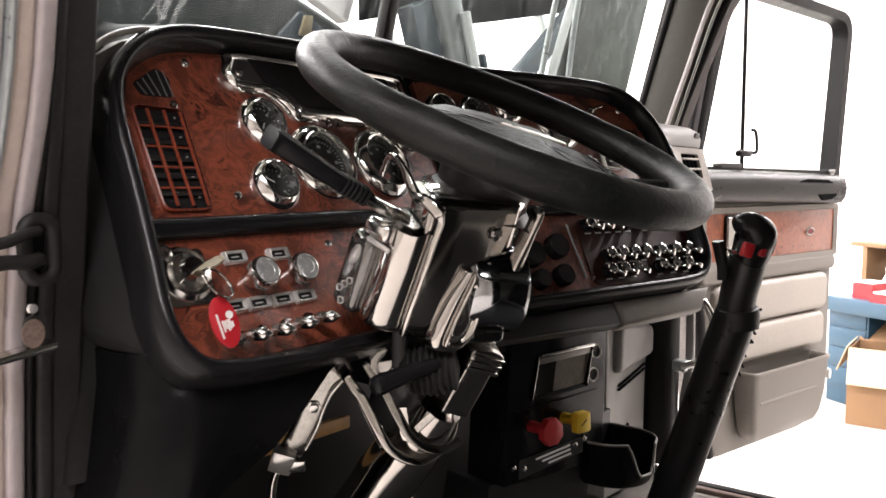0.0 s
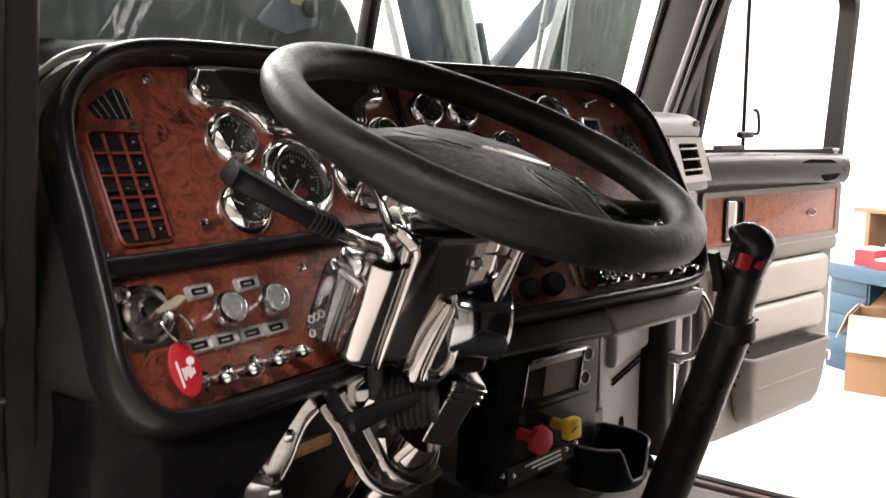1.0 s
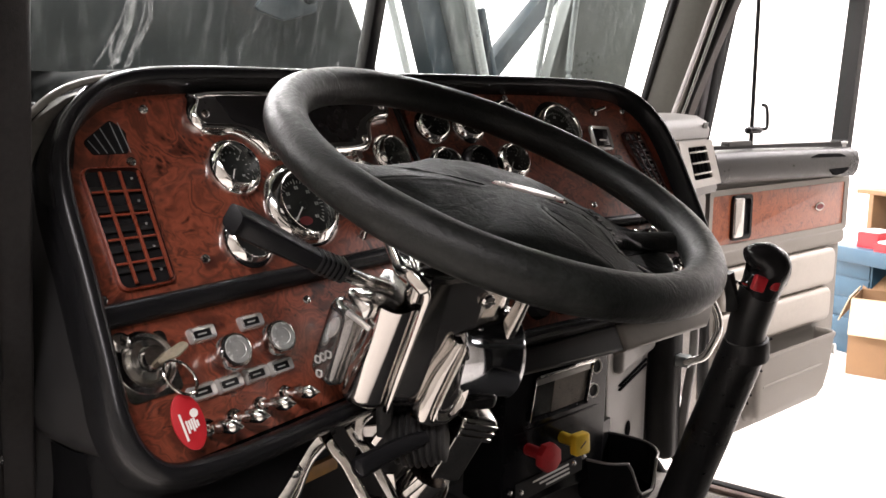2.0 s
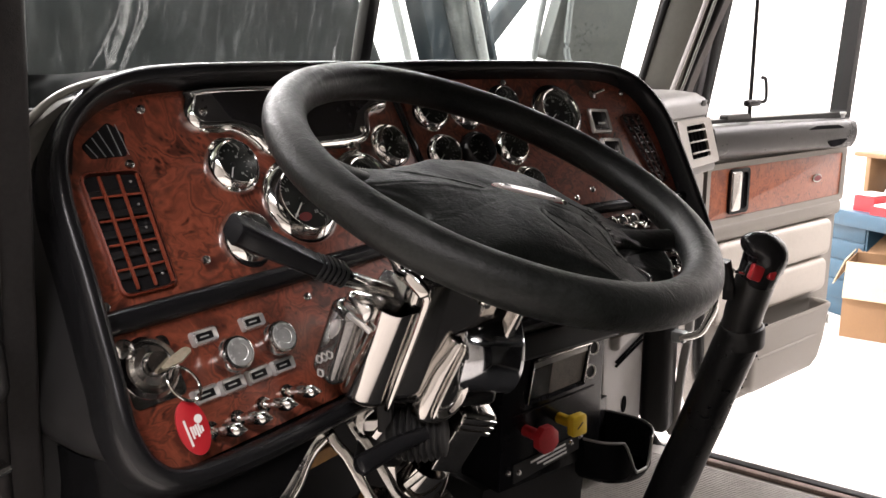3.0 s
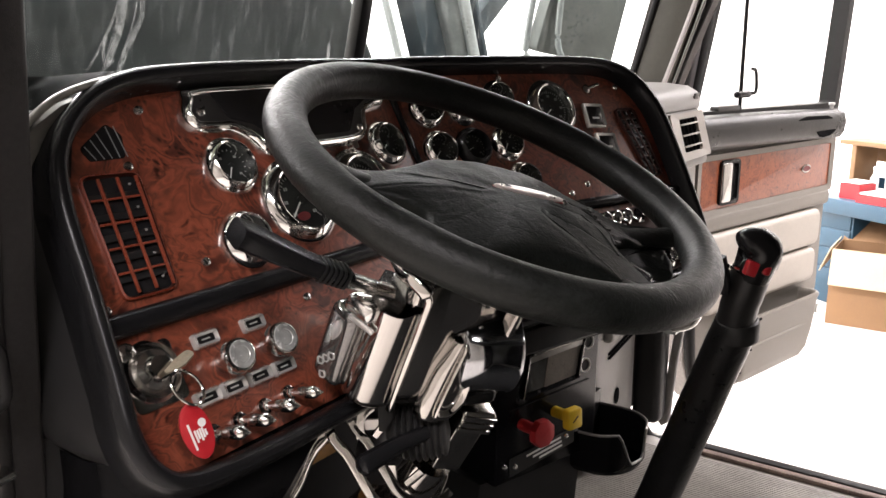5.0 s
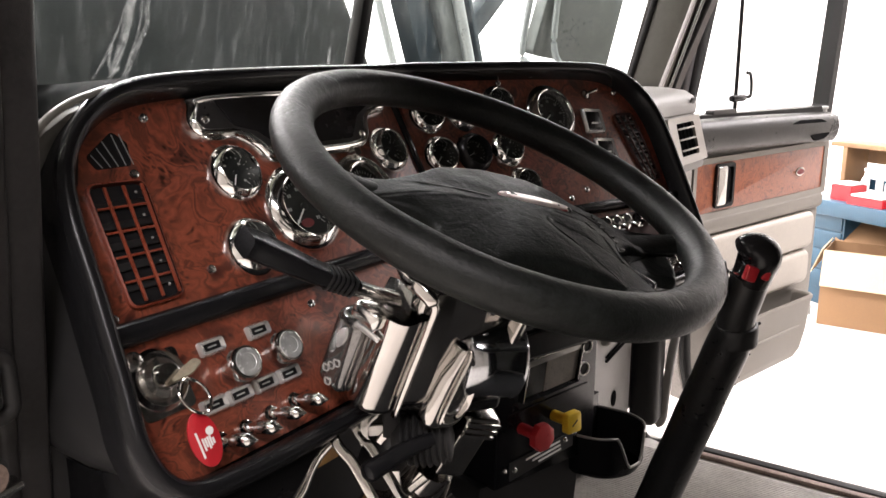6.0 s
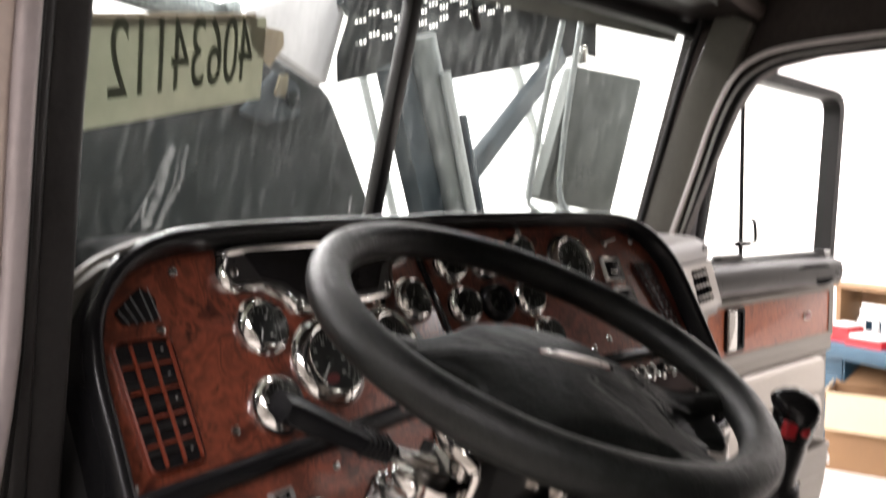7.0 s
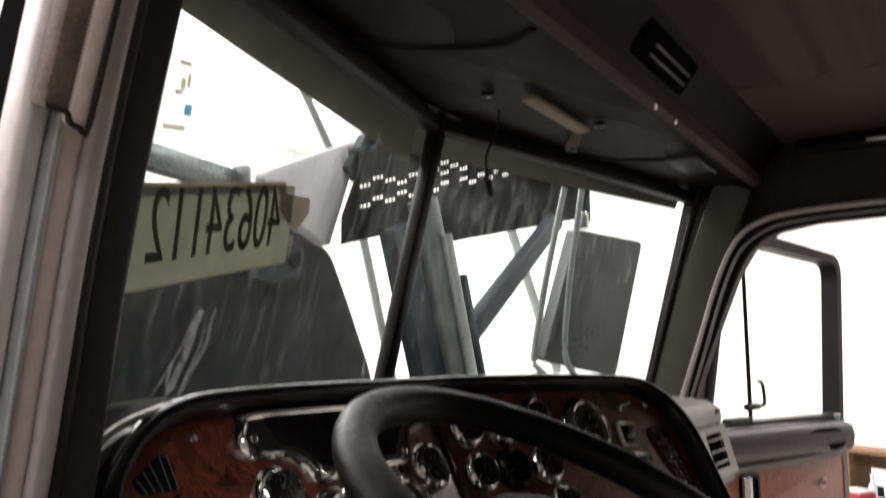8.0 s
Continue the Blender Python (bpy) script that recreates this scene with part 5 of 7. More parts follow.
for i in range(8):
    p = A.lerp(B, 0.82 + 0.025 * i) + Vector((0.036, -0.020, 0))
    bm = tube([p, p + Vector((rr.uniform(0.004, 0.012), -0.006, rr.uniform(-0.018, 0.004)))], 0.0022, seg=6, bm=bm)
part("wrap_lacing", bm, VINYL, lever, "loose black lacing ends")
UPD = (B - A).normalized()
part("collar", lathe([(0.0316, -0.024), (0.0324, -0.020), (0.0318, -0.013), (0.0326, -0.006), (0.0320, 0.001), (0.0310, 0.006), (0.028, 0.008)], 26, frame_from(B, (0, 1, 0), UPD.cross(Vector((0, 1, 0))))), VINYL, lever, "folded top of the leather wrap")
part("handle", tube(smooth_path([B - UPD * 0.012, (1.247, 0.349, 1.824), (1.241, 0.341, 1.851), (1.235, 0.332, 1.885)], 6), 0.0275, seg=20), PLASTIC, lever, "black plastic handle")
kp = smooth_path([(1.236, 0.333, 1.878), (1.232, 0.326, 1.900), (1.227, 0.321, 1.917), (1.219, 0.326, 1.927), (1.210, 0.335, 1.930), (1.203, 0.343, 1.926)], 6)
knob = part("knob", sweep(kp, disc(0.0265, 20, 0.0275), up=(-0.8, -0.59, 0.1), scale=[1.0 + 0.012 * min(i, 10) for i in range(14)] + [1.08 - 0.032 * k for k in range(14)] + [0.56, 0.42, 0.12]), PANEL_BLACK, lever, "hooked black gear knob", angle=70)
part("pale_edge", tube(smooth_path([(1.240, 0.300, 1.890), (1.240, 0.296, 1.918), (1.228, 0.303, 1.938), (1.214, 0.316, 1.949)], 5), 0.0016, seg=6), STEEL_PALE, knob, "pale line along the knob's edge")
part("range_button", box(0.017, 0.014, 0.022, pose(1.200, 0.325, 1.897, 0, 18, -54), 0.003), RED, lever, "red plastic range button")
part("range_button", box(0.011, 0.012, 0.014, pose(1.212, 0.308, 1.894, 0, 18, -54), 0.003), RED, lever, "small red button")
part("trigger", sweep(smooth_path([(1.222, 0.366, 1.850), (1.213, 0.364, 1.872), (1.205, 0.366, 1.892), (1.200, 0.368, 1.908)], 5), rounded(0.016, 0.012, 0.003, 2)), PLASTIC, lever, "black range selector trigger")
part("trigger_tip", box(0.016, 0.010, 0.005, pose(1.206, 0.350, 1.893, 0, 20, -54), 0.001), CHROME_WORN, lever)

# ---- brake knob console ----
KM = frame_from((1.215, 0.675, 1.575), (0.9536, -0.3011, 0), (0.0181, 0.0573, 0.998))
console = thing("control_console", KM, "black control console with display and brake knobs", "console")
part("faceplate", prism(corner_loop([(-0.085, -0.100, 0.004), (0.160, -0.100, 0.004), (0.185, 0.165, 0.004), (-0.055, 0.175, 0.004)]), -0.10, 0.0, None, 0.003), CONSOLE_BLACK, console, "black textured faceplate")
part("lower_cover", prism(corner_loop([(-0.16, -0.34, 0.004), (0.10, -0.34, 0.004), (0.150, -0.098, 0.004), (-0.10, -0.098, 0.004)]), -0.14, -0.02), VINYL, console)
part("upper_cover", prism([(-0.30, 0.10), (0.20, 0.16), (0.24, 0.30), (-0.35, 0.26)], -0.12, -0.012), VINYL, console)
do = corner_loop([(-0.022, 0.040, 0.005), (0.119, 0.046, 0.005), (0.137, 0.122, 0.006), (-0.001, 0.116, 0.006)])
di = corner_loop([(-0.017, 0.046, 0.003), (0.114, 0.052, 0.003), (0.130, 0.106, 0.003), (-0.003, 0.101, 0.003)])
dsp = part("display", prism(di, 0.0, 0.002), plain("display_glass", (0.012, 0.013, 0.011), 0.12, vary=0.5, scale=25), console, "dark glossy radio display in a bright frame")
part("display_frame", ringed(do, di, 0, 0.008, inner_z1=0.004), CONSOLE_BLACK, dsp, "black bevelled display bezel")
# warm reflection on the right half, painted as a beige pane
part("display_reflection", prism(corner_loop([(0.034, 0.0485, 0.002), (0.1135, 0.0525, 0.002), (0.129, 0.105, 0.002), (0.046, 0.1015, 0.002)]), 0.0018, 0.0030), plain("display_reflection", (0.10, 0.085, 0.068), 0.35, vary=0.5, scale=30), dsp, "beige pane painting the warm reflection on the display's right half")
part("display_bar", bar((0.004, 0.1165, 0.009), (0.136, 0.1205, 0.009), 0.006, 0.006, 0.002), CHROME_WORN, dsp, "bright top bar")
part("display_lip", bar((0.000, 0.106, 0.0055), (0.130, 0.111, 0.0055), 0.011, 0.002, 0.0008), DULL_STEEL, dsp, "dull grey strip under the bar")
for a_, c_ in (((-0.0195, 0.043), (-0.002, 0.108)), ((0.1165, 0.050), (0.1335, 0.112))):
    part("bezel_edge", bar((*a_, 0.008), (*c_, 0.008), 0.0022, 0.0022, 0.0008), CHROME_WORN, dsp, "thin bright bezel edge")
for u, v in ((0.1475, 0.106), (0.138, 0.064)):
    s = part("socket", lathe([(0, 0.001), (0.011, 0.001)], 24), DIAL, console, "round socket in a chrome ring", pose(u, v, 0.001))
    part("ring", lathe([(0.0130, 0.0), (0.0130, 0.004), (0.0112, 0.004), (0.0112, 0.0)], 24, closed=True), SATIN_ALLOY, s)
part("seam", bar((-0.048, 0.026, 0.0005), (0.150, 0.034, 0.0005), 0.003, 0.003, 0.001), PANEL_BLACK, console, "raised seam")
def pull_knob(u, v, sides, r, mat, label, h):
    k = part("brake_knob", lathe([(0, 0), (0.010, 0), (0.010, h - 0.012), (0.014, h - 0.006), (0, h - 0.006)], 18), mat, console, label, pose(u, v, 0))
    if sides == 8:
        out = [(r * math.cos(radians(22.5 + 45 * i)), r * math.sin(radians(22.5 + 45 * i))) for i in range(8)]
    else:
        out = rounded(r * 1.7, r * 1.8, 0.006, 3)
    part("button", prism(out, h - 0.008, h + 0.006, None, 0.003, 2), mat, k)
    part("legend", box(r * 0.8, 0.0025, 0.0006, pose(0, 0, h + 0.0062, 0, 0, 35)), RED_DULL if sides == 8 else PLASTIC, k)


pull_knob(-0.019, -0.005, 8, 0.0245, RED_DULL, "red octagonal push-pull brake knob", 0.052)
pull_knob(0.061, -0.004, 4, 0.0205, YELLOW, "yellow square push-pull brake knob", 0.045)
lab = part("label_plate", prism(corner_loop([(-0.052, -0.092, 0.002), (0.105, -0.074, 0.002), (0.107, -0.048, 0.002), (-0.050, -0.060, 0.002)]), 0.0, 0.003), PLASTIC, console, "black label plate with pale lines of writing")
for i in range(3):
    part("legend", box(0.085 - 0.014 * i, 0.0035, 0.0006, pose(0.030 + 0.008 * i, -0.060 - 0.007 * i + 0.0, 0.0034, 0, 0, 6)), MARK, lab)
for u, v in ((-0.064, -0.069), (0.086, -0.058), (0.110, -0.052), (-0.040, -0.075), (-0.04, 0.155), (0.165, 0.148)):
    part("screw", SCREW, None, console, "", pose(u, v, 0.003))
tray = thing("cup_holder", pose(1.414, 0.604, 1.430), "glossy black open-fronted cup holder", "cup holder")
outer = [(p.x, p.y) for p in smooth_path([(-0.085, 0.06, 0), (-0.078, -0.010, 0), (-0.040, -0.050, 0), (0.012, -0.060, 0), (0.058, -0.042, 0), (0.080, 0.0, 0), (0.078, 0.07, 0)], 7)]
n = len(outer)
ease = lambda k: max(0.0, min(1.0, k)) ** 2 * (3 - 2 * max(0.0, min(1.0, k)))
# the brim is high at the back, dips to a notch at the front corner and rises again
dip = [0.084 - 0.063 * ease((i / n - 0.25) / 0.10) + 0.052 * ease((i / n - 0.44) / 0.08) for i in range(n)]
bm = bmesh.new()
lo_v = [bm.verts.new((x * 0.86, y * 0.86, 0)) for x, y in outer]
md_v = [bm.verts.new((x * 0.97, y * 0.97, 0.012)) for x, y in outer]
brim = [(x, y, h) for (x, y), h in zip(outer, dip)]
hi_v = [bm.verts.new(q) for q in brim]
for a, c in ((lo_v, md_v), (md_v, hi_v)):
    for i in range(n - 1):
        bm.faces.new((a[i], a[i + 1], c[i + 1], c[i]))
bm.faces.new(lo_v)
bmesh.ops.solidify(bm, geom=bm.faces[:], thickness=0.005)
part("cup", bm, PANEL_BLACK, tray, "glossy black moulded cup", angle=50)
part("back_wall", prism([(-0.085, 0.06), (0.078, 0.06), (0.078, 0.075), (-0.085, 0.075)], 0.0, 0.106, None, 0.003), PANEL_BLACK, tray)
# highlight of the black brim, built as a grey bead
part("lip", tube(brim, 0.0026, seg=8), DULL_STEEL, tray, "thin grey bead standing for the brim's highlight")

# passenger-side dash end, kick panel and grab handle
pdash = thing("passenger_dash", Matrix(), "pale grey passenger dash end with louvred vent", "dashboard")
pts = [(0.675, 1.950), (0.600, 1.953), (0.597, 1.962), (0.6256, 2.069), (0.622, 2.072), (0.620, 2.090), (0.628, 2.107), (0.65, 2.119), (0.70, 2.125), (0.75, 2.126), (0.92, 2.126), (0.92, 1.72), (0.67, 1.72), (0.66, 1.74), (0.655, 1.945)]
part("shell", prism(pts, 1.58, 1.872, YZX), GREY_PALE, pdash, "pale grey vinyl")
fm = frame_from((0, 0.5955, 1.965), (1, 0, 0), (0, 0.265, 0.964))
vo, vi = rounded(0.205, 0.098, 0.006, 4, 1.767, 0.055), rounded(0.113, 0.070, 0.006, 4, 1.775, 0.057)
part("vent_frame", ringed(vo, vi, -0.004, 0.010, fm, inner_z1=0.007), CREAM, pdash, "pale vent frame")
# black sheet paints the shade behind the vent bars
part("vent_dark", prism(vi, -0.003, 0.0015, fm), FLAT_BLACK, pdash)
for i in range(3):
    part("slat", bar((1.720, 0.034 + 0.023 * i, 0.006), (1.830, 0.034 + 0.023 * i, 0.006), 0.004, 0.006, 0.001), CREAM, pdash, "", fm)
for i in range(4):
    part("fin", bar((1.740 + 0.023 * i, 0.024, 0.004), (1.740 + 0.023 * i, 0.090, 0.004), 0.003, 0.003, 0.0005, (0, 0, 1)), FLAT_BLACK, pdash, "", fm)
part("clip", box(0.03, 0.004, 0.022, pose(1.846, 0.622, 2.094, 15, 0, 0), 0.003), GREY_DARK, pdash)
part("lower_hatch", prism(rounded(0.17, 0.19, 0.015, 4, 1.835, 1.850), 0.0, 0.022, Matrix(((1, 0, 0, 0), (0, 0, -1, 0.657), (0, 1, 0, 0), (0, 0, 0, 1))), 0.004), GREY_TRIM, pdash, "grey rounded hatch")
kick = thing("kick_panel", Matrix(), "pale grey kick panel with a slot and a hole", "panel")
FY = lambda y: Matrix(((1, 0, 0, 0), (0, 0, -1, y), (0, 1, 0, 0), (0, 0, 0, 1)))
part("panel", prism(corner_loop([(1.63, 1.28, 0.01), (1.852, 1.26, 0.01), (1.856, 1.50, 0.02), (1.868, 1.66, 0.02), (1.63, 1.70, 0.03)]), -0.05, 0.0, FY(0.735), 0.006), GREY_PALE, kick, "pale grey vinyl")
part("bulge", prism(corner_loop([(1.66, 1.560, 0.02), (1.862, 1.575, 0.02), (1.862, 1.650, 0.03), (1.665, 1.675, 0.03)]), -0.01, 0.02, FY(0.735), 0.015, 4), GREY_PALE, kick)
# slots and hole are black pieces painting the shade inside them
for k in range(2):
    part("slot", bar((1.689, 0.732, 1.529 - 0.010 * k), (1.842, 0.732, 1.553 - 0.012 * k), 0.006, 0.004, 0.001), FLAT_BLACK, kick)
part("hole", prism(disc(0.013, 18, 0.02), 0.0, 0.0015, FY(0.734) @ pose(1.747, 1.409, 0)), FLAT_BLACK, kick)
part("chrome_strip", bar((1.64, 0.69, 1.695), (1.86, 0.67, 1.715), 0.012, 0.008, 0.003), CHROME_WORN, kick, "bright metal strip")
solid("hinge_post", box(0.07, 0.074, 0.43, pose(1.905, 0.711, 1.507), 0.024, 5), VINYL, "black rubber-clad door post", "pillar", kind="structure")
solid("post_trim", sweep(smooth_path([(1.935, 0.656, 1.70), (1.933, 0.653, 1.66), (1.932, 0.652, 1.55), (1.930, 0.662, 1.46), (1.930, 0.670, 1.365), (1.930, 0.675, 1.30), (1.930, 0.690, 1.282)], 6), rounded(0.022, 0.012, 0.005, 3), up=(1, 0, 0)), GREY_PALE, "pale grey trim strip along the door post", "trim", kind="structure")
solid("sill_seal", tube(smooth_path([(1.915, 0.745, 1.285), (1.915, 0.724, 1.262), (1.912, 0.700, 1.240), (1.908, 0.655, 1.246)], 6), 0.012, seg=10), RUBBER, "black rubber seal at the foot of the door post", "seal", kind="structure")
grab = thing("grab_handle", Matrix(), "pale grey curved grab handle on the door post", "handle")
part("bow", tube(smooth_path([(1.885, 0.655, 1.714), (1.88, 0.612, 1.715), (1.88, 0.586, 1.680), (1.88, 0.579, 1.640), (1.88, 0.594, 1.598), (1.88, 0.612, 1.568), (1.885, 0.655, 1.547)], 6), 0.009, seg=12, up=(1, 0, 0)), CHROME_WORN, grab, "pale curved bow")
for z in (1.713, 1.548):
    part("mount", box(0.03, 0.035, 0.028, pose(1.893, 0.662, z), 0.006), STEEL_PALE, grab)

# ---- passenger door ----
DM = frame_from((2.41, 0.697, 0), (0.965, -0.262, 0), (0, 0, 1))
door = thing("door_1", DM, "open grey passenger door with burl wood band and window", "door", kind="structure")


def slab(u0, u1, z0, z1, h0, h1, r=0.01, bev=0.004, seg=3):
    return prism(rounded(u1 - u0, z1 - z0, r, 4, (u0 + u1) / 2, (z0 + z1) / 2), h0, h1, None, bev, seg)


part("shell", prism(corner_loop([(-0.052, 1.165, 0.04), (0.560, 1.165, 0.16), (0.632, 1.40, 0.10), (0.632, 2.01, 0.03), (-0.20, 2.01, 0.02), (-0.18, 1.75, 0.03), (-0.12, 1.60, 0.04), (-0.10, 1.30, 0.05)]), -0.075, -0.006, None, 0.01, 3), GREY_TRIM, door, "grey vinyl inner skin")
part("edge", prism(corner_loop([(-0.048, 1.155, 0.04), (0.575, 1.155, 0.16), (0.652, 1.40, 0.10), (0.652, 2.02, 0.03), (-0.205, 2.02, 0.02), (-0.185, 1.75, 0.03), (-0.125, 1.60, 0.04), (-0.105, 1.30, 0.05)]), -0.095, -0.04, None, 0.006, 3), PAINT_DULL, door, "pale painted door edge")
SILL = plain("sill_vinyl", (0.016, 0.0155, 0.0145), 0.34, vary=0.2, grain=0.1, grain_scale=700, spec=0.32)
part("sill_rail", sweep(smooth_path([(-0.19, 1.984, 0.010), (0.0, 1.983, 0.012), (0.30, 1.978, 0.016), (0.598, 1.970, 0.018)], 6), [(-0.02, -0.055), (0.02, -0.05), (0.032, -0.03), (0.036, 0.0), (0.028, 0.03), (0.0, 0.042), (-0.03, 0.040), (-0.045, 0.0)], up=(0, 1, 0)), SILL, door, "dark grey padded sill rail", angle=75)
# slit and recess are solid black pieces in place of shaded hollows
part("pull_slit", prism(corner_loop([(0.28, 1.990, 0.002), (0.52, 1.985, 0.004), (0.47, 1.997, 0.004), (0.34, 2.000, 0.004)]), 0.030, 0.0505), FLAT_BLACK, door, "flat black strip standing for the shaded finger slit")
part("pull_recess", prism(corner_loop([(0.40, 1.950, 0.004), (0.545, 1.952, 0.006), (0.50, 1.934, 0.008), (0.45, 1.930, 0.01)]), 0.03, 0.052), FLAT_BLACK, door, "flat black patch standing for the shaded pull recess")
part("band_frame", ringed(rounded(0.80, 0.175, 0.012, 4, 0.235, 1.829), rounded(0.755, 0.140, 0.008, 4, 0.235, 1.829), -0.006, 0.010, inner_z1=0.006), GREY_TRIM, door, "grey moulding round the wood")
part("wood_band", slab(-0.143, 0.613, 1.759, 1.899, -0.004, 0.004, 0.006, 0.0015), WOOD_DOOR, door, "glossy burl wood band")
part("belt", slab(-0.165, 0.628, 1.695, 1.745, -0.006, 0.012, 0.02, 0.010, 4), GREY_TRIM, door, "grey padded roll")
for z0, z1, uu in ((1.565, 1.688, 0.568), (1.445, 1.558, 0.556)):
    part("pad", slab(-0.095, uu, z0, z1, -0.006, 0.020, 0.03, 0.018, 5), CREAM, door, "pale padded vinyl roll")
part("door_seal", tube(smooth_path([(-0.205, 1.98, -0.02), (-0.187, 1.75, -0.02), (-0.128, 1.60, -0.02), (-0.108, 1.35, -0.02), (-0.060, 1.172, -0.02)], 6), 0.016, seg=12), RUBBER, door, "black rubber door seal")
hb = part("inner_handle", ringed(rounded(0.100, 0.128, 0.014, 4, -0.003, 1.832), rounded(0.080, 0.106, 0.010, 4, -0.003, 1.832), 0.0, 0.012), PANEL_BLACK, door, "black-framed inside handle")
part("recess", slab(-0.043, 0.037, 1.779, 1.885, 0.0, 0.005, 0.01, 0.001), PANEL_BLACK, hb)
part("paddle", slab(-0.050, -0.002, 1.776, 1.890, 0.004, 0.018, 0.010, 0.005), CHROME_WORN, hb, "pale polished paddle")
part("emblem", prism(disc(0.028, 28, 0.014), 0.004, 0.009, pose(0.452, 1.828, 0), 0.002), CHROME, door, "small oval chrome emblem")
part("emblem_centre", prism(disc(0.022, 24, 0.009), 0.0088, 0.0096, pose(0.452, 1.828, 0)), BADGE, door)
def bin_loop(u0, u1, h1, r, z0):
    pts = corner_loop([(u0, 0.0, 0.004), (u1, 0.0, 0.004), (u1, h1, r), (u0, h1, r)], 8)
    return [(u, z0, h) for u, h in pts]


bm = bmesh.new()
levels = [[bm.verts.new(q) for q in bin_loop(*a_)] for a_ in ((0.120, 0.440, 0.022, 0.015, 1.192), (0.080, 0.466, 0.042, 0.03, 1.206), (0.058, 0.484, 0.054, 0.045, 1.236), (0.042, 0.498, 0.062, 0.058, 1.300), (0.030, 0.506, 0.069, 0.062, 1.402), (0.026, 0.509, 0.073, 0.064, 1.412), (0.027, 0.508, 0.074, 0.064, 1.420), (0.032, 0.503, 0.071, 0.062, 1.425), (0.042, 0.494, 0.062, 0.052, 1.422), (0.047, 0.489, 0.056, 0.048, 1.410), (0.065, 0.465, 0.036, 0.03, 1.235))]
for a_, c_ in zip(levels, levels[1:]):
    for i in range(len(a_)):
        j = (i + 1) % len(a_)
        bm.faces.new((a_[i], a_[j], c_[j], c_[i]))
bm.faces.new(levels[0][::-1])
bm.faces.new(levels[-1])
part("map_pocket", bm, GREY_TRIM, door, "grey moulded open map pocket", angle=70)
part("pocket_crease", tube(smooth_path([(0.075, 1.325, 0.060), (0.20, 1.326, 0.062), (0.38, 1.326, 0.062), (0.485, 1.325, 0.052)], 5), 0.006, seg=8), GREY_TRIM, door)
part("reflector", prism(disc(0.010, 14, 0.018), -0.01, 0.012, pose(0.622, 1.326, 0)), WHITE, door, "small white marker")
FRAME_GREY = plain("grey_frame_paint", (0.115, 0.108, 0.106), 0.42, vary=0.15)
wo = corner_loop([(-0.182, 2.00, 0.01), (0.662, 2.00, 0.01), (0.725, 2.560, 0.075), (-0.032, 2.590, 0.05)])
wi = corner_loop([(-0.166, 2.035, 0.01), (0.632, 2.028, 0.01), (0.690, 2.53, 0.05), (-0.014, 2.552, 0.03)])
wf = part("window_frame", ringed(wo, wi, -0.060, -0.005), FRAME_DARK, door, "dark grey window frame")
part("frame_cap", sweep(smooth_path([(-0.180, 2.02, -0.04), (-0.105, 2.30, -0.04), (-0.025, 2.560, -0.040), (0.03, 2.585, -0.040), (0.30, 2.580, -0.040), (0.65, 2.562, -0.040), (0.712, 2.535, -0.040), (0.728, 2.47, -0.040), (0.695, 2.20, -0.040), (0.670, 2.02, -0.040)], 6), disc(0.012, 12)), FRAME_GREY, wf, "grey outer frame tube")
part("frame_seal", bar((-0.204, 2.02, -0.045), (-0.056, 2.575, -0.045), 0.012, 0.030, 0.006, (0, 0, 1)), RUBBER, wf, "black rubber door seal")
gq = bmesh.new()
gq.faces.new([gq.verts.new((x, y, -0.035)) for x, y in wi])
part("pane", gq, PANE, door, "clear door glass").visible_shadow = False
part("vent_bar", bar((0.058, 2.03, -0.012), (0.056, 2.555, -0.012), 0.010, 0.010, 0.003, (0, 0, 1)), PANEL_BLACK, door, "thin black quarter-light bar")
lt = part("latch", box(0.075, 0.020, 0.020, pose(0.048, 2.075, 0.0), 0.009, 3), PANEL_BLACK, door, "black quarter-light latch")
part("latch_lever", sweep(smooth_path([(0.07, 2.078, 0.004), (0.105, 2.080, 0.006), (0.107, 2.112, 0.006), (0.098, 2.140, 0.006), (0.078, 2.145, 0.006)], 5), rounded(0.010, 0.007, 0.002, 2)), PANEL_BLACK, lt)
part("latch_foot", slab(-0.065, 0.050, 2.030, 2.046, -0.03, -0.004, 0.006, 0.003), GREY_DARK, lt)
part("lock_pin", lathe([(0.006, 0), (0.006, 0.020), (0.010, 0.024), (0.010, 0.030), (0, 0.031)], 14, pose(0.588, 2.000, 0.006, -90, 0, 0)), WHITE, door, "pale lock pin")
for z in (1.985, 1.955):
    part("striker_bolt", lathe([(0.008, 0), (0.008, 0.006), (0, 0.008)], 10, pose(0.652, z, -0.05, 0, 90, 0)), PLASTIC, door)

# ---- outside, seen through the glass ----
mir = thing("side_mirror", Matrix(), "large rectangular side mirror on bright tube arms", "mirror")
mc = [Vector(q) for q in ((2.249, 1.132, 2.596), (2.478, 1.002, 2.574), (2.465, 1.109, 2.157), (2.199, 1.217, 2.201))]
mo = (mc[0] + mc[1] + mc[2] + mc[3]) / 4
mu = (mc[1] - mc[0] + mc[2] - mc[3]).normalized()
mv = (mc[0] - mc[3] + mc[1] - mc[2]).normalized()
mm = frame_from(mo, mu, mv)
pl = [(mm.inverted() @ q).xy for q in mc]
part("shell", prism(corner_loop([(*pl[3], 0.02), (*pl[2], 0.02), (*pl[1], 0.02), (*pl[0], 0.02)]), -0.03, 0.02, mm, 0.006), MIRROR_BACK, mir, "grey-green mirror shell")
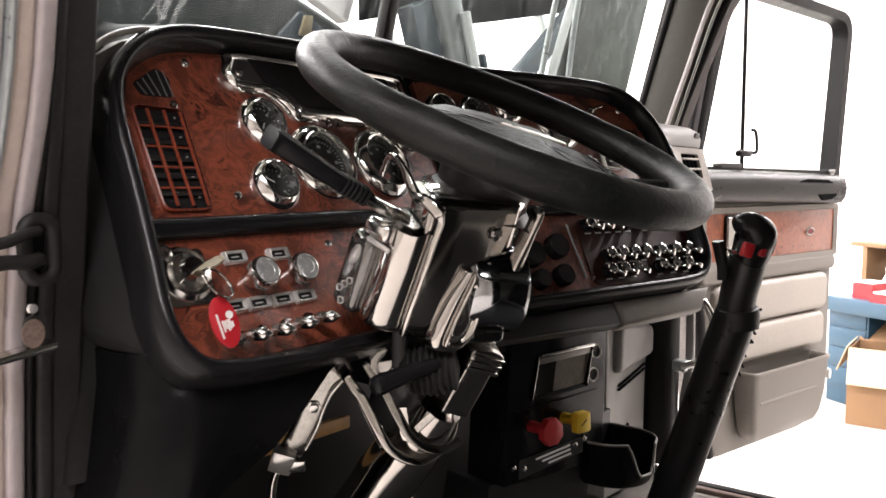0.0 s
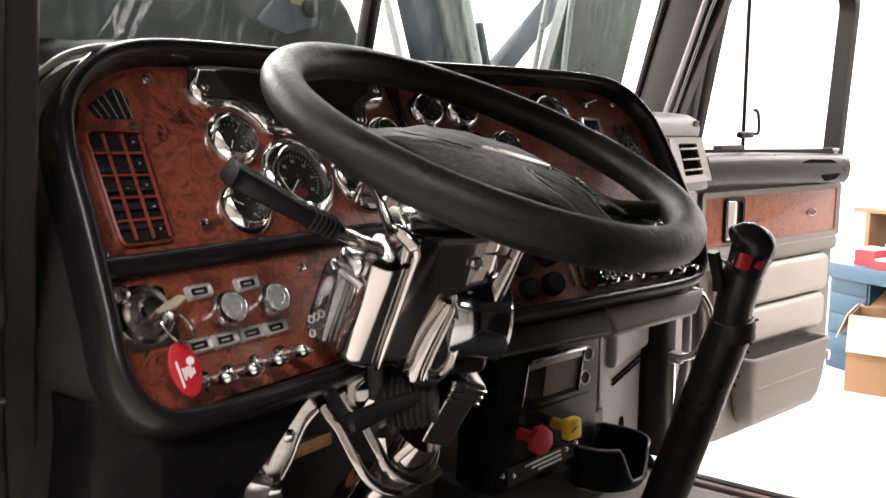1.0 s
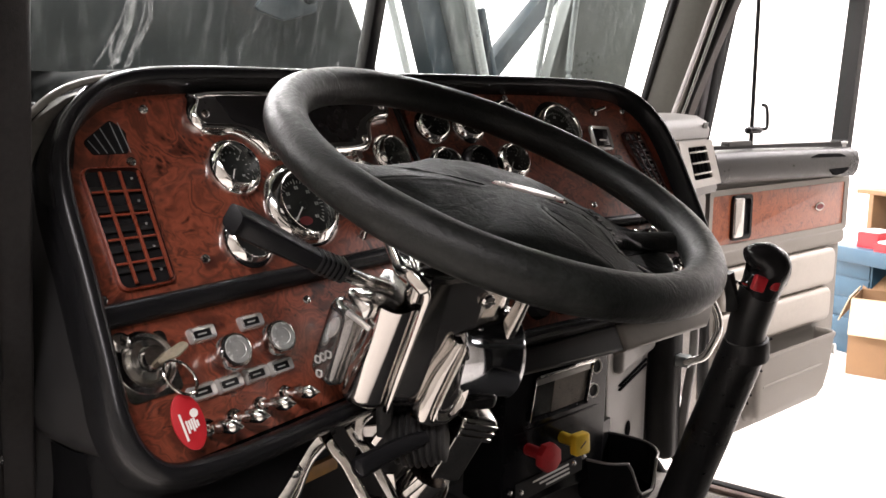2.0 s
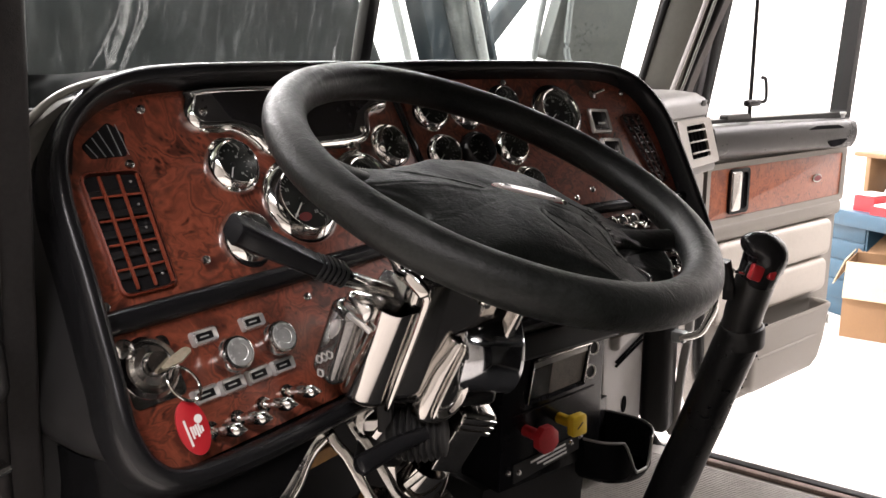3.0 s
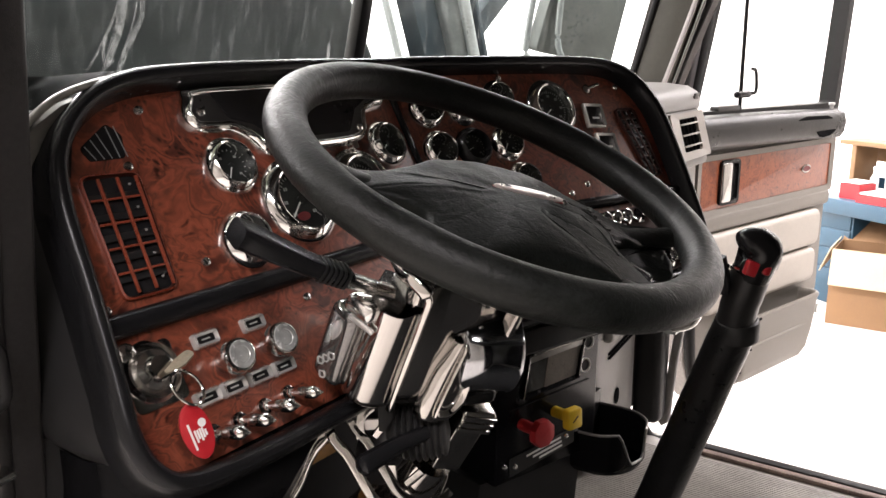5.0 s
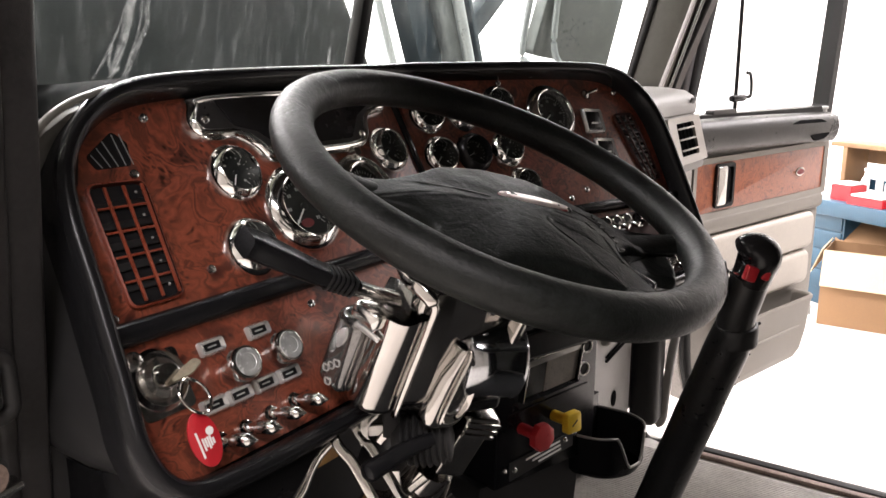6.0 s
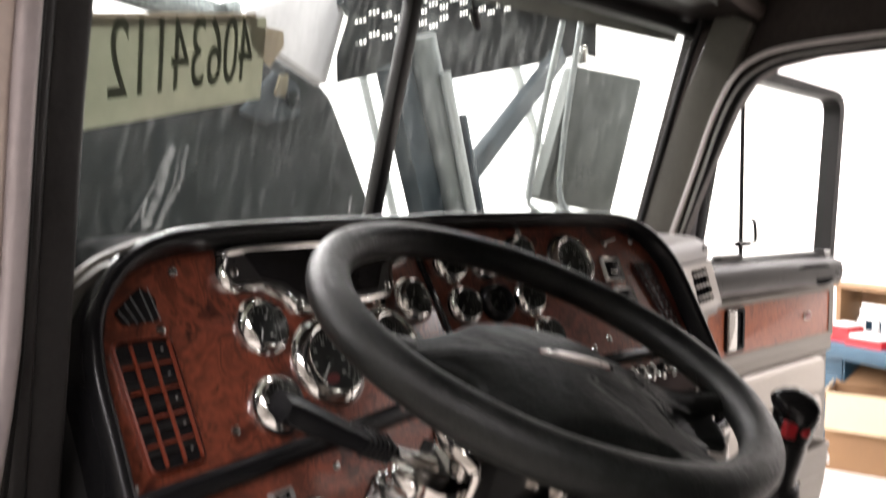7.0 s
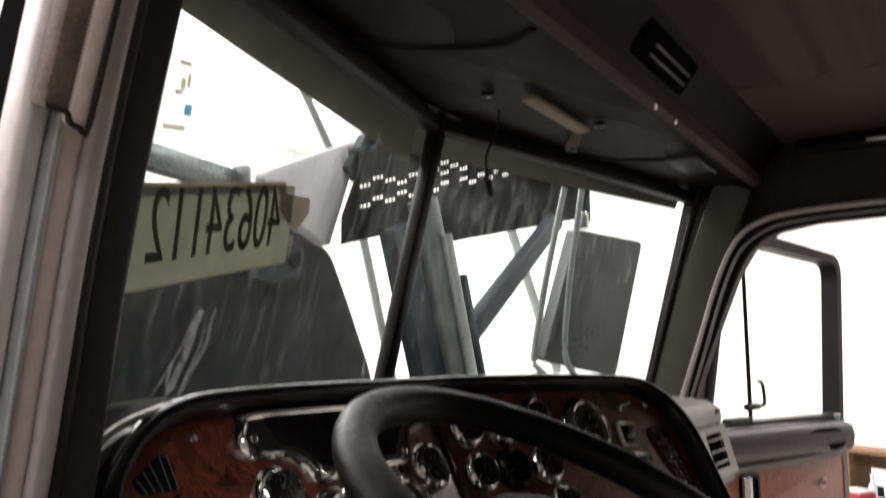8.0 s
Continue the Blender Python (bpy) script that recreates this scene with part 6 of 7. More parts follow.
part("arm", tube(smooth_path([(2.155, 1.110, 2.70), (2.158, 1.139, 2.592), (2.161, 1.186, 2.397), (2.154, 1.216, 2.217), (2.157, 1.208, 2.185), (2.170, 1.19, 2.165)], 5), 0.0095, seg=10), STEEL_PALE, mir, "bright tube arm")
part("arm", tube(smooth_path([(2.214, 1.080, 2.72), (2.217, 1.099, 2.61), (2.227, 1.133, 2.432), (2.229, 1.152, 2.267), (2.230, 1.148, 2.20), (2.245, 1.13, 2.163)], 5), 0.0095, seg=10), STEEL_PALE, mir, "bright tube arm")
part("foot", bar((2.10, 1.19, 2.160), (2.42, 1.09, 2.145), 0.03, 0.02, 0.006), CHROME, mir)
part("mount_arm", tube(smooth_path([(1.965, 0.80, 2.150), (2.05, 0.98, 2.150), (2.12, 1.17, 2.158)], 5), 0.011, seg=10), STEEL_PALE, mir, "bright lower mounting tube")
part("top_clamp", box(0.03, 0.03, 0.05, pose(2.26, 1.10, 2.620), 0.006), CHROME, mir)
part("clamp_bolt", tube([(2.29, 1.10, 2.60), (2.29, 1.10, 2.645)], 0.006, seg=8), STEEL_MID, mir)

sign = thing("lot_sign", Matrix(), "yellowed paper lot sign taped to the windscreen, seen from behind", "sign")
GM = frame_from((0.40, 0.762, 2.165), (0.9525, 0.3046, 0), (0, -0.245, 0.97))     # left pane: x along its foot, y up
SM = GM @ pose(0.178, 0.174, 0, 0, 0, 12.3)
part("sheet", prism(rounded(0.340, 0.094, 0.004, 3), -0.0045, -0.003, SM), PAPER, sign, "yellowed translucent paper")
fc = bpy.data.curves.new("lot_number", "FONT")
fc.body, fc.size, fc.align_x, fc.align_y, fc.extrude = "40634112", 0.083, "CENTER", "CENTER", 0.0004
fo = bpy.data.objects.new("lot_number", fc)
scene.collection.objects.link(fo)
bpy.context.view_layer.update()
me = bpy.data.meshes.new_from_object(fo)
bpy.data.objects.remove(fo)
me.materials.clear()
me.materials.append(INK)
me.transform(SM @ pose(0.025, 0.008, -0.0022) @ Matrix.Diagonal((-0.71, 1.22, 1, 1)))
part("writing", me, None, sign, "bold green lot number")
part("tape", prism(corner_loop([(0.135, 0.040, 0.003), (0.215, 0.030, 0.003), (0.220, 0.012, 0.003), (0.190, -0.012, 0.003), (0.160, 0.004, 0.003), (0.140, 0.018, 0.003)], 3), -0.006, -0.0052, SM), TAPE, sign, "wrinkled tan tape at the paper's corner")
part("tape", prism(rounded(0.30, 0.012, 0.002, 2), -0.006, -0.0052, SM @ pose(0.0, 0.045, 0)), TAPE, sign, "strip of tan tape along the paper's edge")
# dried smears on the inside of the glass
SMEAR = glass("dried_smear", (1, 1, 1), 0.0)
smn = SMEAR.node_tree
sm_mix = smn.nodes.new("ShaderNodeMixShader")
sm_d = smn.nodes.new("ShaderNodeBsdfTranslucent")
sm_d.inputs[0].default_value = (0.8, 0.82, 0.8, 1)
sm_t = smn.nodes.new("ShaderNodeBsdfTransparent")
sm_n = noise_tex(smn, coords(smn), 130, 4, 0.7, 1.0)
sm_r = node(smn, "ShaderNodeMapRange", (("From Min", 0.36), ("From Max", 0.70), ("To Min", 0.0), ("To Max", 0.085)))
smn.links.new(sm_n, sm_r.inputs[0])
smn.links.new(sm_r.outputs[0], sm_mix.inputs[0])
smn.links.new(sm_t.outputs[0], sm_mix.inputs[1])
smn.links.new(sm_d.outputs[0], sm_mix.inputs[2])
smn.links.new(sm_mix.outputs[0], smn.nodes["Material Output"].inputs["Surface"])
smear = thing("glass_smear", GM, "dried white smears on the windscreen glass", "smear")
for pts, w in (([(0.189, 0.099), (0.176, 0.080), (0.169, 0.059), (0.161, 0.045), (0.151, 0.027), (0.143, 0.016), (0.138, 0.011)], 0.0035), ([(0.190, 0.098), (0.183, 0.076), (0.180, 0.056), (0.174, 0.036), (0.168, 0.018)], 0.013), ([(0.163, 0.044), (0.160, 0.030), (0.164, 0.017)], 0.004), ([(0.214, 0.100), (0.211, 0.084), (0.213, 0.066), (0.203, 0.046), (0.193, 0.026), (0.186, 0.006)], 0.0075), ([(0.203, 0.080), (0.200, 0.058), (0.190, 0.030), (0.183, 0.010)], 0.003), ([(0.177, 0.022), (0.166, 0.015), (0.159, 0.006), (0.150, -0.006)], 0.0055), ([(0.672, 0.046), (0.678, 0.032), (0.681, 0.018)], 0.012)):
    pp = smooth_path([(x, y, 0.006) for x, y in pts], 6)
    n = len(pp)
    part("smear", sweep(pp, [(-w / 2, 0), (w / 2, 0), (w / 2, 0.0006), (-w / 2, 0.0006)], scale=[0.35 + 0.65 * abs(math.sin(2.1 * i / n + 0.6)) for i in range(n)]), SMEAR, smear)

machine = thing("lifting_machine", Matrix(), "dark lifting machine with braced blue-grey steel boom", "machine")
FRONT = lambda y: Matrix(((1, 0, 0, 0), (0, 0, -1, y), (0, 1, 0, 0), (0, 0, 0, 1)))
part("hull", prism(corner_loop([(1.2, 0.0, 0.1), (3.95, 0.0, 0.1), (3.69, 2.11, 0.6), (3.46, 2.53, 0.5), (3.30, 2.80, 0.25), (2.85, 2.93, 0.3), (1.3, 2.85, 0.2)]), -0.9, 0.0, FRONT(3.0), 0.05, 4), HULL, machine, "dark rounded hull")
part("boom_plate", prism(corner_loop([(2.55, 2.82, 0.02), (2.83, 2.72, 0.02), (3.05, 3.28, 0.04), (2.84, 3.19, 0.05), (2.38, 2.98, 0.05)]), -0.06, 0.0, FRONT(2.6), 0.01), plain("grey_boom_paint", (0.50, 0.49, 0.50), 0.5, vary=0.12), machine, "grey boom plate")
part("beam", bar((1.55, 2.8, 3.015), (2.47, 2.8, 2.965), 0.08, 0.105, 0.01), STEEL_MID, machine, "grey steel beam")
part("beam_end", box(0.05, 0.10, 0.10, pose(2.42, 2.76, 2.99), 0.02), STEEL_MID, machine)
part("boom_tab", prism(corner_loop([(2.90, 3.10, 0.02), (3.00, 3.05, 0.02), (3.14, 3.29, 0.05), (3.05, 3.32, 0.05)]), -0.05, 0.0, FRONT(2.56), 0.01), STEEL_BLUE, machine, "dark rounded boom tab")
part("boom_pin", tube([(2.90, 2.55, 3.175), (3.03, 2.50, 3.215)], 0.018, seg=12), STEEL_BLUE, machine, "dark pivot pin")
# walkway plate with staggered louvred holes, one row left solid
bm = bmesh.new()
edge_low = ((2.739, 2.701), (3.154, 2.813), (3.633, 2.823), (5.198, 3.168), (5.6, 3.25))
low = lambda x: next(z0 + (x - x0) * (z1 - z0) / (x1 - x0) for (x0, z0), (x1, z1) in zip(edge_low, edge_low[1:]) if x <= x1)
NU, NV = 200, 12
rows_ = []
for j in range(-1, NV + 2):
    row = []
    for i in range(-16, NU + 80):
        s_, t_ = i / 160, max(0, min(NV, j)) / NV
        x = 2.918 + 1.57 * s_
        z = 3.036 + 0.525 * s_ - t_ * (0.145 + 0.055 * s_)
        if j < 0:
            z += 0.30
        x = max(x, 2.739 + max(0.0, z - 2.701) * 0.464 + 0.001 * i)
        if j > NV:
            z = low(max(2.74, min(5.5, x)))
        row.append(bm.verts.new((x, 2.5, z)))
    rows_.append(row)
for j in range(NV + 2):
    for i in range(NU + 95):
        r, v, c = (j - 1) // 2, (j - 1) % 2, i - 16
        if 1 <= j <= NV and r != 3 and v == 0 and 0 <= c < 158 and (c + (0 if r % 2 else 10)) % 20 in (0, 1, 3, 4, 6, 7) and ((c + (0 if r % 2 else 10)) // 20 * 2 + r) % 9 != 4:
            continue
        bm.faces.new((rows_[j][i], rows_[j][i + 1], rows_[j + 1][i + 1], rows_[j + 1][i]))
bmesh.ops.solidify(bm, geom=bm.faces[:], thickness=0.01)
part("perforated_plate", bm, STEEL_BLUE, machine, "dark plate with staggered slots")
part("post", bar((3.58, 2.42, 1.6), (3.11, 2.42, 2.84), 0.20, 0.10, 0.01, (0, 1, 0)), STEEL_BLUE, machine, "blue-grey steel post")
part("cylinder", tube([(3.72, 2.34, 1.7), (3.53, 2.34, 2.13), (3.20, 2.34, 2.97)], 0.075, seg=20), STEEL_DIM, machine, "grey hydraulic cylinder")
part("rod_sleeve", tube([(3.56, 2.24, 1.95), (3.26, 2.24, 2.80)], 0.028, seg=14), STEEL_PALE, machine, "bright hydraulic rod")
part("rod_guard", bar((3.66, 2.24, 1.9), (3.40, 2.24, 2.62), 0.035, 0.05, 0.01, (0, 1, 0)), STEEL_BLUE, machine, "dark steel guard")
part("hull_plate", prism(corner_loop([(2.62, 2.60, 0.02), (2.80, 2.56, 0.03), (3.02, 2.62, 0.04), (3.02, 2.76, 0.04), (2.86, 2.83, 0.04)]), -0.02, 0.0, FRONT(2.94), 0.006), STEEL_BLUE, machine, "blue-grey hull fitting")
part("hull_plate_boss", lathe([(0, 0), (0.045, 0), (0.045, 0.02), (0.03, 0.026), (0, 0.026)], 18, pose(2.93, 2.915, 2.69, 90, 0, 0)), HULL, machine)
HULL_TAN = plain("faded_tan_paint", (0.13, 0.105, 0.06), 0.6, vary=0.3)
part("hull_patch", prism(corner_loop([(2.82, 2.70, 0.01), (2.90, 2.70, 0.01), (2.92, 2.81, 0.01), (2.86, 2.80, 0.01)]), -0.012, 0.0, FRONT(2.915), 0.004), HULL_TAN, machine, "faded yellow fitting")
part("brace", bar((3.50, 2.3, 2.292), (4.62, 2.3, 3.081), 0.105, 0.08, 0.008, (0, 1, 0)), STEEL_BLUE, machine, "diagonal steel brace")
for a, c, r in (((4.70, 4.0, 3.38), (5.22, 4.0, 1.95), 0.035), ((4.05, 4.0, 4.16), (4.50, 4.0, 3.61), 0.03), ((7.03, 4.0, 3.7), (8.2, 4.0, 2.07), 0.05)):
    part("stay", tube([a, c], r, seg=8), STEEL_PALE, machine, "pale steel stay")
# outer sun visor above the glass
vis = thing("sun_visor", Matrix(), "grey outer sun visor above the windscreen", "visor")
VISOR = thin_paper("visor_tint", (0.080, 0.075, 0.063), 0.45)
for a, b, da, db in ((WT[0], WT[1], -0.030, -0.066), (WT[1], WT[2], -0.045, -0.02)):
    a, b = Vector(a), Vector(b)
    bm = bmesh.new()
    q = [bm.verts.new(p) for p in (a + Vector((0, 0.01, 0.07)), b + Vector((0, 0.01, 0.07)), b + Vector((0, 0.05, db)), a + Vector((0, 0.05, da)))]
    bm.faces.new(q)
    bmesh.ops.solidify(bm, geom=bm.faces[:], thickness=0.006)
    part("blade", bm, VISOR, vis)

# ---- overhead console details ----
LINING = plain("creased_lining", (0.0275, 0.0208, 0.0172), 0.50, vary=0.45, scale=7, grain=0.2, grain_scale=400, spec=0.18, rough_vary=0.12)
oh = thing("console_compartment", Matrix(), "dark overhead console pocket with grey lamp and switch", "console")
# pocket is a solid black slab, its inner shade put into the colour
part("pocket", box(0.22, 0.012, 0.055, pose(1.20, 0.504, 2.656, 38, 0, 0), 0.005), FLAT_BLACK, oh, "flat black slab standing for the shaded pocket")
for dz in (0.0, 0.012):
    part("pocket_bar", bar((1.13, 0.505 - dz * 0.8, 2.642 + dz), (1.29, 0.505 - dz * 0.8, 2.642 + dz), 0.005, 0.003, 0.0015), DULL_STEEL, oh)
part("reading_lamp", box(0.14, 0.06, 0.012, pose(1.64, 0.60, 2.598), 0.005), GREY_DARK, oh, "grey map lamp")
part("lamp_lens", box(0.10, 0.004, 0.006, pose(1.68, 0.572, 2.594), 0.002), STEEL_PALE, oh)
part("bracket", box(0.21, 0.026, 0.008, pose(1.185, 0.676, 2.594, 0, 0, 1), 0.003), plain("tan_bracket", (0.28, 0.22, 0.13), 0.6), oh, "tan mounting bracket")
part("bracket_tab", box(0.13, 0.022, 0.006, pose(1.350, 0.722, 2.598, 0, 0, 30), 0.003), HEADLINER, oh, "grey-brown bracket tab")
for x, y, z in ((1.05, 0.727, 2.604), (1.40, 0.748, 2.600), (1.27, 0.64, 2.598)):
    part("socket", lathe([(0.010, 0.0), (0.010, -0.006), (0.006, -0.008), (0, -0.008)], 14, pose(x, y, z)), PANEL_BLACK, oh)
for x in (1.235, 1.335):
    part("clip", box(0.025, 0.014, 0.014, pose(x, 0.536, 2.602, 20, 0, 10), 0.004), CHROME_WORN, oh, "small bright clip")
bm = bmesh.new()
nx_, ny_ = 90, 22
sag = lambda x, y: 2.5985 + 0.10 * max(0.0, y - 0.575) + 0.004 * noise.noise((x * 5, y * 9, 0.3)) - 0.007 * max(0.0, noise.noise((x * 3.2 + 4, y * 4, 2.0))) - 0.005 * max(0.0, 1 - abs(y - 0.64 - 0.16 * math.sin(3.0 * x)) / 0.03)
grid_ = [[bm.verts.new((0.43 + 1.50 * i / nx_, 0.545 + 0.33 * j / ny_, sag(0.43 + 1.50 * i / nx_, 0.545 + 0.33 * j / ny_))) for i in range(nx_ + 1)] for j in range(ny_ + 1)]
for j in range(ny_):
    for i in range(nx_):
        bm.faces.new((grid_[j][i], grid_[j][i + 1], grid_[j + 1][i + 1], grid_[j + 1][i]))
bmesh.ops.solidify(bm, geom=bm.faces[:], thickness=-0.003)
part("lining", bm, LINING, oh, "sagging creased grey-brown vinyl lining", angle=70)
for u in (0.85, 1.55):
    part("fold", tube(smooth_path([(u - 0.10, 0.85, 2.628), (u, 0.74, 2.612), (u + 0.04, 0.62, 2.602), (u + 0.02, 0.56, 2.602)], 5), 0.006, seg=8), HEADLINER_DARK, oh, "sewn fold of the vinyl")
cord = thing("hanging_cord", Matrix(), "thin black cord with a small weight hanging from the headliner", "cord")
part("cord", tube(smooth_path([(1.145, 0.76, 2.607), (1.15, 0.77, 2.57), (1.135, 0.78, 2.53), (1.15, 0.785, 2.495)], 5), 0.0022, seg=6), PLASTIC, cord)
part("weight", tube([(1.148, 0.785, 2.497), (1.158, 0.788, 2.485), (1.168, 0.79, 2.476)], 0.007, seg=10), PLASTIC, cord)
hand = thing("roof_grip", Matrix(), "black roof grip strap above the doorway", "handle")
part("grip", sweep(smooth_path([(1.935, 0.435, 2.690), (1.932, 0.420, 2.676), (1.930, 0.34, 2.674), (1.930, 0.26, 2.672), (1.930, 0.02, 2.668), (1.935, -0.05, 2.685)], 5), rounded(0.024, 0.034, 0.008, 3)), PANEL_BLACK, hand, "black moulded grip")
part("latch", box(0.012, 0.045, 0.010, pose(1.912, 0.285, 2.668), 0.003), CHROME_WORN, hand, "small chrome latch")

# ---- near door jamb fittings ----
hinge = thing("door_check", Matrix(), "black rubber door check with dull steel strap on the near jamb", "door check")
loop_ = [(x, 0.700 + 0.004 * math.sin(9 * x + 5 * z), z) for x, z in rounded(0.026, 0.052, 0.011, 5, 0.3605, 1.938)]
part("loop", tube(loop_, 0.0068, True, 10, up=(0, 1, 0)), RUBBER, hinge, "black rubber loop")
# black block for the shade inside the loop
part("hollow", box(0.014, 0.010, 0.040, pose(0.3605, 0.709, 1.938), 0.004), FLAT_BLACK, hinge)
for z0, z1, r in ((1.947, 1.955, 0.0052), (1.930, 1.930, 0.0066)):
    part("prong", tube(smooth_path([(0.358, 0.697, z1), (0.343, 0.690, z1 - 0.002), (0.326, 0.688, z0), (0.300, 0.690, z0 - 0.003)], 5), r, seg=10), RUBBER, hinge)
part("bright_rivet", lathe([(0.0048, 0), (0.004, 0.003), (0, 0.004)], 12, frame_from((0.350, 0.698, 1.887), (1, 0, 0), (0, 0, 1))), BRIGHT, hinge)
part("rust_stain", prism(disc(0.010, 14, 0.013), 0, 0.0015, frame_from((0.350, 0.698, 1.865), (1, 0, 0), (0, 0, 1))), RUSTY, hinge, "rusty hole rim")
part("strap", bar((0.300, 0.708, 1.842), (0.372, 0.704, 1.852), 0.020, 0.008, 0.003), CHROME_WORN, hinge, "dull steel strap")
# solid dark disc in place of the hole's shade
part("hole_rim", lathe([(0.009, 0), (0.009, 0.004), (0, 0.004)], 14, frame_from((0.352, 0.702, 1.872), (1, 0, 0), (0, 0, 1))), RUBBER, hinge)
for z in (1.80, 1.895, 1.985):
    part("rivet", lathe([(0.004, 0), (0.003, 0.002), (0, 0.0025)], 10, frame_from((0.310, 0.700, z), (1, 0, 0), (0, 0, 1))), plain("rusty_rivet", (0.10, 0.05, 0.03), 0.7), hinge)
STICKER = glass("sticker_paper", (1, 1, 1), 0.0)
st_ = STICKER.node_tree
st_mix, st_d = node(st_, "ShaderNodeMixShader", ((0, 0.45),)), node(st_, "ShaderNodeBsdfTranslucent", (("Color", (0.9, 0.9, 0.86, 1)),))
st_t = node(st_, "ShaderNodeBsdfTransparent")
st_.links.new(st_t.outputs[0], st_mix.inputs[1])
st_.links.new(st_d.outputs[0], st_mix.inputs[2])
st_.links.new(st_mix.outputs[0], st_.nodes["Material Output"].inputs["Surface"])
sticker = thing("window_sticker", GM @ pose(0.068, 0.286, 0.004, 0, 0, 10), "white paper sticker with a blue square on the windscreen", "sticker")
part("paper", box(0.056, 0.072, 0.0006), STICKER, sticker)
part("blue_square", box(0.010, 0.010, 0.0004, pose(0.020, -0.014, 0.0006)), thin_paper("sticker_blue", (0.35, 0.68, 0.80), 0.75), sticker)
PALE_INK = thin_paper("pale_ink", (0.80, 0.78, 0.68), 0.75)
for x, y, w, h in ((0.008, 0.026, 0.016, 0.004), (0.016, 0.012, 0.004, 0.012), (0.008, 0.008, 0.006, 0.010), (0.004, 0.0, 0.010, 0.004), (0.004, -0.031, 0.030, 0.004)):
    part("writing", box(w, h, 0.0004, pose(x, y, 0.0006)), PALE_INK, sticker)
solid("jamb_flange_plate", bar((0.328, 0.6376, 2.3705), (0.328, 0.566, 2.60), 0.018, 0.020, 0.004, (0, 1, 0)), RUSTY, "dark brown plate screwed to the door jamb", "trim", kind="structure")
solid("jamb_flange", bar((0.3435, 0.6385, 2.3635), (0.3435, 0.566, 2.60), 0.013, 0.022, 0.004, (0, 1, 0)), BEIGE, "short alloy flange screwed to the door jamb", "trim", kind="structure")

solid("jamb_flange_seam", sweep(smooth_path([(0.3515, 0.555, 2.60), (0.3515, 0.600, 2.455), (0.3510, 0.6265, 2.364), (0.345, 0.6275, 2.3605), (0.337, 0.6270, 2.3625), (0.334, 0.6255, 2.3680), (0.319, 0.6255, 2.3685)], 3), rounded(0.0034, 0.0034, 0.001, 2), up=(0, 1, 0)), RUBBER, "dark gap round the short jamb flange", "seam", kind="structure")

# ---- shop furniture ----
carton = thing("cardboard_box", pose(7.14, 0.80, 0), "open brown cardboard box on the floor", "box")
w, d, h, th = 0.50, 0.62, 0.62, 0.008
for nm, sx, sy, px, py in (("front", th, d, 0, 0), ("back", th, d, w, 0), ("side", w, th, w / 2, -d / 2), ("side", w, th, w / 2, d / 2)):
    part(nm, box(sx, sy, h, pose(px, py, h / 2)), CARD, carton)
part("bottom", box(w, d, th, pose(w / 2, 0, th / 2)), CARD, carton)
part("flap", box(th, d, 0.30, pose(-0.03, 0, h - 0.13, 0, 12, 0)), CARD_PALE, carton, "pale folded flap")
part("flap", box(0.26, d, th, pose(w + 0.1, 0, h + 0.08, 0, -40, 0)), CARD, carton)
part("flap", box(w, th, 0.22, pose(w / 2, d / 2 + 0.05, h - 0.08, 20, 0, 0)), CARD_PALE, carton)
BM = pose(7.75, 1.34, 0.04, 0, 0, -122.5)      # x along the front edge, y away from the truck
bench = thing("workbench", BM, "blue steel workbench with a drawer unit", "workbench")
part("top", box(2.6, 0.8, 0.13, pose(1.2, 0.4, 0.855), 0.006), BLUE, bench, "blue worktop")
du = part("drawer_unit", box(0.42, 0.70, 0.83, pose(0.10, 0.42, 0.375), 0.006), BLUE, bench, "blue drawer unit")
for i in range(4):
    part("drawer", box(0.38, 0.016, 0.165, pose(0.10, 0.066, 0.20 + 0.18 * i), 0.005), BLUE, du)
for x in (2.3,):
    for y in (0.06, 0.74):
        part("leg", box(0.06, 0.06, 0.84, pose(x, y, 0.38), 0.004), BLUE, bench)
part("shelf_back", box(2.0, 0.02, 0.6, pose(1.4, 0.78, 0.50)), PLASTIC, bench)
part("back_rail", box(2.6, 0.02, 0.10, pose(1.15, 0.76, 0.985), 0.004), BLUE, bench, "blue rail along the back of the worktop")
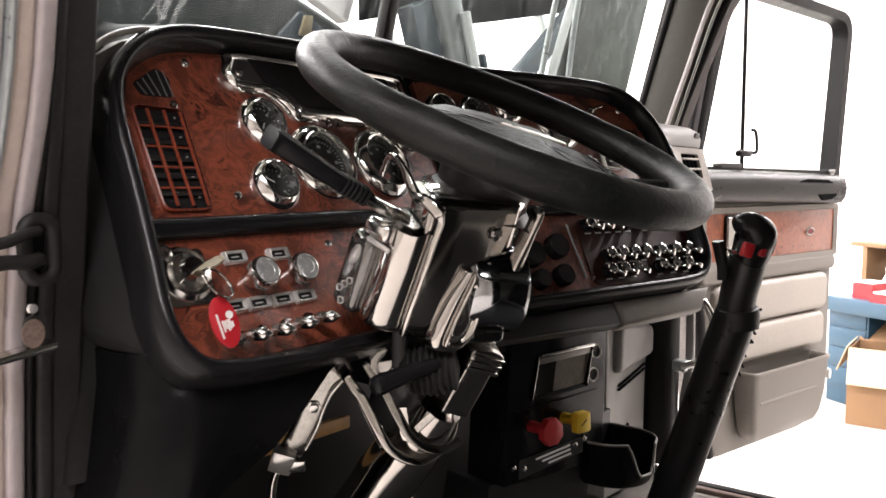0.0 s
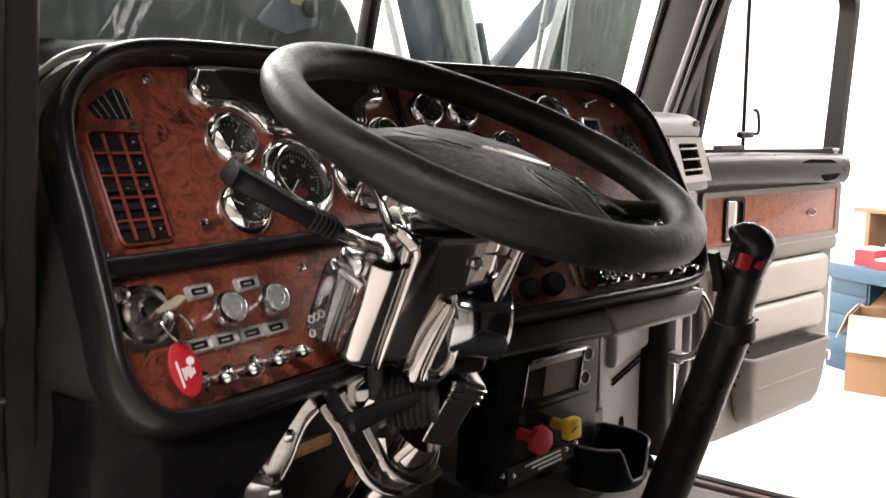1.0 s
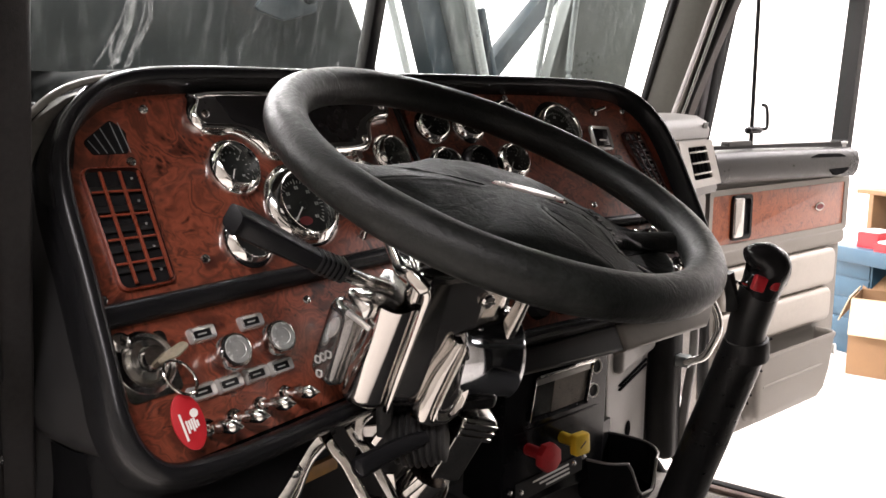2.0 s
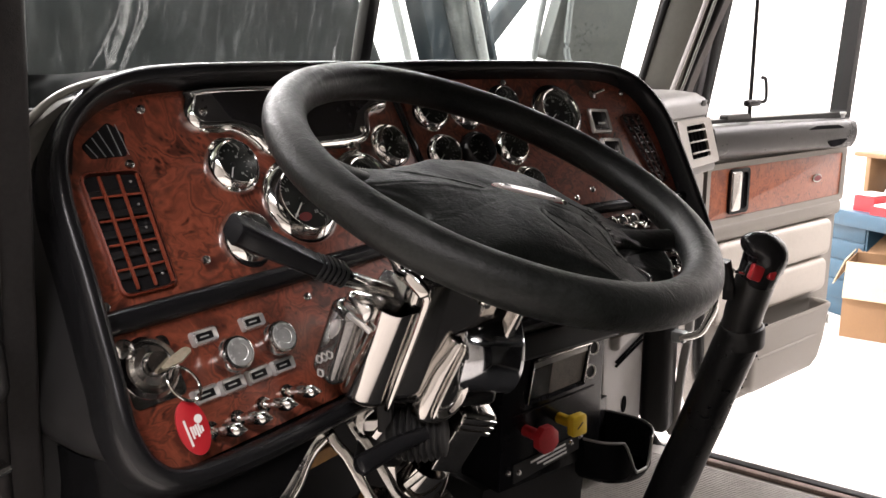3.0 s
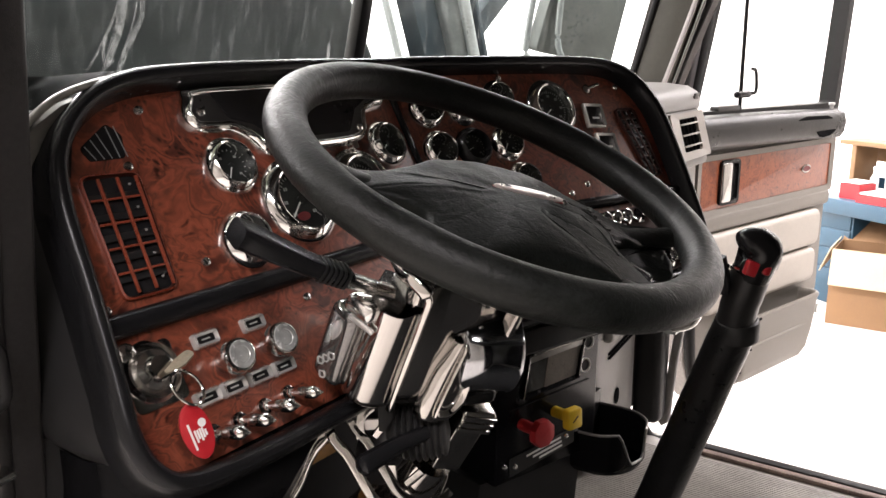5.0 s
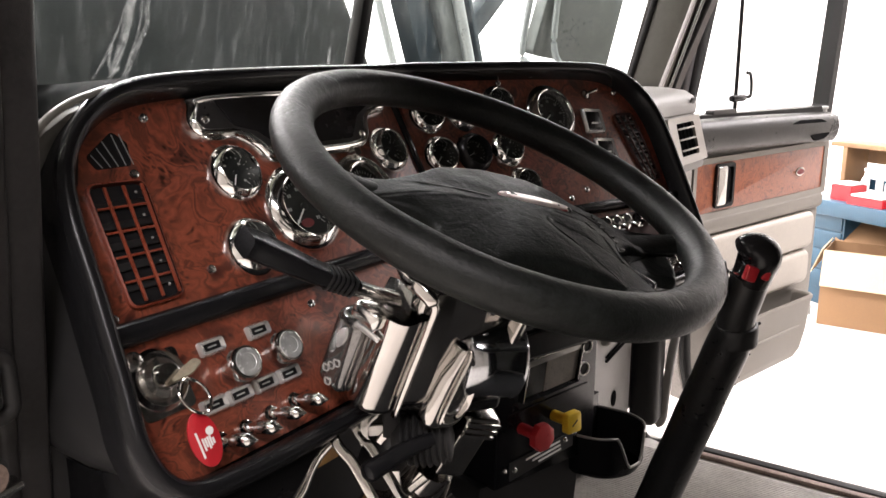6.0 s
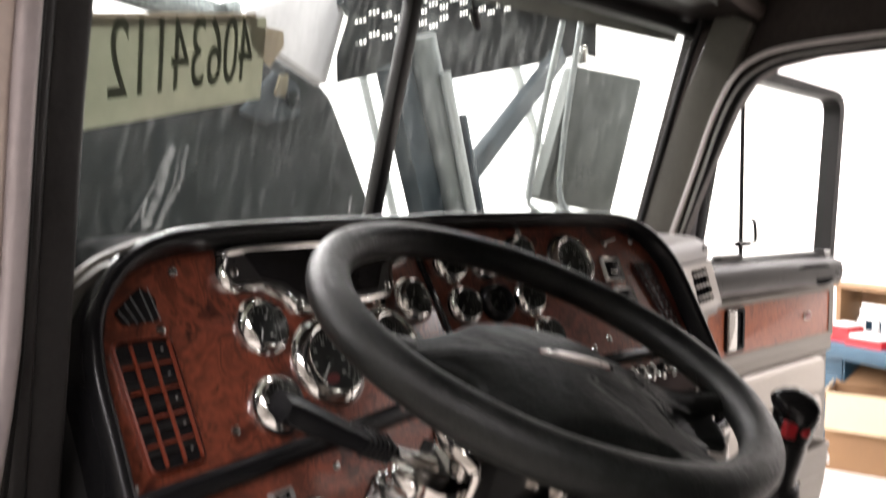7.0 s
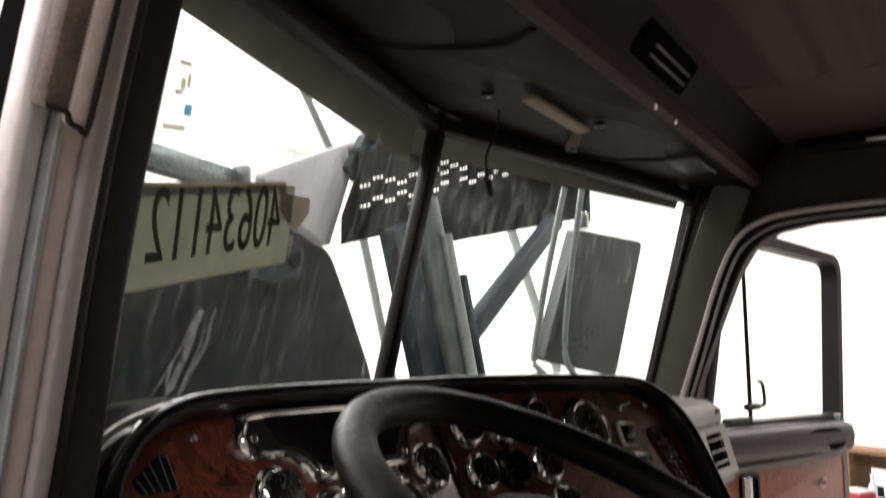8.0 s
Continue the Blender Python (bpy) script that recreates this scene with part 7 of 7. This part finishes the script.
part("back_board", box(2.6, 0.016, 0.12, pose(1.15, 0.765, 1.24), 0.003), CARD, bench, "brown board under the shelf")
solid("timber_shelf", box(2.7, 0.30, 0.04, BM @ pose(1.10, 0.60, 1.36), 0.004), WOOD_PALE, "pale timber shelf on the workbench", "shelf")
for x in (-0.10, 1.2, 2.2):
    solid("shelf_post", box(0.05, 0.28, 0.42, BM @ pose(x, 0.60, 1.13), 0.003), WOOD_PALE, "pale timber post under the shelf", "post", "shelf posts")
for x, y, m, lb in ((0.20, 0.20, RED, "red plastic parts bin on the workbench"), (0.50, 0.15, RED, "low red plastic tray on the workbench"), (0.85, 0.25, RED, "red plastic tray on the workbench")):
    b = thing("parts_bin", BM @ pose(x, y, 0.922, 0, 0, 4), lb, "bin", "red parts bins")
    sx, sy, sz = (0.19, 0.20, 0.13) if x < 0.3 else (0.32, 0.24, 0.065)
    part("base", box(sx, sy, 0.008, pose(0, 0, 0.004)), m, b)
    for a, c, px, py in ((sx, 0.008, 0, -sy / 2), (sx, 0.008, 0, sy / 2), (0.008, sy, -sx / 2, 0), (0.008, sy, sx / 2, 0)):
        part("wall", box(a, c, sz, pose(px, py, sz / 2)), m, b)
    part("contents", box(sx * 0.9, sy * 0.9, 0.02, pose(0, 0, sz + 0.012), 0.006), WHITE, b, "white cloths")
for x, y, hgt, r in ((0.18, 0.42, 0.26, 0.035), (0.30, 0.45, 0.30, 0.03), (0.42, 0.42, 0.24, 0.035)):
    solid("spray_bottle", lathe([(0, 0), (r, 0), (r, hgt * 0.6), (r * 0.4, hgt * 0.75), (r * 0.35, hgt * 0.88), (r * 0.5, hgt * 0.9), (r * 0.5, hgt), (0, hgt)], 16, BM @ pose(x, y, 0.921)), WHITE, "white plastic spray bottle on the workbench", "bottle", "spray bottles")
solid("tool_case", box(0.36, 0.22, 0.14, BM @ pose(0.95, 0.50, 0.991), 0.01), STEEL_BLUE, "dark blue tool case on the workbench", "case")
solid("tool_case", box(0.30, 0.20, 0.10, BM @ pose(0.62, 0.55, 0.971), 0.01), WHITE, "white storage box on the workbench", "case")
